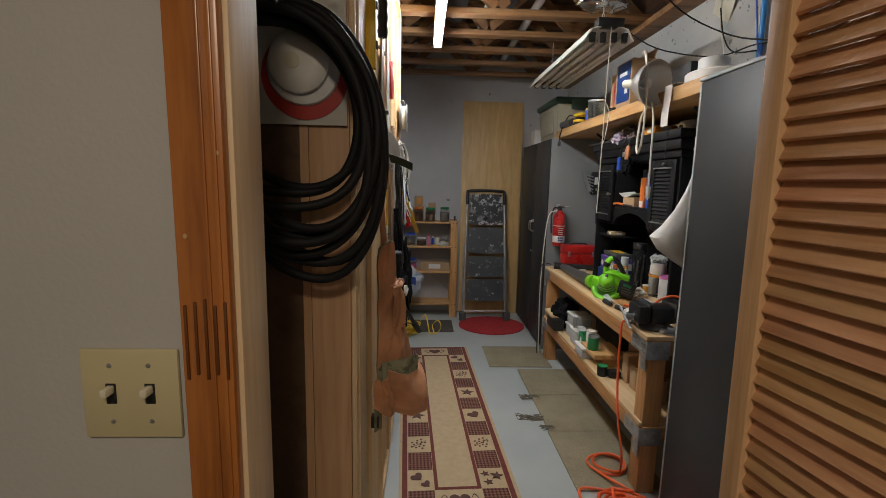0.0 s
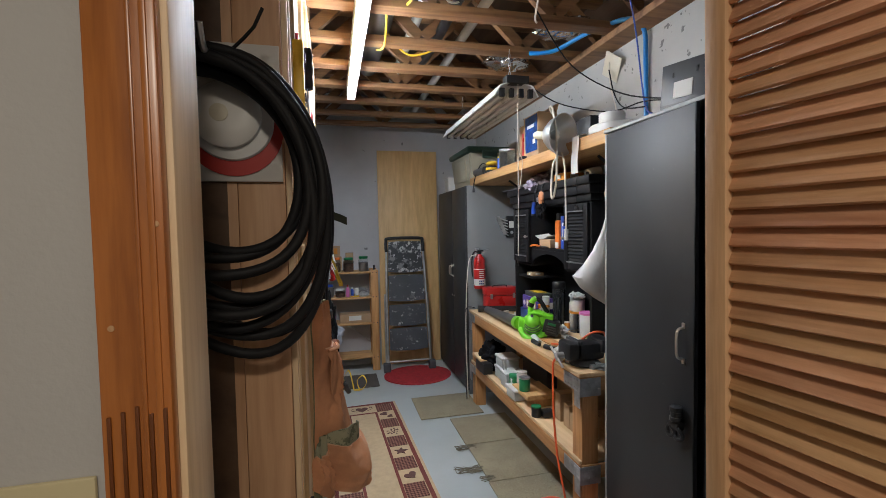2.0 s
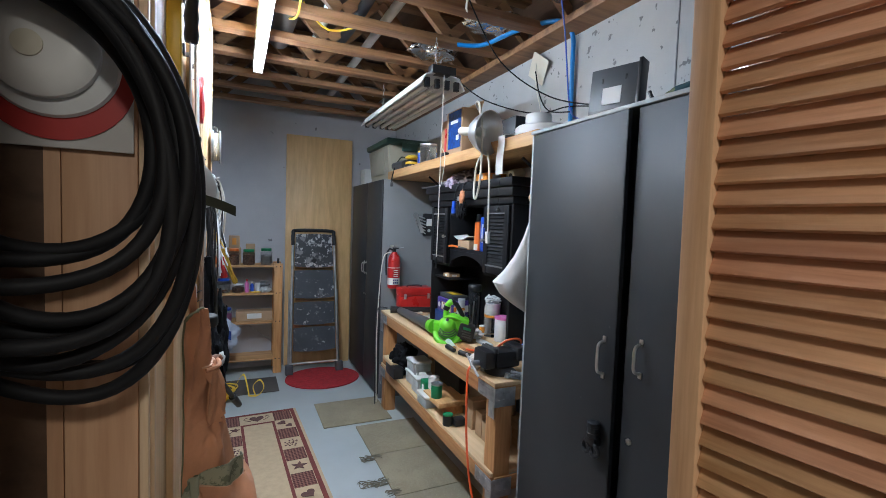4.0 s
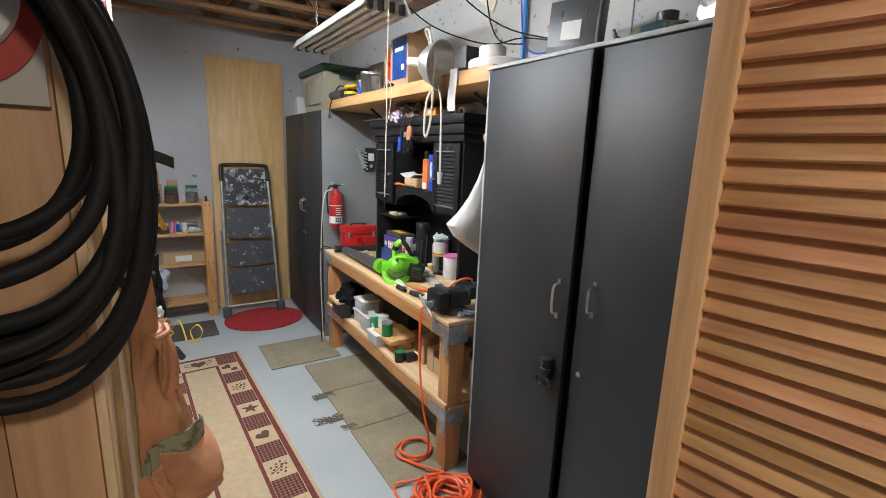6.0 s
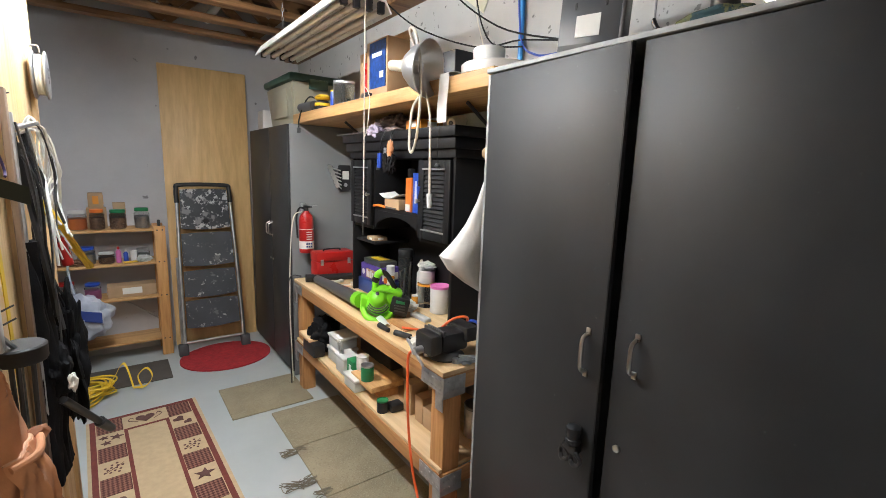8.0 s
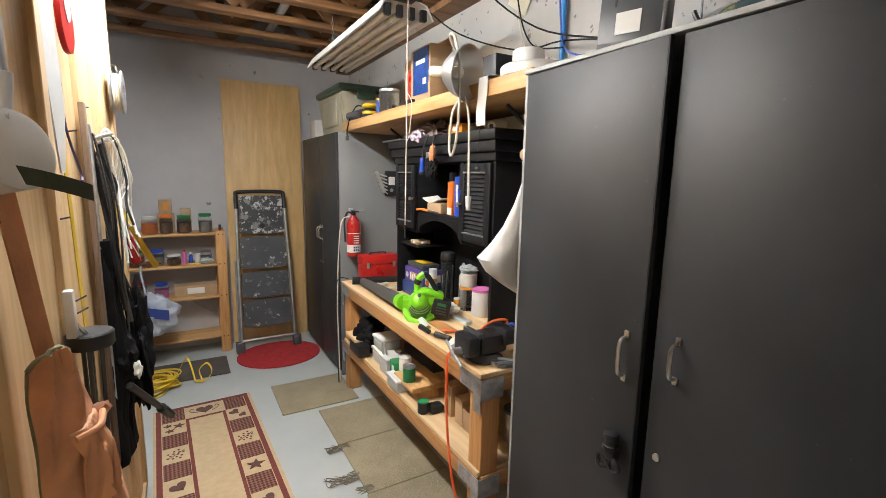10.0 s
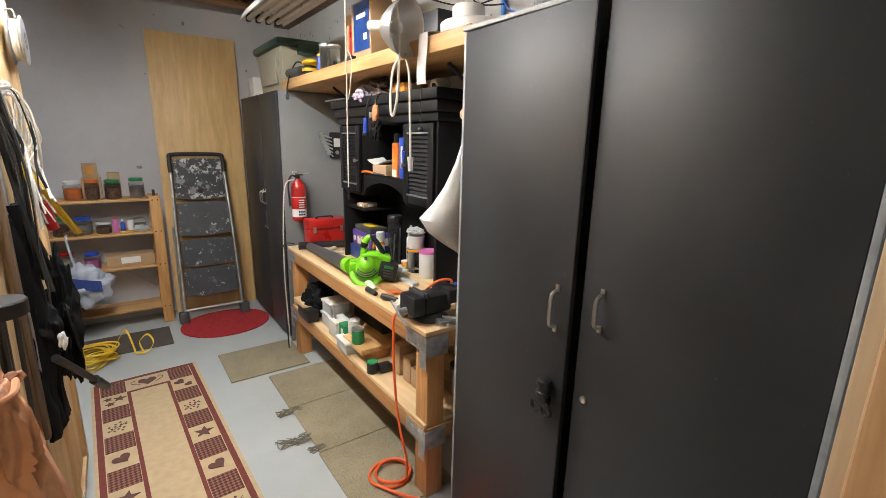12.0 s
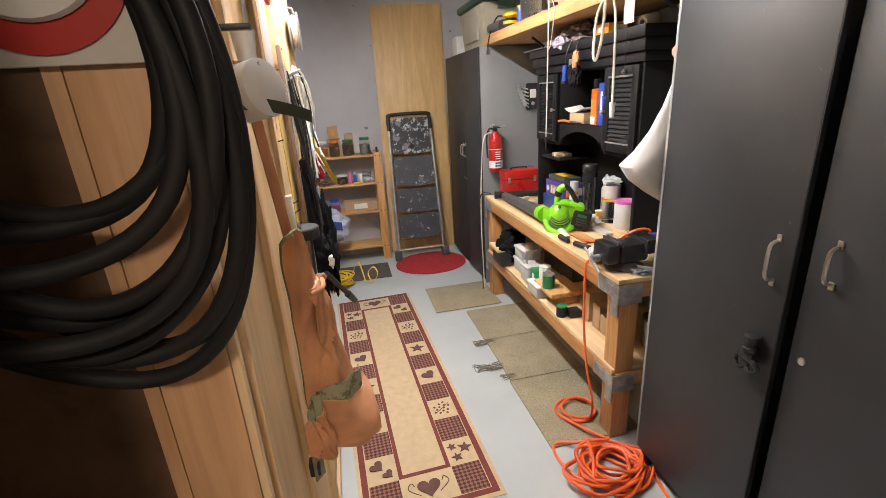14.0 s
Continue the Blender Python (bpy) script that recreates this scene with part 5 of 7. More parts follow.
part("shaft", rod(bmesh.new(), (1.08, 3.19, 0.795), (1.17, 3.16, 0.795), 0.006, seg=8), CHROME, ch)
part("head", rod(bmesh.new(), (1.175, 3.16, 0.787), (1.175, 3.16, 0.812), 0.016, seg=12), CHROME, ch)

# leaf blower
bl = thing("leaf_blower", (1.055, 2.61, 0.786), "lime green cordless leaf blower lying on the bench", "leaf blower")
BM = at(1.055, 2.515, 0.787) @ pose(0, 0, 0, 0, 0, -25.5) @ Matrix.Diagonal((0.84, 0.9, 0.88, 1))


def bpart(name, bm, material, label=""):
    bmesh.ops.transform(bm, matrix=BM, verts=bm.verts)
    return part(name, bm, material, bl, label)


part("nozzle", rod(bmesh.new(), (1.0, 3.33, 0.814), (0.985, 2.68, 0.842), 0.027, 0.040, 20), DARK_GREY, bl, "dark grey blower tube")
part("nozzle_ring", rod(bmesh.new(), (0.985, 2.70, 0.841), (0.985, 2.64, 0.846), 0.042, 0.044, 20), LIME, bl)
FACE = pose(0, 0, 0, 50, -8, 0)
bpart("fan_housing", lathe(bmesh.new(), [(0.0, -0.06), (0.055, -0.056), (0.078, -0.035), (0.084, -0.005), (0.08, 0.02), (0.066, 0.04), (0.056, 0.052), (0.048, 0.072), (0.03, 0.086), (0.0, 0.09)], at(-0.04, 0.0, 0.085) @ FACE, 32), LIME)
bpart("scroll_lip", sweep(bmesh.new(), [at(-0.045, -0.02, 0.062) @ pose(0, 0, 0, 50, -8, 0) @ Vector((0.088 * math.cos(a), 0.088 * math.sin(a), 0.0)) for a in [radians(150 + 8 * k) for k in range(24)]], 0.02, 10), LIME)
for k in range(3):
    bpart("rib", sweep(bmesh.new(), [at(-0.04, -0.02, 0.085) @ pose(0, 0, 0, 50, -8, 0) @ Vector(((0.074 - 0.008 * k) * math.cos(a), (0.074 - 0.008 * k) * math.sin(a), 0.026 + 0.016 * k)) for a in [radians(200 + 8 * j) for j in range(16)]], 0.0035, 6), DARK_GREY)
bpart("outlet_collar", box(-0.15, -0.10, -0.03, 0.06, 0.055, 0.125, 0.014), LIME)
bpart("shoulder", blob((-0.012, 0.0, 0.148), (0.06, 0.05, 0.04), 0.06, 4, 4, 1.0), LIME)
bpart("shoulder_band", sweep(bmesh.new(), smooth_path([(-0.07, -0.03, 0.165), (-0.02, -0.054, 0.172), (0.045, -0.045, 0.15), (0.075, -0.02, 0.12)]), 0.009, 8), LIME)
bpart("handle_post", sweep(bmesh.new(), smooth_path([(-0.062, 0.0, 0.155), (-0.058, 0.0, 0.205), (-0.045, 0.0, 0.25), (-0.018, 0.0, 0.268)]), 0.021, 12), LIME)
bpart("post_band", rod(bmesh.new(), (-0.062, 0.0, 0.208), (-0.052, 0.0, 0.236), 0.0235, 0.0235, 14), BLACK_PL, "black rubber band")
bpart("handle_grip", sweep(bmesh.new(), smooth_path([(-0.02, 0.0, 0.268), (0.01, 0.0, 0.25), (0.04, 0.0, 0.205), (0.062, 0.0, 0.165)]), 0.016, 12), BLACK_PL, "black rubber grip")
bpart("trigger", box(-0.008, 0.012, -0.01, 0.01, 0.198, 0.228, 0.004), ORANGE_PL, "orange trigger")
bpart("battery_housing", bx(bmesh.new(), -0.05, 0.045, -0.05, 0.05, -0.045, 0.05, 0.014, at(0.052, 0.0, 0.118) @ pose(0, 0, 0, 0, 18, 0)), LIME)
bpart("lower_shell", box(-0.05, 0.06, -0.052, 0.05, 0.0, 0.075, 0.016), LIME)
bpart("battery", bx(bmesh.new(), -0.058, 0.055, -0.05, 0.05, -0.058, 0.05, 0.010, at(0.088, -0.018, 0.074) @ pose(0, 0, 0, 0, 14, 0)), BLACK_PL, "black battery pack")
for k in range(3):
    bpart("battery_rib", bx(bmesh.new(), -0.035, 0.03, -0.002, 0.002, -0.004, 0.004, 0.001, at(0.088, -0.0695, 0.042 + 0.017 * k) @ pose(0, 0, 0, 0, 14, 0)), DARK_GREY)
bpart("battery_plate", bx(bmesh.new(), -0.028, 0.028, -0.0015, 0.0015, -0.009, 0.009, 0.001, at(0.09, -0.0695, 0.098) @ pose(0, 0, 0, 0, 14, 0)), GREEN_LID, "green printed plate")
bpart("badge", lathe(bmesh.new(), [(0.011, 0), (0.011, 0.003), (0, 0.004)], at(-0.05, -0.066, 0.155) @ pose(0, 0, 0, 50, -8, 0), 16), BLACK_PL)

# stacked boxes, thermos and tubs
carton(1.175, 1.33, 2.80, 3.078, 0.786, 0.87, BLUE_CASE, "blue plastic case on the bench", "case")
pb = carton(1.185, 1.32, 2.81, 3.06, 0.871, 0.965, PURPLE, "purple printed box stacked on a blue case")
part("print_panel", box(1.1825, 1.1845, 2.83, 2.985, 0.885, 0.94, 0.0), CARDBOARD, pb, "printed panel")
for k in range(6):
    part("print_bar", box(1.1795, 1.182, 2.838 + 0.025 * k, 2.850 + 0.025 * k, 0.89, 0.925 + 0.008 * (k % 2), 0.0), PAPER, pb)
part("print_disc", lathe(bmesh.new(), [(0.018, 0), (0.018, 0.0015), (0, 0.002)], at(1.1845, 3.025, 0.912) @ pose(0, 0, 0, 0, -90), 16), PAPER, pb)
part("print_bar", box(1.20, 1.305, 2.8075, 2.8095, 0.89, 0.935, 0.0), PAPER, pb)
carton(1.195, 1.31, 2.83, 3.04, 0.966, 0.998, DARK_GREY, "grey box with a yellow top on a purple box")
solo("yellow_card", box(1.22, 1.29, 2.88, 3.0, 0.999, 1.001, 0), YELLOW_PL, "yellow printed card on a grey box", "card")
ct = thing("spray_can", (1.215, 2.74, 0.786), "orange can with a white band and clear cap on the bench", "can")
part("body", lathe(bmesh.new(), [(0.024, 0), (0.026, 0.005), (0.026, 0.10), (0.026, 0.14), (0.018, 0.155)], at(1.215, 2.74, 0.786), 18), AMBER, ct)
part("band", lathe(bmesh.new(), [(0.0262, 0.10), (0.0266, 0.101), (0.0266, 0.135), (0.0262, 0.136)], at(1.215, 2.74, 0.786), 18), PAPER, ct, "white label band")
part("cap", lathe(bmesh.new(), [(0.024, 0.154), (0.024, 0.21), (0, 0.212)], at(1.215, 2.74, 0.786), 16), CLOUDY, ct)
th = thing("clear_canister", (1.265, 2.74, 0.786), "tall clear canister with a black lid", "canister")
part("body", lathe(bmesh.new(), [(0.036, 0.002), (0.038, 0.006), (0.042, 0.27), (0.041, 0.272)], at(1.285, 2.69, 0.786), 24), clear("smoky plastic", (0.22, 0.22, 0.22), 0.06, 0.9), th)
part("lid", lathe(bmesh.new(), [(0.044, 0.268), (0.045, 0.272), (0.045, 0.30), (0.04, 0.31), (0, 0.31)], at(1.285, 2.69, 0.786), 24), BLACK_PL, th)
for k in range(7):
    a = k * 0.9
    part("rod", rod(bmesh.new(), (1.285 + 0.024 * math.cos(a), 2.69 + 0.024 * math.sin(a), 0.792), (1.285 + 0.026 * math.cos(a + 0.5), 2.69 + 0.026 * math.sin(a + 0.5), 0.93 + 0.015 * k), 0.0045, seg=6), (CHROME, DARK_GREY)[k % 2], th)
can(1.30, 2.60, 0.786, 0.022, 0.058, AMBER, WHITE_PL, "small amber pill bottle with a white lid", "pill bottle")
bottle(1.365, 2.645, 0.786, 0.026, 0.25, WHITE_PL, WHITE_PL, "white glue bottle with a tall nozzle", "glue bottle")
can(1.345, 2.555, 0.786, 0.052, 0.135, GLASS, AMBER, "glass jar with a tan lid on the bench", "jar")
can(1.345, 2.555, 0.9215, 0.046, 0.075, WHITE_PL, CLOUDY, "clear plastic tub stacked on a jar", "tub")
can(1.345, 2.425, 0.786, 0.054, 0.15, FROST, PINK, "cloudy plastic tub with a pink lid", "tub")
solo("clear_wrapper", blob((1.21, 2.53, 0.812), (0.045, 0.05, 0.026), 0.4, 9, 4, 8.1), CLOUDY, "crumpled clear packaging on the bench", "wrapper")
solo("clear_sleeve", box(1.17, 1.21, 2.31, 2.45, 0.786, 0.805, 0.004), CLOUDY, "clear plastic sleeve on the bench", "packaging")
solo("silver_pouch", blob((1.34, 2.56, 1.018), (0.045, 0.055, 0.02), 0.4, 8, 4, 9.3), CLOUDY, "clear bag of parts atop the tubs", "pouch")
tr = thing("trowel", (1.0, 2.36, 0.787), "small trowel with a black handle on the bench", "trowel")
part("blade", grid_sheet(lambda u, v: Vector((0.955 + u * 0.04, 2.35 + v * 0.075, 0.795 + 0.012 * math.sin(u * 3) + 0.02 * v)), 5, 5, 0.003), CLOUDY, tr)
part("handle", rod(bmesh.new(), (0.94, 2.36, 0.803), (0.945, 2.28, 0.80), 0.014, 0.011, 12), BLACK_PL, tr)
scr = thing("screwdriver", (1.0, 2.25, 0.79), "black-handled screwdriver lying on the bench", "screwdriver")
part("handle", rod(bmesh.new(), (0.955, 2.235, 0.802), (0.985, 2.15, 0.802), 0.014, 0.012, 12), BLACK_PL, scr)
part("shaft", rod(bmesh.new(), (0.985, 2.15, 0.802), (1.01, 2.07, 0.80), 0.004, seg=8), STEEL, scr)
solo("wood_scrap", box(1.02, 1.09, 2.25, 2.44, 0.786, 0.793, 0.001), FIR_Y, "thin dark wood scrap on the bench", "wood scrap")

# vise
vs_ = thing("bench_vise", (1.0, 1.93, 0.786), "black cast bench vise bolted to the bench corner", "vise")
part("base", lathe(bmesh.new(), [(0.075, 0), (0.078, 0.008), (0.06, 0.022), (0.052, 0.03)], at(1.02, 1.93, 0.786), 24), DARK_GREY, vs_)
for a in (0.5, 2.6, 4.6):
    part("bolt_lug", rod(bmesh.new(), (1.02 + 0.08 * math.cos(a), 1.93 + 0.08 * math.sin(a), 0.786), (1.02 + 0.08 * math.cos(a), 1.93 + 0.08 * math.sin(a), 0.805), 0.016, 0.013, 10), STEEL, vs_)
bm = bx(bmesh.new(), 0.965, 1.10, 1.875, 1.985, 0.815, 0.90, 0.02)
bx(bm, 1.07, 1.14, 1.86, 2.0, 0.85, 0.915, 0.012)
part("body", bm, BLACK_PL, vs_)
bm = bx(bmesh.new(), 0.90, 0.962, 1.868, 1.99, 0.82, 0.908, 0.018)
part("jaw_slide", bm, BLACK_PL, vs_)
for x in (0.953, 0.969):
    part("jaw_plate", box(x - 0.005, x + 0.004, 1.872, 1.988, 0.893, 0.916, 0.002), DARK_GREY, vs_)
part("screw", rod(bmesh.new(), (0.905, 1.93, 0.84), (0.862, 1.93, 0.838), 0.016, seg=14), STEEL, vs_)
part("bar", rod(bmesh.new(), (0.866, 1.87, 0.80), (0.864, 1.985, 0.872), 0.006, seg=8), STEEL, vs_)
part("swivel_lever", rod(bmesh.new(), (1.03, 1.855, 0.81), (1.12, 1.80, 0.80), 0.006, seg=8), STEEL, vs_)
solo("crumpled_cup", blob((0.925, 2.005, 0.825), (0.028, 0.03, 0.038), 0.25, 8, 4, 1.1), WHITE_PL, "crumpled white plastic cup by the vise", "cup")
solo("steel_bits", blob((1.06, 1.83, 0.795), (0.05, 0.03, 0.010), 0.5, 14, 4, 3.9), STEEL, "small steel parts on the bench corner", "hardware")
run("coiled_lead", [(1.14, 1.98, 0.83), (1.17, 1.96, 0.90), (1.2, 1.92, 0.88), (1.18, 1.9, 0.80), (1.22, 1.95, 0.81)], 0.007, BLUE_PL, "blue cord coiled by the vise", "cord")
solo("white_jug", blob((1.22, 1.88, 0.86), (0.07, 0.06, 0.075), 0.2, 7, 4, 2.7), WHITE_PL, "white plastic jug behind the vise", "jug")

# orange extension cord: over the bench, down the front and piled on the floor
oc = thing("extension_cord", (0.83, 1.76, 0), "orange extension cord run down the bench and heaped on the floor", "extension cord")
part("run", sweep(bmesh.new(), smooth_path([(1.02, 2.28, 0.80), (1.08, 2.16, 0.812), (1.15, 2.02, 0.84), (1.13, 1.93, 0.93), (1.05, 1.95, 0.925), (0.96, 2.02, 0.80), (0.905, 2.03, 0.785), (0.892, 2.02, 0.70), (0.886, 2.0, 0.5), (0.886, 1.96, 0.3), (0.90, 1.92, 0.14), (0.905, 1.93, 0.04), (0.88, 1.94, 0.02)], 8), 0.0056, 8), ORANGE, oc)
random.seed(11)
for i in range(14):
    rx, ry = random.uniform(0.085, 0.155), random.uniform(0.075, 0.125)
    cx, cy = 0.825 + random.uniform(-0.035, 0.035), 1.645 + random.uniform(-0.03, 0.02)
    ph, tl = random.uniform(0, 6), random.uniform(-0.02, 0.02)
    zb = 0.012 + 0.0032 * i
    pts = [(cx + rx * math.cos(a) * (1 + 0.12 * math.sin(3 * a + ph)), cy + ry * math.sin(a) * (1 + 0.12 * math.cos(2 * a + ph)), max(0.009, zb + tl * math.cos(a + ph) + 0.008 * math.sin(3 * a + ph))) for a in [k * math.tau / 36 for k in range(36)]]
    part("coil", sweep(bmesh.new(), pts, 0.0068, 8, True), ORANGE, oc)
for k, r in enumerate((1.0, 0.86)):
    pts = [(0.868 + 0.094 * r * math.cos(a) + 0.012 * k, 2.015 + 0.088 * r * math.sin(a) - 0.008 * k, 0.018 + 0.014 * k + 0.004 * math.sin(2 * a)) for a in [j * math.tau / 32 for j in range(32)]]
    part("loose_loop", sweep(bmesh.new(), pts, 0.0068, 8, True), ORANGE, oc)
part("loose_loop", sweep(bmesh.new(), smooth_path([(0.79, 1.97, 0.02), (0.83, 1.88, 0.03), (0.875, 1.80, 0.04), (0.89, 1.76, 0.05), (0.84, 1.77, 0.05), (0.77, 1.80, 0.03), (0.69, 1.84, 0.012), (0.655, 1.80, 0.01), (0.66, 1.70, 0.01), (0.70, 1.61, 0.015), (0.76, 1.56, 0.03)], 8), 0.0068, 8), ORANGE, oc)
part("loose_loop", sweep(bmesh.new(), smooth_path([(0.80, 1.78, 0.055), (0.76, 1.66, 0.06), (0.70, 1.56, 0.02), (0.66, 1.50, 0.01), (0.63, 1.51, 0.01), (0.62, 1.45, 0.01), (0.66, 1.38, 0.01)], 8), 0.0068, 8), ORANGE, oc)
part("tail", sweep(bmesh.new(), smooth_path([(0.86, 1.77, 0.05), (0.95, 1.72, 0.03), (0.985, 1.62, 0.012), (0.97, 1.50, 0.01), (0.945, 1.36, 0.01), (0.95, 1.2, 0.01)], 8), 0.0068, 8), ORANGE, oc)

# ---- lower shelf clutter ----
S = 0.365
solo("black_bag", blob((1.0, 3.22, S + 0.11), (0.09, 0.09, 0.11), 0.35, 8, 5, 7.7), NYLON, "crumpled black bag on the lower shelf", "bag")
pd = thing("sanding_pad", (0.93, 3.3, 0.42), "pale board and black tray at the shelf end", "tray")
part("board", box(0.88, 0.97, 3.17, 3.36, 0.45, 0.472, 0.003), PLY_TOP, pd)
part("tray", box(0.885, 0.96, 3.10, 3.3, S + 0.001, 0.449, 0.01), BLACK_PL, pd)


def bin_box(x0, x1, y0, y1, z0, z1, label):
    b = thing("storage_bin", ((x0 + x1) / 2, (y0 + y1) / 2, z0), label, "storage bin")
    part("body", box(x0, x1, y0, y1, z0, z1 - 0.02, 0.01), CLOUDY, b)
    part("lid", box(x0 - 0.005, x1 + 0.005, y0 - 0.005, y1 + 0.005, z1 - 0.019, z1, 0.006), WHITE_PL, b)
    return b


bin_box(0.965, 1.10, 2.93, 3.08, S + 0.001, S + 0.09, "cloudy plastic bin with a white lid on the lower shelf")
bin_box(0.97, 1.10, 2.935, 3.075, S + 0.092, S + 0.17, "cloudy plastic bin stacked on another bin")
bin_box(0.94, 1.03, 2.78, 2.90, S + 0.001, S + 0.11, "open cloudy bin of tools on the lower shelf")
solo("chrome_tool", sweep(bmesh.new(), smooth_path([(0.955, 2.86, S + 0.1), (0.945, 2.865, S + 0.17), (0.95, 2.84, S + 0.19), (0.957, 2.82, S + 0.12)]), 0.006, 8), CHROME, "chrome plier handle rising from a bin", "pliers")
carton(0.95, 1.05, 2.68, 2.76, S + 0.001, S + 0.12, GREEN_LID, "green carton on the lower shelf", tape=PAPER)
can(1.0, 2.66, S + 0.085, 0.034, 0.075, PAPER, WHITE_PL, "white can of filler on the lower shelf")
solo("pine_block", box(0.93, 1.12, 2.42, 2.66, S + 0.055, S + 0.085, 0.004), SHELF_Y, "offcut of pine lumber lying on bins", "lumber")
solo("brown_block", box(0.99, 1.10, 2.44, 2.62, S + 0.001, S + 0.054, 0.003), FIR_Y, "dark wood offcut on the lower shelf", "lumber")
can(0.958, 2.52, S + 0.086, 0.034, 0.085, GREEN_LID, STEEL, "green paint can standing on a pine offcut", "paint can")
bin_box(0.905, 0.98, 2.56, 2.70, S + 0.001, S + 0.075, "clear food tub with a lid on the lower shelf")
can(0.945, 2.33, S + 0.001, 0.028, 0.062, BLACK_PL, GREEN_LID, "small black can with a green lid", "can")
solo("black_tool", box(0.97, 1.04, 2.28, 2.34, S + 0.001, S + 0.04, 0.008), BLACK_PL, "black plastic tool on the lower shelf", "tool")
for k, (y, zt) in enumerate(((2.12, 0.13), (2.05, 0.10), (1.98, 0.12), (2.22, 0.16))):
    carton(1.04, 1.14, y, y + 0.065, S + 0.001, S + zt, CARDBOARD, "small brown carton at the back of the lower shelf", tape=None)
carton(1.22, 1.38, 2.3, 2.6, S + 0.001, S + 0.24, CARDBOARD, "large brown carton at the back of the lower shelf")
carton(1.2, 1.38, 2.7, 3.1, S + 0.001, S + 0.16, DARK_GREY, "dark tool case at the back of the lower shelf", "case")
can(1.20, 1.93, S + 0.001, 0.05, 0.15, STEEL, DARK_GREY, "dull steel can at the near end of the shelf")

# ---- shelf above the bench ----
shelf = thing("wall_shelf", (1.2, 2.7, 1.83), "thick pine shelf board over the workbench", "shelf")
part("board", box(1.0, 1.425, 1.695, 3.745, 1.833, 1.895, 0.004), SHELF_Y, shelf)
for y in (2.0, 3.2):
    bm = bx(bmesh.new(), 1.40, 1.425, y, y + 0.03, 1.62, 1.832, 0.003)
    rod(bm, (1.41, y + 0.015, 1.64), (1.15, y + 0.015, 1.825), 0.008, seg=8)
    part("bracket", bm, BLACK_PL, shelf)

tote = thing("storage_tote", (1.22, 4.02, 1.832), "khaki storage tote with a dark green lid on the cabinet", "tote")
bm = bmesh.new()
lo = [(1.05, 3.86), (1.37, 3.86), (1.37, 4.42), (1.05, 4.42)]
hi = [(1.02, 3.83), (1.395, 3.83), (1.395, 4.45), (1.02, 4.45)]
a = [bm.verts.new((x, y, 1.832)) for x, y in lo]
b = [bm.verts.new((x, y, 2.14)) for x, y in hi]
for k in range(4):
    bm.faces.new((a[k], a[(k + 1) % 4], b[(k + 1) % 4], b[k]))
bm.faces.new(a[::-1]), bm.faces.new(b)
bmesh.ops.bevel(bm, geom=bm.edges[:], offset=0.015, segments=2, affect="EDGES")
part("body", bm, TOTE_BEIGE, tote)
part("lid", box(1.0, 1.41, 3.81, 4.47, 2.141, 2.195, 0.02), TOTE_GREEN, tote)
for y in (3.80, 4.46):
    part("lid_latch", box(1.14, 1.28, y, y + 0.02, 2.09, 2.16, 0.006), TOTE_GREEN, tote)
part("rib", box(1.022, 1.036, 3.95, 4.32, 1.9, 2.10, 0.004), TOTE_BEIGE, tote)
carton(1.0, 1.10, 4.50, 4.66, 1.832, 1.99, WHITE_PL, "white louvred plastic box on the cabinet", "vent box")

sa = thing("orbital_sander", (1.06, 3.42, 1.896), "yellow and black orbital sander on the shelf", "sander")
part("pad", lathe(bmesh.new(), [(0.055, 0), (0.06, 0.006), (0.058, 0.018)], at(1.08, 3.40, 1.896), 24), BLACK_PL, sa)
part("motor", lathe(bmesh.new(), [(0.045, 0.018), (0.048, 0.03), (0.044, 0.055), (0.036, 0.065)], at(1.08, 3.40, 1.896), 24), BLACK_PL, sa)
part("grip", blob((1.075, 3.39, 1.978), (0.045, 0.07, 0.02), 0.05, 4, 4, 1), YELLOW_PL, sa, "yellow palm grip")
part("skirt", lathe(bmesh.new(), [(0.05, 0.03), (0.052, 0.034), (0.05, 0.048)], at(1.08, 3.40, 1.896), 24), YELLOW_PL, sa)
part("dust_box", rod(bmesh.new(), (1.05, 3.46, 1.93), (1.02, 3.63, 1.93), 0.036, 0.03, 16), DARK_GREY, sa)
part("cord", sweep(bmesh.new(), smooth_path([(1.06, 3.40, 1.96), (1.03, 3.50, 1.99), (1.01, 3.57, 1.93), (0.992, 3.6, 1.85), (0.99, 3.605, 1.80)]), 0.005, 6), BLACK_PL, sa)
part("plug", box(0.98, 1.0, 3.592, 3.618, 1.765, 1.80, 0.004), DARK_GREY, sa)
can(1.08, 3.225, 1.896, 0.02, 0.11, BLUE_PL, YELLOW_PL, "blue and yellow can on the shelf", "can")
jr = can(1.09, 3.13, 1.896, 0.048, 0.15, GLASS, STEEL, "empty glass jar on the shelf", "jar")
can(1.075, 3.01, 1.896, 0.038, 0.13, GLASS, STEEL, "cloudy plastic jar on the shelf", "jar")
carton(1.13, 1.25, 2.835, 2.965, 1.896, 2.17, CARDBOARD, "dark printed carton on the shelf", tape=RED_PAINT)
bb = carton(1.09, 1.22, 2.58, 2.80, 1.896, 2.19, CARDBOARD, "open carton with a bright blue printed face", "box")
part("printed_face", box(1.0865, 1.0895, 2.595, 2.765, 1.955, 2.18, 0.0), plain("blue print", (0.012, 0.055, 0.24), 0.4, var=0.5, scale=40), bb, "blue printed panel")
part("print_patch", box(1.084, 1.0862, 2.615, 2.65, 2.0, 2.03, 0.0), PAPER, bb)
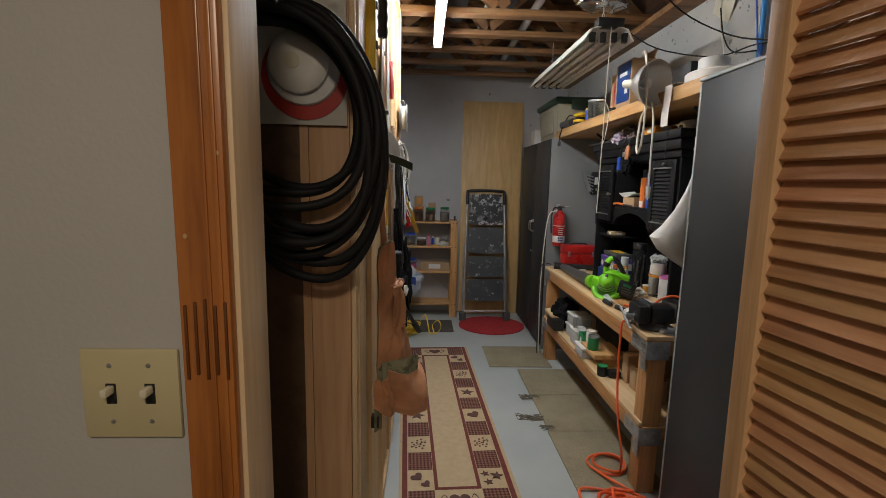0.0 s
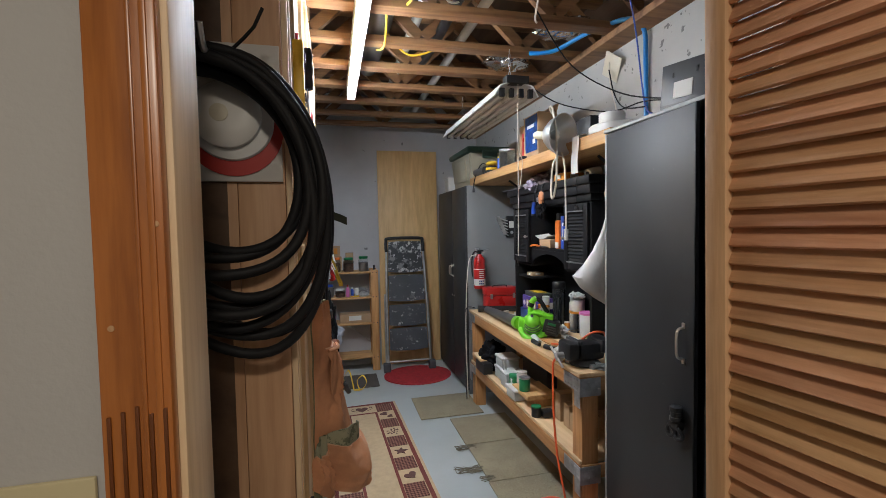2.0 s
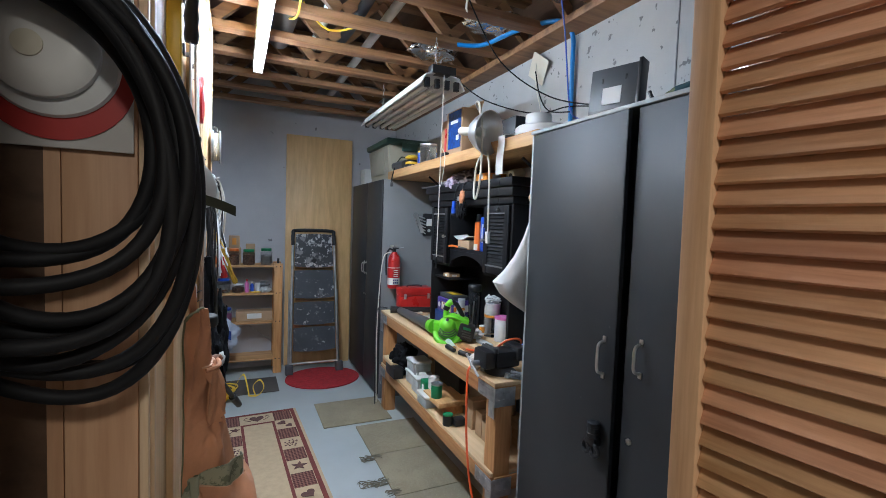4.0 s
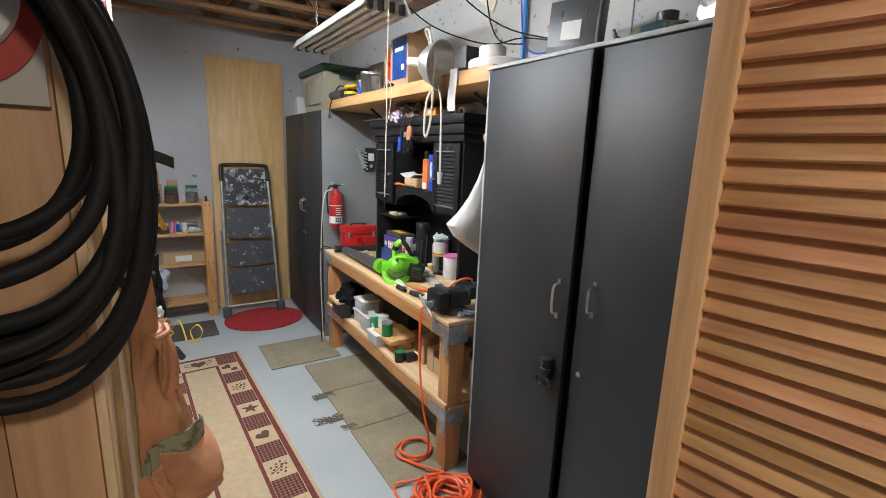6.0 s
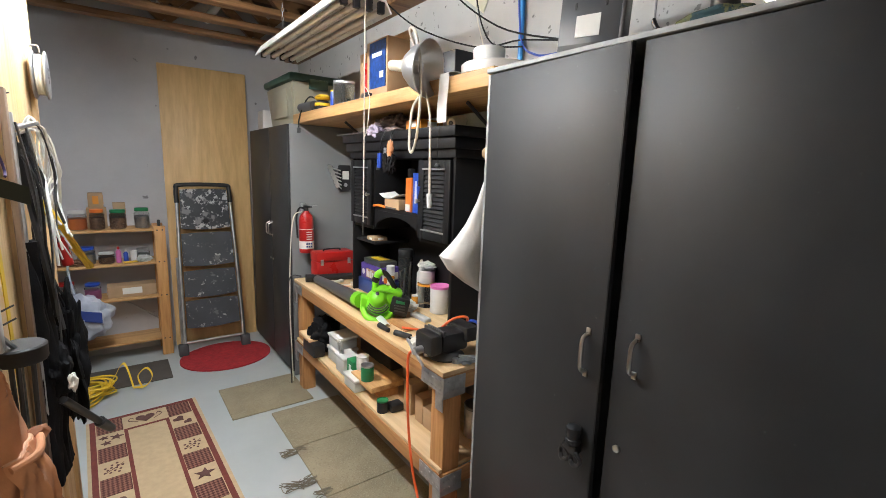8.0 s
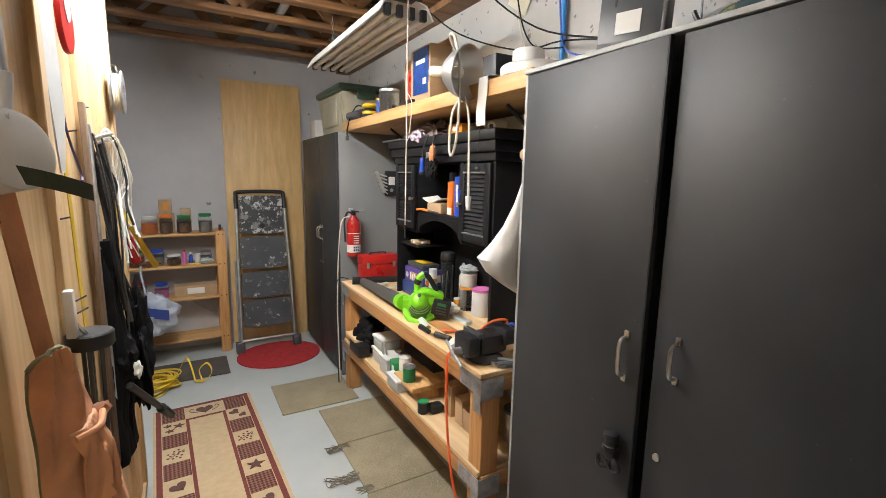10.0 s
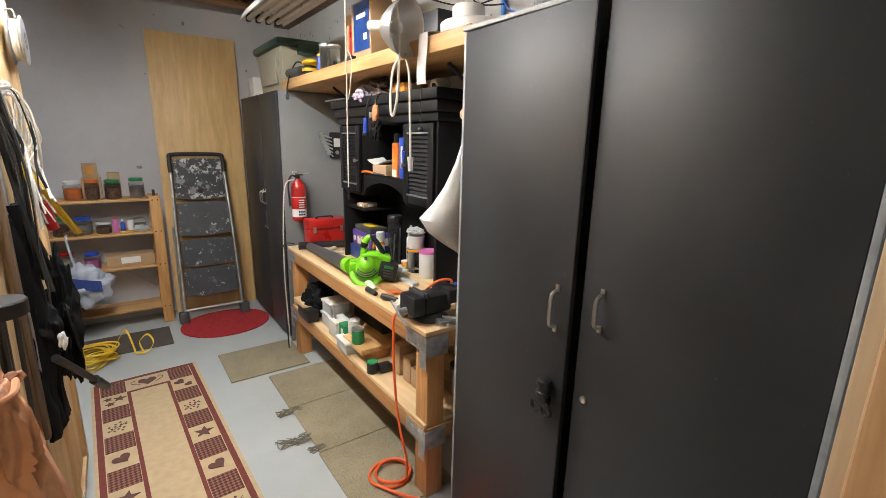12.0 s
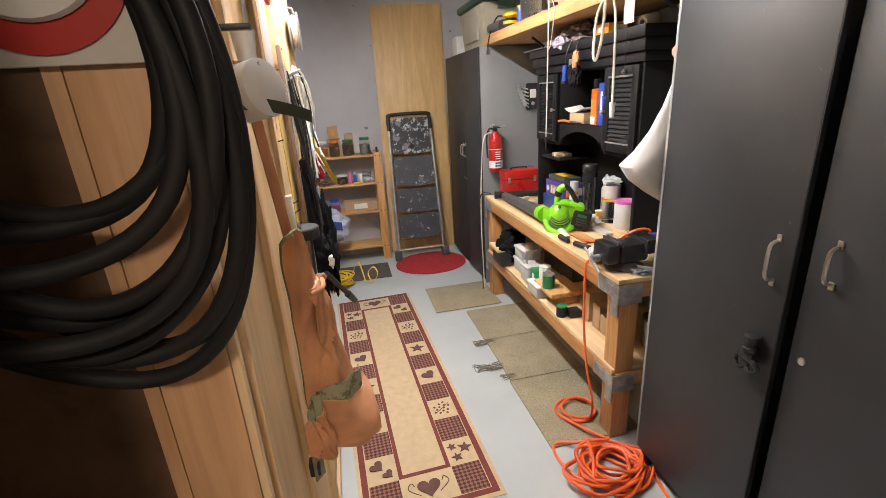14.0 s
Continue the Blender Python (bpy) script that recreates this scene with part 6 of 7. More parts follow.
part("print_patch", box(1.084, 1.0862, 2.63, 2.73, 2.105, 2.125, 0.0), PAPER, bb)
part("flap", grid_sheet(lambda u, v: Vector((1.218 + 0.02 * v, 2.58 + 0.22 * u, 2.19 + 0.06 * v)), 2, 2, 0.003), CARDBOARD, bb)
carton(1.22, 1.38, 2.2, 2.45, 1.896, 2.08, BLACK_PL, "black case at the back of the shelf", "case")
solo("small_black_plug", box(1.01, 1.04, 2.64, 2.71, 1.896, 1.92, 0.005), BLACK_PL, "small black plug on the shelf edge", "plug")

cl = thing("clamp_lamp", (0.98, 2.09, 1.95), "aluminium clamp lamp clipped to the shelf edge", "clamp lamp")
LM = at(0.93, 2.05, 1.93) @ look((0, 0, 0), (0.38, -0.91, -0.16)).to_quaternion().to_matrix().to_4x4() @ pose(0, 0, 0, 180) @ Matrix.Scale(0.9, 4)
part("reflector", lathe(bmesh.new(), [(0.022, -0.075), (0.03, -0.07), (0.06, -0.045), (0.092, -0.002), (0.113, 0.052), (0.118, 0.054), (0.115, 0.058), (0.109, 0.053), (0.088, 0.0), (0.056, -0.04), (0.028, -0.064), (0.0, -0.066)], LM, 36), CHROME, cl, "spun aluminium bowl")
part("socket", lathe(bmesh.new(), [(0.02, -0.15), (0.023, -0.14), (0.023, -0.075)], LM, 16), IVORY, cl)
part("bulb", lathe(bmesh.new(), [(0.012, -0.064), (0.014, -0.04), (0.028, -0.01), (0.024, 0.015), (0, 0.022)], LM, 16), WHITE_PL, cl)
part("clamp", box(0.975, 1.04, 2.135, 2.165, 1.897, 1.93, 0.004), STEEL, cl)
part("cord", sweep(bmesh.new(), smooth_path([LM @ Vector((0, 0, -0.15)), (1.0, 2.19, 2.02), (0.95, 2.15, 2.09), (0.93, 2.08, 2.07), (0.905, 2.0, 1.95), (0.915, 2.01, 1.80), (0.93, 2.05, 1.68), (0.94, 2.10, 1.615), (0.945, 2.13, 1.65), (0.95, 2.12, 1.78), (0.955, 2.08, 1.83)], 8), 0.0055, 8), WHITE_CORD, cl)
part("cord", sweep(bmesh.new(), smooth_path([(0.955, 2.03, 1.84), (0.945, 1.985, 1.75), (0.94, 1.97, 1.6), (0.938, 1.962, 1.45)], 8), 0.0045, 8), WHITE_CORD, cl)
part("plug", rod(bmesh.new(), (0.938, 1.962, 1.455), (0.938, 1.962, 1.40), 0.012, 0.009, 12), WHITE_PL, cl)
pt = solo("paper_strip", grid_sheet(lambda u, v: Vector((1.10 - 0.115 * min(v * 2.2, 1) - 0.004 * math.sin(v * 9), 1.93 + 0.06 * u, 1.902 + 0.012 * math.sin(min(v * 2.2, 1) * 2.8) - max(0, v - 0.4545) * 0.33)), 4, 20, 0.002), PAPER, "strip of white paper hanging over the shelf edge", "paper")
dsc = thing("disc_stack", (1.13, 1.85, 1.896), "white plastic disc and drum stacked on the shelf", "disc")
part("disc", lathe(bmesh.new(), [(0.12, 0), (0.13, 0.004), (0.13, 0.036), (0.124, 0.042), (0, 0.042)], at(1.14, 1.84, 1.896), 36), WHITE_PL, dsc)
part("drum", lathe(bmesh.new(), [(0.058, 0.0425), (0.06, 0.046), (0.06, 0.10), (0.055, 0.106), (0, 0.106)], at(1.13, 1.87, 1.896), 28), WHITE_PL, dsc)

# on the tall cabinet
TC = 1.878
pn = thing("control_panel", (1.15, 1.47, TC), "old grey control panel with a label, leaning on the cabinet", "control panel")
PM = at(1.17, 1.45, TC) @ pose(0, 0, 0, 0, 6, 18)


def pbox(*a):
    bm = box(*a)
    bmesh.ops.transform(bm, matrix=PM, verts=bm.verts)
    return bm


part("case", pbox(-0.02, 0.02, -0.09, 0.10, 0.003, 0.23, 0.004), ELECTRONIC, pn)
part("frame", pbox(-0.028, 0.028, -0.105, -0.0905, 0.003, 0.24, 0.003), BLACK_PL, pn)
part("label_patch", pbox(-0.0225, -0.0203, -0.03, 0.045, 0.085, 0.15, 0.0), PAPER, pn, "white label")
part("grille", pbox(-0.0225, -0.0203, -0.085, 0.095, 0.015, 0.065, 0.0), BLACK_PL, pn)
for y in (-0.045, 0.05):
    part("keyhole", pbox(-0.0225, -0.0203, y - 0.003, y + 0.003, 0.17, 0.19, 0.0), BLACK_GAP, pn)
solo("black_cloth", blob((1.08, 1.25, TC + 0.012), (0.05, 0.09, 0.012), 0.4, 9, 4, 5.5), NYLON, "folded black cloth on the cabinet top", "cloth")
cap_ = thing("patterned_cap", (1.08, 1.06, TC), "blue-green cloth cap lying on the cabinet top", "cap")
part("crown", blob((1.09, 1.05, TC + 0.024), (0.06, 0.09, 0.028), 0.15, 7, 4, 2.5), CAMO, cap_)
part("button", lathe(bmesh.new(), [(0.028, 0.0), (0.03, 0.006), (0.03, 0.03), (0, 0.032)], at(1.09, 1.03, TC + 0.043), 16), BLACK_PL, cap_)
part("strap", sweep(bmesh.new(), smooth_path([(1.05, 1.13, TC + 0.015), (1.04, 1.155, TC + 0.02), (1.04, 1.17, TC + 0.045)]), 0.006, 8), BLACK_PL, cap_)
carton(1.12, 1.28, 0.84, 0.965, TC + 0.001, TC + 0.10, FOIL, "foil-wrapped carton on the cabinet top")
carton(1.07, 1.2, 0.66, 0.80, TC + 0.001, TC + 0.10, DARK_GREY, "dark carton on the cabinet top")

# white bag and paper roll hung on the cabinet's far side
wb = thing("white_sack", (1.0, 1.78, 1.15), "white plastic sack hanging on the cabinet side", "sack")
bm = bmesh.new()
prof = [(1.52, 0.008, 0.0), (1.44, 0.02, -0.005), (1.36, 0.038, -0.01), (1.29, 0.062, -0.022), (1.24, 0.082, -0.035), (1.19, 0.068, -0.024), (1.15, 0.04, -0.01), (1.12, 0.012, 0.0)]
rings = []
for z, w, dx in prof:
    ring = []
    for k in range(20):
        a = k * math.tau / 20
        j = 1 + 0.14 * noise.noise(Vector((math.cos(a) * 2, math.sin(a) * 2, z * 9)))
        ring.append(bm.verts.new((1.0 + dx + 1.15 * w * math.cos(a) * j, 1.695 + w * 0.95 + w * 0.9 * math.sin(a) * j, z)))
    rings.append(ring)
for u, w in zip(rings, rings[1:]):
    for k in range(20):
        bm.faces.new((u[k], u[(k + 1) % 20], w[(k + 1) % 20], w[k]))
bm.faces.new(rings[0]), bm.faces.new(rings[-1])
bmesh.ops.subdivide_edges(bm, edges=bm.edges[:], cuts=1, use_grid_fill=True, smooth=0.6)
part("sack", bm, WHITE_BAG, wb)
part("hook", sweep(bmesh.new(), smooth_path([(1.0, 1.692, 1.56), (1.0, 1.71, 1.55), (1.0, 1.708, 1.51)]), 0.003, 6), STEEL, wb)
rl = thing("paper_roll", (1.02, 1.73, 1.6), "roll of brown paper tape hung on the cabinet side", "tape roll")
part("roll", lathe(bmesh.new(), [(0.010, 0.002), (0.02, 0.002), (0.022, 0.008), (0.022, 0.04), (0.02, 0.045), (0.010, 0.045)], at(1.02, 1.692, 1.61) @ pose(0, 0, 0, -90), 20), CARDBOARD, rl)

# ---- west wall: things hung on the studs ----
coil = thing("cable_coil", (-0.38, 0.85, 1.5), "thick coil of black cable hung on the end stud", "cable coil")
random.seed(21)
for i, (right_edge, low_z, hw) in enumerate(((-0.172, 1.246, 0.18), (-0.187, 1.30, 0.175), (-0.181, 1.335, 0.20), (-0.205, 1.375, 0.195), (-0.213, 1.42, 0.19), (-0.176, 1.27, 0.21), (-0.19, 1.355, 0.175), (-0.197, 1.30, 0.22), (-0.178, 1.29, 0.19), (-0.222, 1.40, 0.20))):
    top_z = 1.79 - 0.009 * (i % 5)
    hh, cz = (top_z - low_z) / 2, (top_z + low_z) / 2
    ph, yo = random.uniform(0, 6), 0.826 - 0.018 * (i % 4)
    tilt = random.uniform(-0.68, -0.12)
    pts = []
    for k in range(64):
        a = k * math.tau / 64
        low_ = 0.5 - 0.5 * math.sin(a)
        x = right_edge - 0.010 - hw + hw * math.cos(a)
        pts.append((x, yo - 0.024 * low_ * (1 + 0.5 * math.sin(a * 2 + ph)), cz + hh * math.sin(a) + low_ * (tilt * (x + 0.325) + 0.009 * math.sin(3 * a + ph))))
    part("turn", sweep(bmesh.new(), pts, 0.0094, 12, True), RUBBER, coil)
part("tie", sweep(bmesh.new(), [(-0.335, 0.80, 1.785), (-0.315, 0.79, 1.80), (-0.295, 0.775, 1.815), (-0.28, 0.77, 1.845)], 0.003, 6), RUBBER, coil)
part("hook", sweep(bmesh.new(), smooth_path([(-0.37, 0.899, 1.80), (-0.37, 0.84, 1.772), (-0.37, 0.76, 1.768), (-0.37, 0.735, 1.80)]), 0.006, 8), STEEL, coil)

det = thing("smoke_detector", (-0.36, 0.885, 1.68), "boxed smoke detector on a red and white card", "smoke detector")
part("card", box(-0.452, -0.268, 0.889, 0.893, 1.568, 1.83, 0.002), CARD_GREY, det, "white retail card")
part("red_ring", lathe(bmesh.new(), [(0.088, 0), (0.09, 0.001), (0.09, 0.003), (0.05, 0.004)], at(-0.354, 0.8888, 1.668) @ pose(0, 0, 0, 90), 40), CARD_RED, det)
part("blister_rim", lathe(bmesh.new(), [(0.075, 0.0), (0.076, 0.002), (0.073, 0.007), (0.05, 0.008)], at(-0.356, 0.8846, 1.682) @ pose(0, 0, 0, 90), 40), DULL_ALU, det, "grey plastic rim")
part("body", lathe(bmesh.new(), [(0.060, 0.0), (0.062, 0.003), (0.061, 0.012), (0.052, 0.020), (0.03, 0.0235), (0.022, 0.0225), (0, 0.0225)], at(-0.362, 0.8765, 1.690) @ pose(0, 0, 0, 90), 40), WHITE_PL, det)
part("test_button", lathe(bmesh.new(), [(0.016, 0.0), (0.016, 0.003), (0.0, 0.004)], at(-0.372, 0.8545, 1.69) @ pose(0, 0, 0, 90), 20), IVORY, det)
for k in range(3):
    part("vent_slot", box(-0.337 + k * 0.006, -0.334 + k * 0.006, 0.8555, 0.862, 1.682, 1.70, 0.0), BLACK_GAP, det)
part("text_bars", bx(bx(bmesh.new(), -0.37, -0.31, 0.8875, 0.889, 1.60, 1.606), -0.37, -0.33, 0.8875, 0.889, 1.612, 1.618), CARD_RED, det)

lev = thing("spirit_level", (-0.25, 1.165, 1.83), "yellow spirit level hung on a stud", "level")
part("body", box(-0.262, -0.236, 1.15, 1.18, 1.75, 1.95, 0.003), YELLOW_PL, lev)
for z in (1.80, 1.90):
    part("vial", box(-0.235, -0.231, 1.157, 1.173, z, z + 0.02, 0.001), BLACK_PL, lev)
part("hanger", box(-0.345, -0.2625, 1.162, 1.168, 1.93, 1.945, 0.001), STEEL, lev)
red = thing("red_square", (-0.25, 1.225, 1.75), "red metal rule hung on a stud", "rule")
part("blade", box(-0.258, -0.25, 1.21, 1.245, 1.72, 1.99, 0.002), RED_PAINT, red)
part("hanger", box(-0.352, -0.2585, 1.224, 1.23, 1.95, 1.96, 0.001), STEEL, red)
sawh = thing("hand_saw", (-0.24, 1.34, 1.7), "hand saw with a black ribbed grip", "saw")
bm = bmesh.new()
lathe(bm, [(0.0, 0.0), (0.014, 0.004), (0.017, 0.02), (0.014, 0.04), (0.017, 0.06), (0.014, 0.08), (0.016, 0.10), (0.012, 0.12), (0, 0.122)], at(-0.235, 1.345, 1.88), 14)
part("grip", bm, BLACK_PL, sawh)
part("blade", box(-0.238, -0.235, 1.335, 1.365, 1.62, 1.882, 0.0005), STEEL, sawh)
part("hanger", box(-0.265, -0.239, 1.342, 1.348, 1.85, 1.86, 0.001), STEEL, sawh)

sb = thing("plaster_float", (-0.25, 1.75, 1.5), "tapered steel float hanging on the studs", "float")
bm = bmesh.new()
f = bm.faces.new([bm.verts.new(p) for p in ((-0.250, 1.60, 1.98), (-0.250, 1.76, 1.98), (-0.250, 1.80, 1.66), (-0.250, 1.74, 1.52), (-0.250, 1.70, 1.52))])
bm.normal_update()
bmesh.ops.solidify(bm, geom=[f], thickness=0.003)
part("blade", bm, DULL_ALU, sb)
part("tape_strip", box(-0.2455, -0.243, 1.60, 1.64, 1.46, 1.97, 0.0), JAMB_WOOD, sb)
part("hanger", box(-0.264, -0.2505, 1.72, 1.728, 1.93, 1.945, 0.001), STEEL, sb)
rd = thing("red_disc", (-0.25, 1.94, 1.88), "flat red disc hung on the wall", "disc")
part("disc", lathe(bmesh.new(), [(0.078, 0), (0.08, 0.004), (0.078, 0.012), (0.0, 0.013)], at(-0.258, 1.94, 1.885) @ pose(0, 0, 0, 0, 90), 32), RED_PAINT, rd)
part("label_patch", lathe(bmesh.new(), [(0.03, 0), (0.03, 0.001), (0, 0.0015)], at(-0.2445, 1.94, 1.91) @ pose(0, 0, 0, 0, 90), 20), PAPER, rd)
part("nail", rod(bmesh.new(), (-0.353, 1.94, 1.95), (-0.24, 1.94, 1.955), 0.003, seg=6), STEEL, rd)

reel = thing("tape_drum", (-0.2, 1.22, 1.54), "white and silver drum with a dark green strap", "drum")
part("drum", lathe(bmesh.new(), [(0.044, -0.03), (0.05, -0.028), (0.05, 0.03), (0.044, 0.032), (0.0, 0.032)], at(-0.23, 1.25, 1.545) @ pose(0, 0, 0, 0, 80, -35), 28), DULL_ALU, reel)
part("strap", grid_sheet(lambda u, v: Vector((-0.262 + 0.125 * u, 1.20 + 0.05 * u, 1.515 + 0.022 * v - 0.03 * u * u)), 10, 2, 0.004), STRAP_DARK, reel, "dark green strap")
part("hanger", rod(bmesh.new(), (-0.264, 1.24, 1.585), (-0.21, 1.235, 1.59), 0.004, seg=6), STEEL, reel)
hk = solo("paper_cup", lathe(bmesh.new(), [(0.022, 0), (0.03, 0.07), (0.028, 0.071), (0.02, 0.003), (0, 0.002)], at(-0.24, 1.31, 1.60) @ Matrix.Scale(0.75, 4), 18), DULL_ALU, "grey paper cup hung on a nail", "cup")
blk = solo("black_shelf_hook", bx(bx(bmesh.new(), -0.264, -0.20, 1.13, 1.15, 1.63, 1.638, 0.001), -0.264, -0.256, 1.13, 1.15, 1.60, 1.64, 0.001), BLACK_PL, "black shelf hook on the stud", "hook")

# canvas tool apron, folded over its nail with the pockets hanging out
ap = thing("tool_apron", (-0.2, 1.35, 0.67), "tan canvas tool apron with green pocket linings hung by straps", "tool apron")
OUT = Vector((0.76, -0.64, 0))
AP_RIGHT = smooth_path([(-0.212, 1.362, 1.235), (-0.196, 1.43, 1.11), (-0.173, 1.446, 0.975), (-0.142, 1.430, 0.85), (-0.112, 1.42, 0.70)], 10)


def creases(u, v, seed):
    """Sharp folds running down and across a hanging hide."""
    a = 1 - abs(noise.noise(Vector((u * 3.4 + v * 1.6, v * 2.4 - u, seed)))) * 2.2
    b = 1 - abs(noise.noise(Vector((u * 2.0 - v * 2.2, v * 7.0 + u * 3.0, seed + 5)))) * 2.4
    return 0.012 * max(a, 0.0) ** 2 + 0.004 * max(b, 0.0) ** 2


def apron_panel(u, v):
    # u across, v downwards
    q = v * (len(AP_RIGHT) - 1)
    k = min(int(q), len(AP_RIGHT) - 2)
    r = AP_RIGHT[k].lerp(AP_RIGHT[k + 1], q - k)
    l = Vector((-0.243 - 0.004 * v, 1.30 + 0.012 * v, 1.238 - 0.535 * v))
    swell = 0.03 * math.sin(math.pi * u) * (0.6 + 0.7 * v) + 0.006 * noise.noise(Vector((u * 4, v * 6, 2.0))) + creases(u, v, 3.1) * (0.25 + math.sin(math.pi * u))
    return l.lerp(r, u) + OUT * swell + Vector((0, 0, 0.028 * math.sin(math.pi * u) * (1 - v) ** 5))


part("body", grid_sheet(apron_panel, 44, 80, 0.004), CANVAS, ap)
part("top_trim", sweep(bmesh.new(), [apron_panel(k / 14, 0.0) for k in range(15)], 0.0045, 8), TRIM_GREEN, ap, "green bound edge")
part("side_trim", sweep(bmesh.new(), [apron_panel(0.0, k / 24) for k in range(25)], 0.003, 8), TRIM_GREEN, ap, "green bound edge")


def flap(u, v):
    lift = 0.006 + 0.014 * math.sin(math.pi * min(v * 1.05, 1)) * math.sin(math.pi * (0.15 + 0.8 * u)) + 0.3 * creases(u, v * 0.4, 8.4)
    return apron_panel(0.30 + 0.69 * u, 0.24 + 0.275 * v - 0.02 * v * (1 - u)) + OUT * lift


part("upper_pocket", grid_sheet(flap, 36, 36, 0.004), CANVAS, ap)
part("pocket_hem", sweep(bmesh.new(), [flap(k / 10, 0.0) for k in range(11)], 0.0032, 8), HEM, ap, "pale pocket hem")


def lower_pocket(a, b, z_top, z_low, bulge, seed):
    """An open sagging pocket between two upper corners, bulging away from the apron."""
    a, b = Vector(a), Vector(b)

    def place(u, v):
        d = a.lerp(b, u)
        sag = bulge * math.sin(math.pi * u) ** 0.7 * (0.45 + 0.75 * math.sin(math.pi * (0.12 + 0.80 * v)))
        crush = 0.010 * noise.noise(Vector((u * 3.2 + seed, v * 3.4, seed))) + 0.9 * creases(u * 0.8, v * 0.5, seed)
        low = z_low + 0.035 * (1 - u) * abs(1 - u) - 0.012 * math.sin(math.pi * u)
        z = z_top + (low - z_top) * v - 0.026 * math.sin(math.pi * u) * (1 - v)
        return Vector((d.x, d.y, z + d.z)) + OUT * (0.008 + sag + crush) + Vector((0.03 * v * u, 0, 0))
    return place


for a, b, z_top, z_low, bulge, sd in (((-0.236, 1.315, 0), (-0.128, 1.432, -0.012), 0.842, 0.675, 0.066, 1.0), ((-0.258, 1.255, 0), (-0.234, 1.318, 0.01), 0.835, 0.70, 0.03, 4.0)):
    fn = lower_pocket(a, b, z_top, z_low, bulge, sd)
    pk = part("pocket", grid_sheet(fn, 40, 30, 0.004), CANVAS, ap, "sagging canvas pocket")
    part("hem", sweep(bmesh.new(), [fn(k / 16, 0.0) for k in range(17)], 0.0035, 8), HEM, pk, "pale pocket hem")
    part("lining", grid_sheet(lambda u, v, fn=fn: fn(u, 0).lerp(Vector((0, 0, 0.062 * math.sin(math.pi * (0.04 + 0.92 * u)) ** 0.6)) + fn(u, 0) - OUT * (0.02 * bulge * math.sin(math.pi * u)), v), 14, 6, 0.002), CAMO_GREEN, pk, "mottled green lining")
for dy in (0.0, 0.03):
    part("strap", grid_sheet(lambda u, v, dy=dy: Vector((-0.262 + 0.03 * v + 0.012 * u, 1.285 + dy + 0.014 * u + 0.035 * v, 1.60 - 0.37 * v + 0.01 * math.sin(v * 5))), 2, 12, 0.004), CANVAS, ap, "brown canvas strap")
part("tie", sweep(bmesh.new(), smooth_path([flap(0.0, 0.03) + OUT * 0.01, flap(0.4, 0.03) + OUT * 0.02, flap(0.75, 0.02) + OUT * 0.016, flap(1.0, 0.02) + OUT * 0.014], 6), 0.0055, 8), CANVAS, ap, "knotted tie over the pocket")
part("tie_knot", blob(tuple(flap(1.0, 0.02) + OUT * 0.012), (0.016, 0.016, 0.011), 0.3, 6, 3, 1.2), LEATHER, ap)
part("nail", rod(bmesh.new(), (-0.266, 1.31, 1.595), (-0.235, 1.31, 1.605), 0.004, seg=6), STEEL, ap)
part("buckle", box(-0.262, -0.235, 1.255, 1.285, 0.66, 0.70, 0.004), BLACK_PL, ap)
part("web_strap", grid_sheet(lambda u, v: Vector((-0.25 + 0.02 * u, 1.25 + 0.028 * u, 0.78 - 0.13 * v)), 2, 8, 0.003), TRIM_GREEN, ap)

# puck lamp and bracket
pk = thing("puck_tripod", (-0.21, 1.5, 1.2), "small black puck with thin legs hung on a bracket", "puck light")
part("puck", lathe(bmesh.new(), [(0.036, -0.014), (0.038, -0.01), (0.038, 0.012), (0.035, 0.015), (0, 0.015)], at(-0.232, 1.715, 1.15) @ Matrix.Scale(1.2, 4), 28), BLACK_PL, pk)
for k, (dx, dy) in enumerate(((0.0, 0.0), (0.018, 0.02), (-0.018, 0.02), (0.0, -0.02))):
    part("leg", rod(bmesh.new(), (-0.235 + dx, 1.73 + dy, 1.135), (-0.24 + dx * 0.8, 1.735 + dy, 0.80), 0.005, seg=6), DARK_GREY, pk)
part("bracket", box(-0.264, -0.245, 1.66, 1.685, 1.17, 1.275, 0.004), DULL_ALU, pk, "pale grey bracket")
part("arm", rod(bmesh.new(), (-0.25, 1.68, 1.20), (-0.235, 1.70, 1.165), 0.005, seg=6), STEEL, pk)
for y, z in ((1.735, 1.23), (1.742, 1.20)):
    solo("bent_nail", rod(bmesh.new(), (-0.264, y, z), (-0.235, y + 0.01, z + 0.014), 0.002, seg=6), DARK_GREY, "bent nail in the stud", "nail", "nails in the studs")
for y, z in ((1.93, 1.62), (1.735, 1.42), (2.14, 1.7), (1.735, 1.15)):
    solo("nail", rod(bmesh.new(), (-0.266, y, z), (-0.248, y, z + 0.004), 0.002, seg=6), DARK_GREY, "nail driven into a stud", "nail", "nails in the studs")
hx = solo("hacksaw_frame", sweep(bmesh.new(), smooth_path([(-0.255, 1.83, 1.72), (-0.255, 1.84, 1.62), (-0.245, 1.90, 1.52), (-0.24, 1.87, 1.50)]), 0.0028, 8), PURPLE_DARK, "purple bent hook hanging on the wall", "hook")
ys = solo("yellow_tape", grid_sheet(lambda u, v: Vector((-0.262 + 0.002 * u, 1.80 + 0.02 * u + 0.05 * v, 1.62 - 0.62 * v)), 2, 10, 0.002), YELLOW, "yellow measuring strip hanging on the wall", "strip")

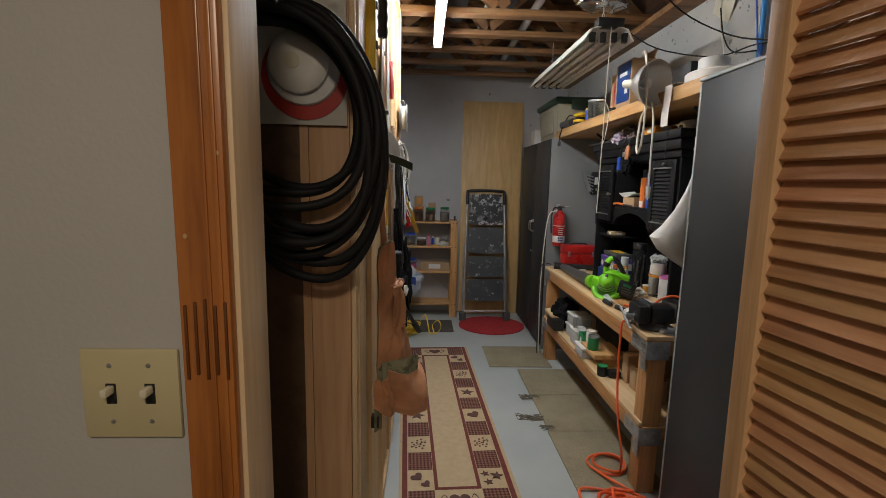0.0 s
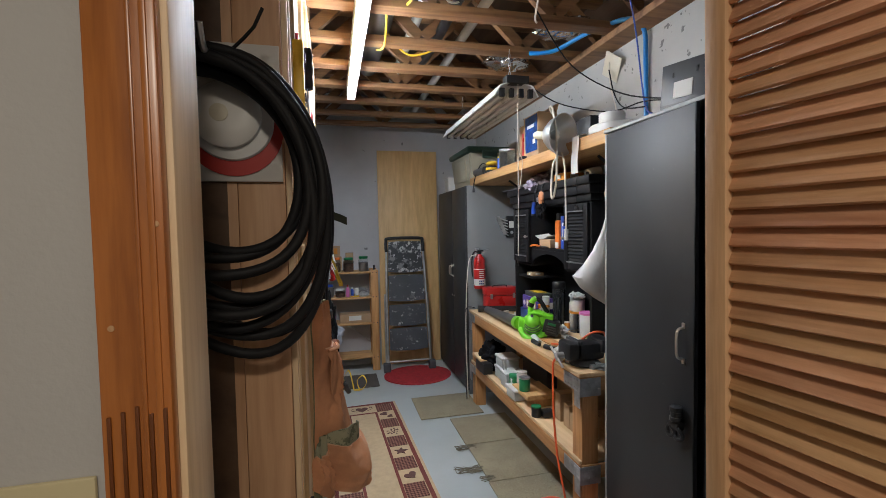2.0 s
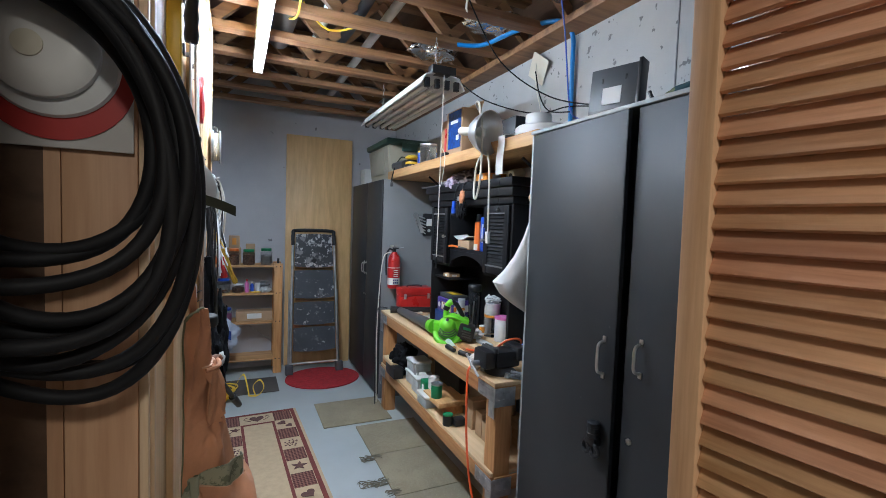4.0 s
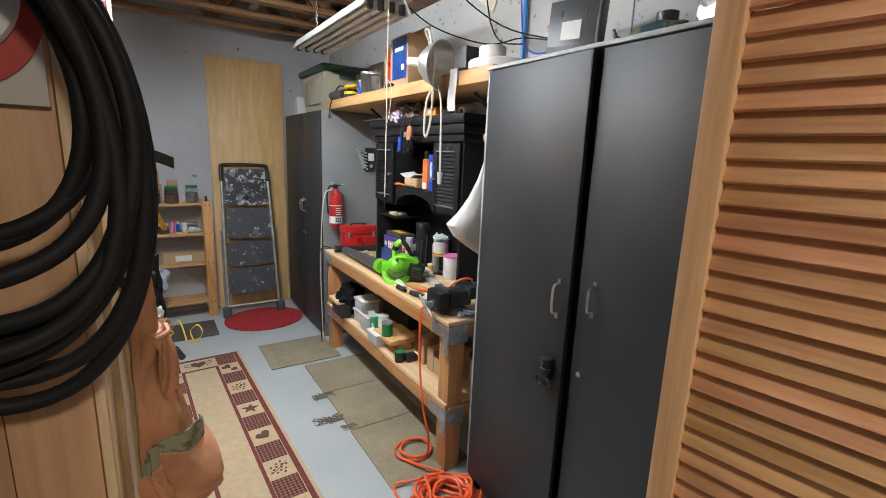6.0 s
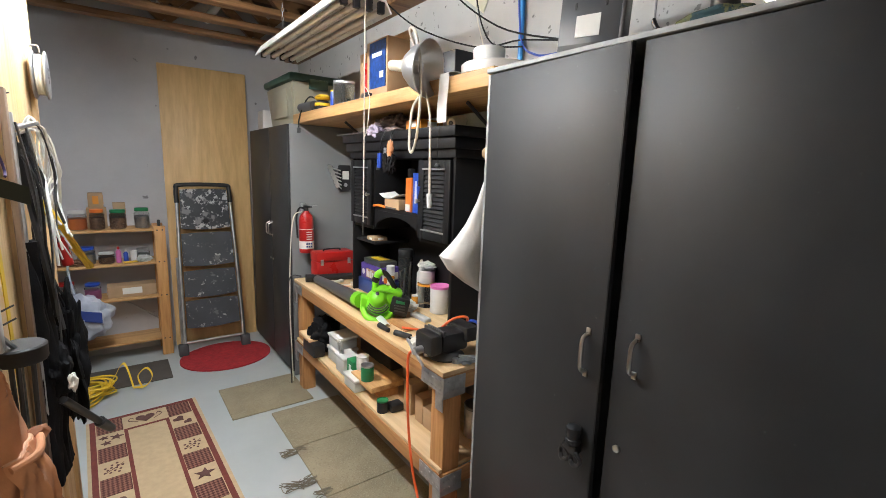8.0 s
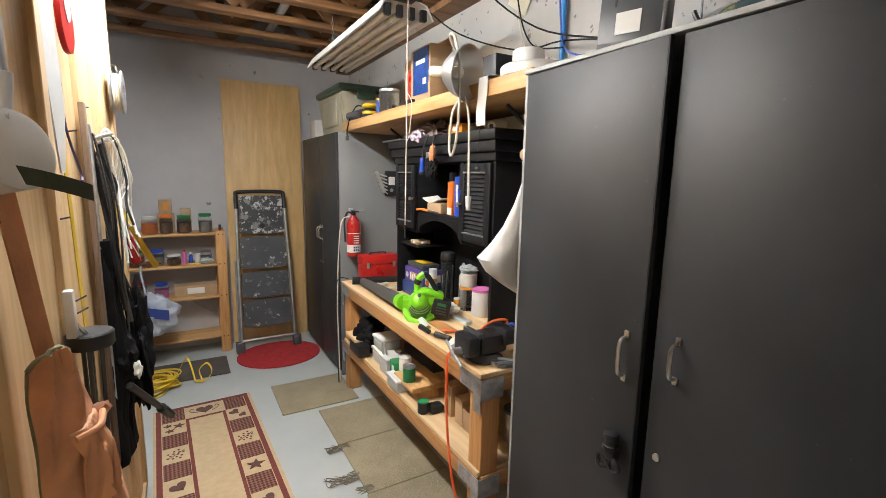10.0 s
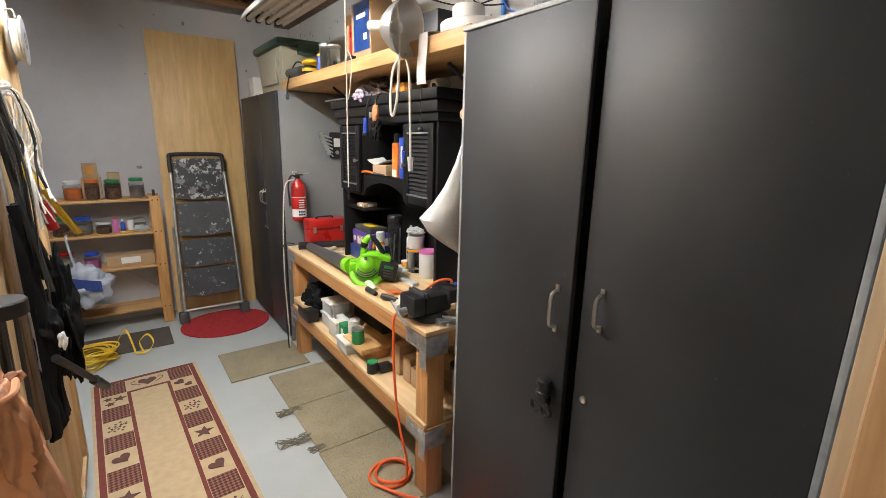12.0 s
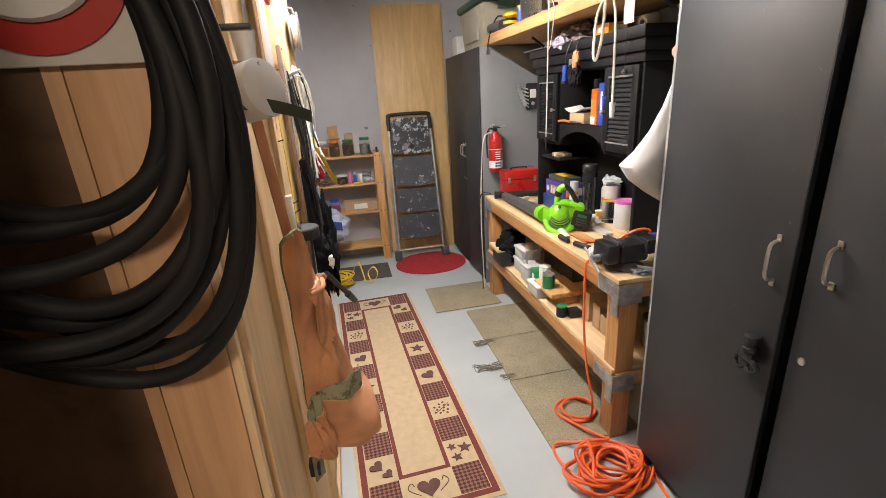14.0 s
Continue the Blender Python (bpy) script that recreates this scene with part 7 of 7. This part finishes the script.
# round reel at the wall's end
fr = thing("cable_reel", (-0.24, 2.86, 1.85), "small silver cable reel hung at the wall's end", "cable reel")
part("front_disc", lathe(bmesh.new(), [(0.02, 0), (0.085, 0.0), (0.088, 0.004), (0.085, 0.008), (0.02, 0.01)], at(-0.225, 2.86, 1.85) @ pose(0, 0, 0, 0, 90), 32), STEEL, fr)
part("back_disc", lathe(bmesh.new(), [(0.02, 0), (0.085, 0.0), (0.088, 0.004), (0.085, 0.008), (0.02, 0.01)], at(-0.262, 2.86, 1.85) @ pose(0, 0, 0, 0, 90), 32), STEEL, fr)
part("hub", rod(bmesh.new(), (-0.26, 2.86, 1.85), (-0.215, 2.86, 1.85), 0.03, seg=20), BLACK_PL, fr)
for k in range(3):
    pts = [(-0.246 + 0.008 * k, 2.86 + 0.068 * math.cos(a), 1.85 + 0.068 * math.sin(a)) for a in [j * math.tau / 28 for j in range(28)]]
    part("cable", sweep(bmesh.new(), pts, 0.006, 6, True), WHITE_CORD, fr)
part("hook", sweep(bmesh.new(), smooth_path([(-0.265, 2.86, 1.95), (-0.24, 2.86, 1.955), (-0.235, 2.86, 1.93)]), 0.003, 6), STEEL, fr)

# hanging bundle: garment bag, cables, rope, wood lath
gb = thing("garment_bag", (-0.17, 1.95, 0.8), "long black nylon bag with straps hung on the wall", "bag")


def gb_panel(u, v):
    w = 0.40 + 0.45 * min(1.0, v * 2.0) + 0.25 * v
    x = -0.262 + 0.036 * w * u
    y = 2.12 + 0.11 * w * u
    fold = 0.020 * math.sin(math.pi * u) * (0.5 + 0.5 * math.sin(math.pi * min(1.0, v * 1.2))) + 0.016 * noise.noise(Vector((u * 3.0, v * 4.0, 4.0))) + 0.007 * noise.noise(Vector((u * 8.0, v * 9.0, 1.0)))
    return Vector((x, y, 1.32 - 0.72 * v + 0.03 * (u - 0.5) * v)) + OUT * fold


part("bag", grid_sheet(gb_panel, 24, 60, 0.012), NYLON, gb)
part("zip", sweep(bmesh.new(), [gb_panel(0.45, 0.55 + 0.43 * k / 20) + OUT * 0.006 for k in range(21)], 0.0035, 6), WHITE_CORD, gb)
part("strap", grid_sheet(lambda u, v: Vector((-0.245 + 0.02 * math.sin(v * 3.1), 2.12 + 0.022 * u + 0.05 * v, 1.63 - 0.45 * v)), 2, 14, 0.004), BLACK_PL, gb)
part("strap", grid_sheet(lambda u, v: Vector((-0.235 + 0.028 * math.sin(v * 3.1), 2.20 + 0.025 * u - 0.03 * v, 1.63 - 0.62 * v)), 2, 14, 0.004), BLACK_PL, gb)
part("pouch", blob((-0.225, 2.18, 0.93), (0.036, 0.05, 0.075), 0.35, 7, 4, 6.6), NYLON, gb)
part("buckle", blob((-0.185, 2.10, 0.915), (0.012, 0.018, 0.026), 0.4, 6, 3, 2.2), WHITE_PL, gb, "pale buckle")
part("hook", rod(bmesh.new(), (-0.265, 2.14, 1.61), (-0.20, 2.16, 1.635), 0.005, seg=6), STEEL, gb)
pole = thing("folding_stand", (-0.15, 2.25, 0.6), "black folded tripod leg sticking out of the bag", "tripod")
part("leg", rod(bmesh.new(), (-0.215, 2.14, 0.85), (-0.125, 2.36, 0.625), 0.012, 0.010, 10), BLACK_PL, pole)
part("grip", rod(bmesh.new(), (-0.145, 2.31, 0.675), (-0.118, 2.378, 0.607), 0.017, 0.014, 12), BLACK_PL, pole)
lath = solo("wood_lath", box(-0.264, -0.250, 2.075, 2.11, 0.62, 1.71, 0.003), GREY_LATH, "weathered wooden lath hung on a stud", "lath")
lath2 = solo("steel_bar", box(-0.262, -0.246, 2.118, 2.14, 0.7, 1.655, 0.002), STEEL, "flat steel bar hung beside a lath", "bar")
wbun = thing("wire_bundle", (-0.19, 2.4, 1.5), "bundle of white and clear wires hung on the wall", "wires")
random.seed(33)
for k in range(13):
    y0 = 2.28 + random.uniform(-0.06, 0.08)
    pts = [(-0.255, y0, 1.62), (-0.22 + random.uniform(-0.02, 0.02), y0 + random.uniform(-0.02, 0.06), 1.63 + random.uniform(-0.02, 0.03)),
           (-0.20 + random.uniform(-0.03, 0.02), y0 + random.uniform(0.0, 0.12), 1.50), (-0.215 + random.uniform(-0.03, 0.025), y0 + random.uniform(0.0, 0.10), 1.40 + random.uniform(-0.05, 0.05)),
           (-0.19 + random.uniform(-0.02, 0.03), y0 + random.uniform(-0.03, 0.05), 1.29 + random.uniform(-0.06, 0.06))]
    part("wire", sweep(bmesh.new(), smooth_path(pts, 6), random.choice((0.002, 0.0028, 0.004)), 6), random.choice((WHITE_CORD, WHITE_CORD, CLOUDY, BLACK_PL, DULL_ALU)), wbun)
part("hook", rod(bmesh.new(), (-0.265, 2.28, 1.63), (-0.225, 2.285, 1.64), 0.003, seg=6), STEEL, wbun)
yr = thing("yellow_rope", (-0.14, 2.5, 1.2), "bundle of bright yellow rope with a red handle", "rope")
for k in range(6):
    part("strand", sweep(bmesh.new(), smooth_path([(-0.245 + 0.004 * k, 2.30 + 0.006 * k, 1.42), (-0.205 + 0.004 * k, 2.33 + 0.003 * k, 1.345 - 0.002 * k), (-0.172 + 0.006 * (k % 3), 2.46 + 0.004 * k, 1.235 + 0.006 * (k % 2)), (-0.146 + 0.007 * (k % 3), 2.56 + 0.004 * k, 1.165 - 0.012 * (k % 2))]), 0.0048, 6), YELLOW, yr)
part("handle", rod(bmesh.new(), (-0.20, 2.34, 1.30), (-0.185, 2.36, 1.21), 0.016, seg=10), RED_PAINT, yr, "red handle")
part("hook", rod(bmesh.new(), (-0.265, 2.30, 1.42), (-0.222, 2.31, 1.425), 0.004, seg=6), STEEL, yr)
solo("lower_cloth", blob((-0.215, 2.50, 0.86), (0.042, 0.09, 0.20), 0.55, 9, 5, 4.4), NYLON, "dark coat hanging low on the wall", "coat")

random.seed(55)
jk = thing("strap_tangle", (-0.18, 2.15, 1.3), "tangle of black straps and leads hung on the wall", "straps")
for k in range(11):
    y0 = 2.2 + random.uniform(-0.08, 0.2)
    pts = [(-0.258, y0, 1.60 + random.uniform(-0.05, 0.05)), (-0.235 + random.uniform(-0.015, 0.02), y0 + random.uniform(-0.04, 0.05), 1.45 + random.uniform(-0.05, 0.05)),
           (-0.228 + random.uniform(-0.02, 0.025), y0 + random.uniform(-0.05, 0.07), 1.25 + random.uniform(-0.1, 0.1)), (-0.23 + random.uniform(-0.02, 0.03), y0 + random.uniform(-0.05, 0.06), 1.05 + random.uniform(-0.12, 0.12))]
    part("lead", sweep(bmesh.new(), smooth_path(pts, 6), random.choice((0.003, 0.004, 0.006, 0.008)), 6), random.choice((BLACK_PL, NYLON, DARK_GREY, BLACK_PL, WHITE_CORD)), jk)
part("nail", rod(bmesh.new(), (-0.265, 2.22, 1.60), (-0.22, 2.225, 1.62), 0.004, seg=6), STEEL, jk)

# yellow cord heap and flat strap on the floor
yc = thing("cord_heap", (-0.3, 4.1, 0), "heap of yellow cord with loose loops on the floor", "cord")
random.seed(8)
for i in range(14):
    rx, ry = random.uniform(0.06, 0.15), random.uniform(0.06, 0.16)
    ph = random.uniform(0, 6)
    pts = [(-0.27 + rx * math.cos(a) + 0.01 * math.sin(2 * a + ph), 4.06 + ry * math.sin(a), 0.02 + 0.006 * i + 0.015 * math.sin(a + ph)) for a in [k * math.tau / 26 for k in range(26)]]
    part("coil", sweep(bmesh.new(), pts, 0.0055, 6, True), YELLOW, yc)


def ribbon(pts, w):
    p = smooth_path(pts, 8)
    n = len(p) - 1
    return grid_sheet(lambda u, v: p[min(int(u * n + 0.5), n)] + Vector((w * (v - 0.5) * 0.6, w * (v - 0.5) * 0.4, w * (v - 0.5))), n, 1, 0.003)


part("loop", ribbon([(-0.27, 4.08, 0.03), (-0.16, 4.14, 0.05), (-0.09, 4.12, 0.17), (-0.06, 4.10, 0.16), (-0.03, 4.06, 0.02)], 0.013), YELLOW, yc)
part("loop", ribbon([(-0.03, 4.06, 0.015), (0.04, 4.02, 0.03), (0.08, 4.03, 0.09), (0.05, 4.06, 0.14), (0.0, 4.06, 0.09), (0.02, 4.02, 0.02)], 0.011), YELLOW, yc)

# cords by the far bench leg
for k, pts in enumerate(([(0.99, 3.56, 1.24), (0.93, 3.57, 1.20), (0.90, 3.56, 0.95), (0.885, 3.55, 0.6), (0.89, 3.55, 0.3), (0.9, 3.56, 0.03)], [(0.96, 3.52, 0.80), (0.885, 3.55, 0.78), (0.875, 3.55, 0.5), (0.885, 3.55, 0.02)])):
    tagged(run("dangling_cord", pts, 0.004, (WHITE_CORD, BLACK_PL)[k], ("white cord hanging past the bench end", "thin black cord hanging past the bench end")[k], "cord"), group="cords at the bench end")
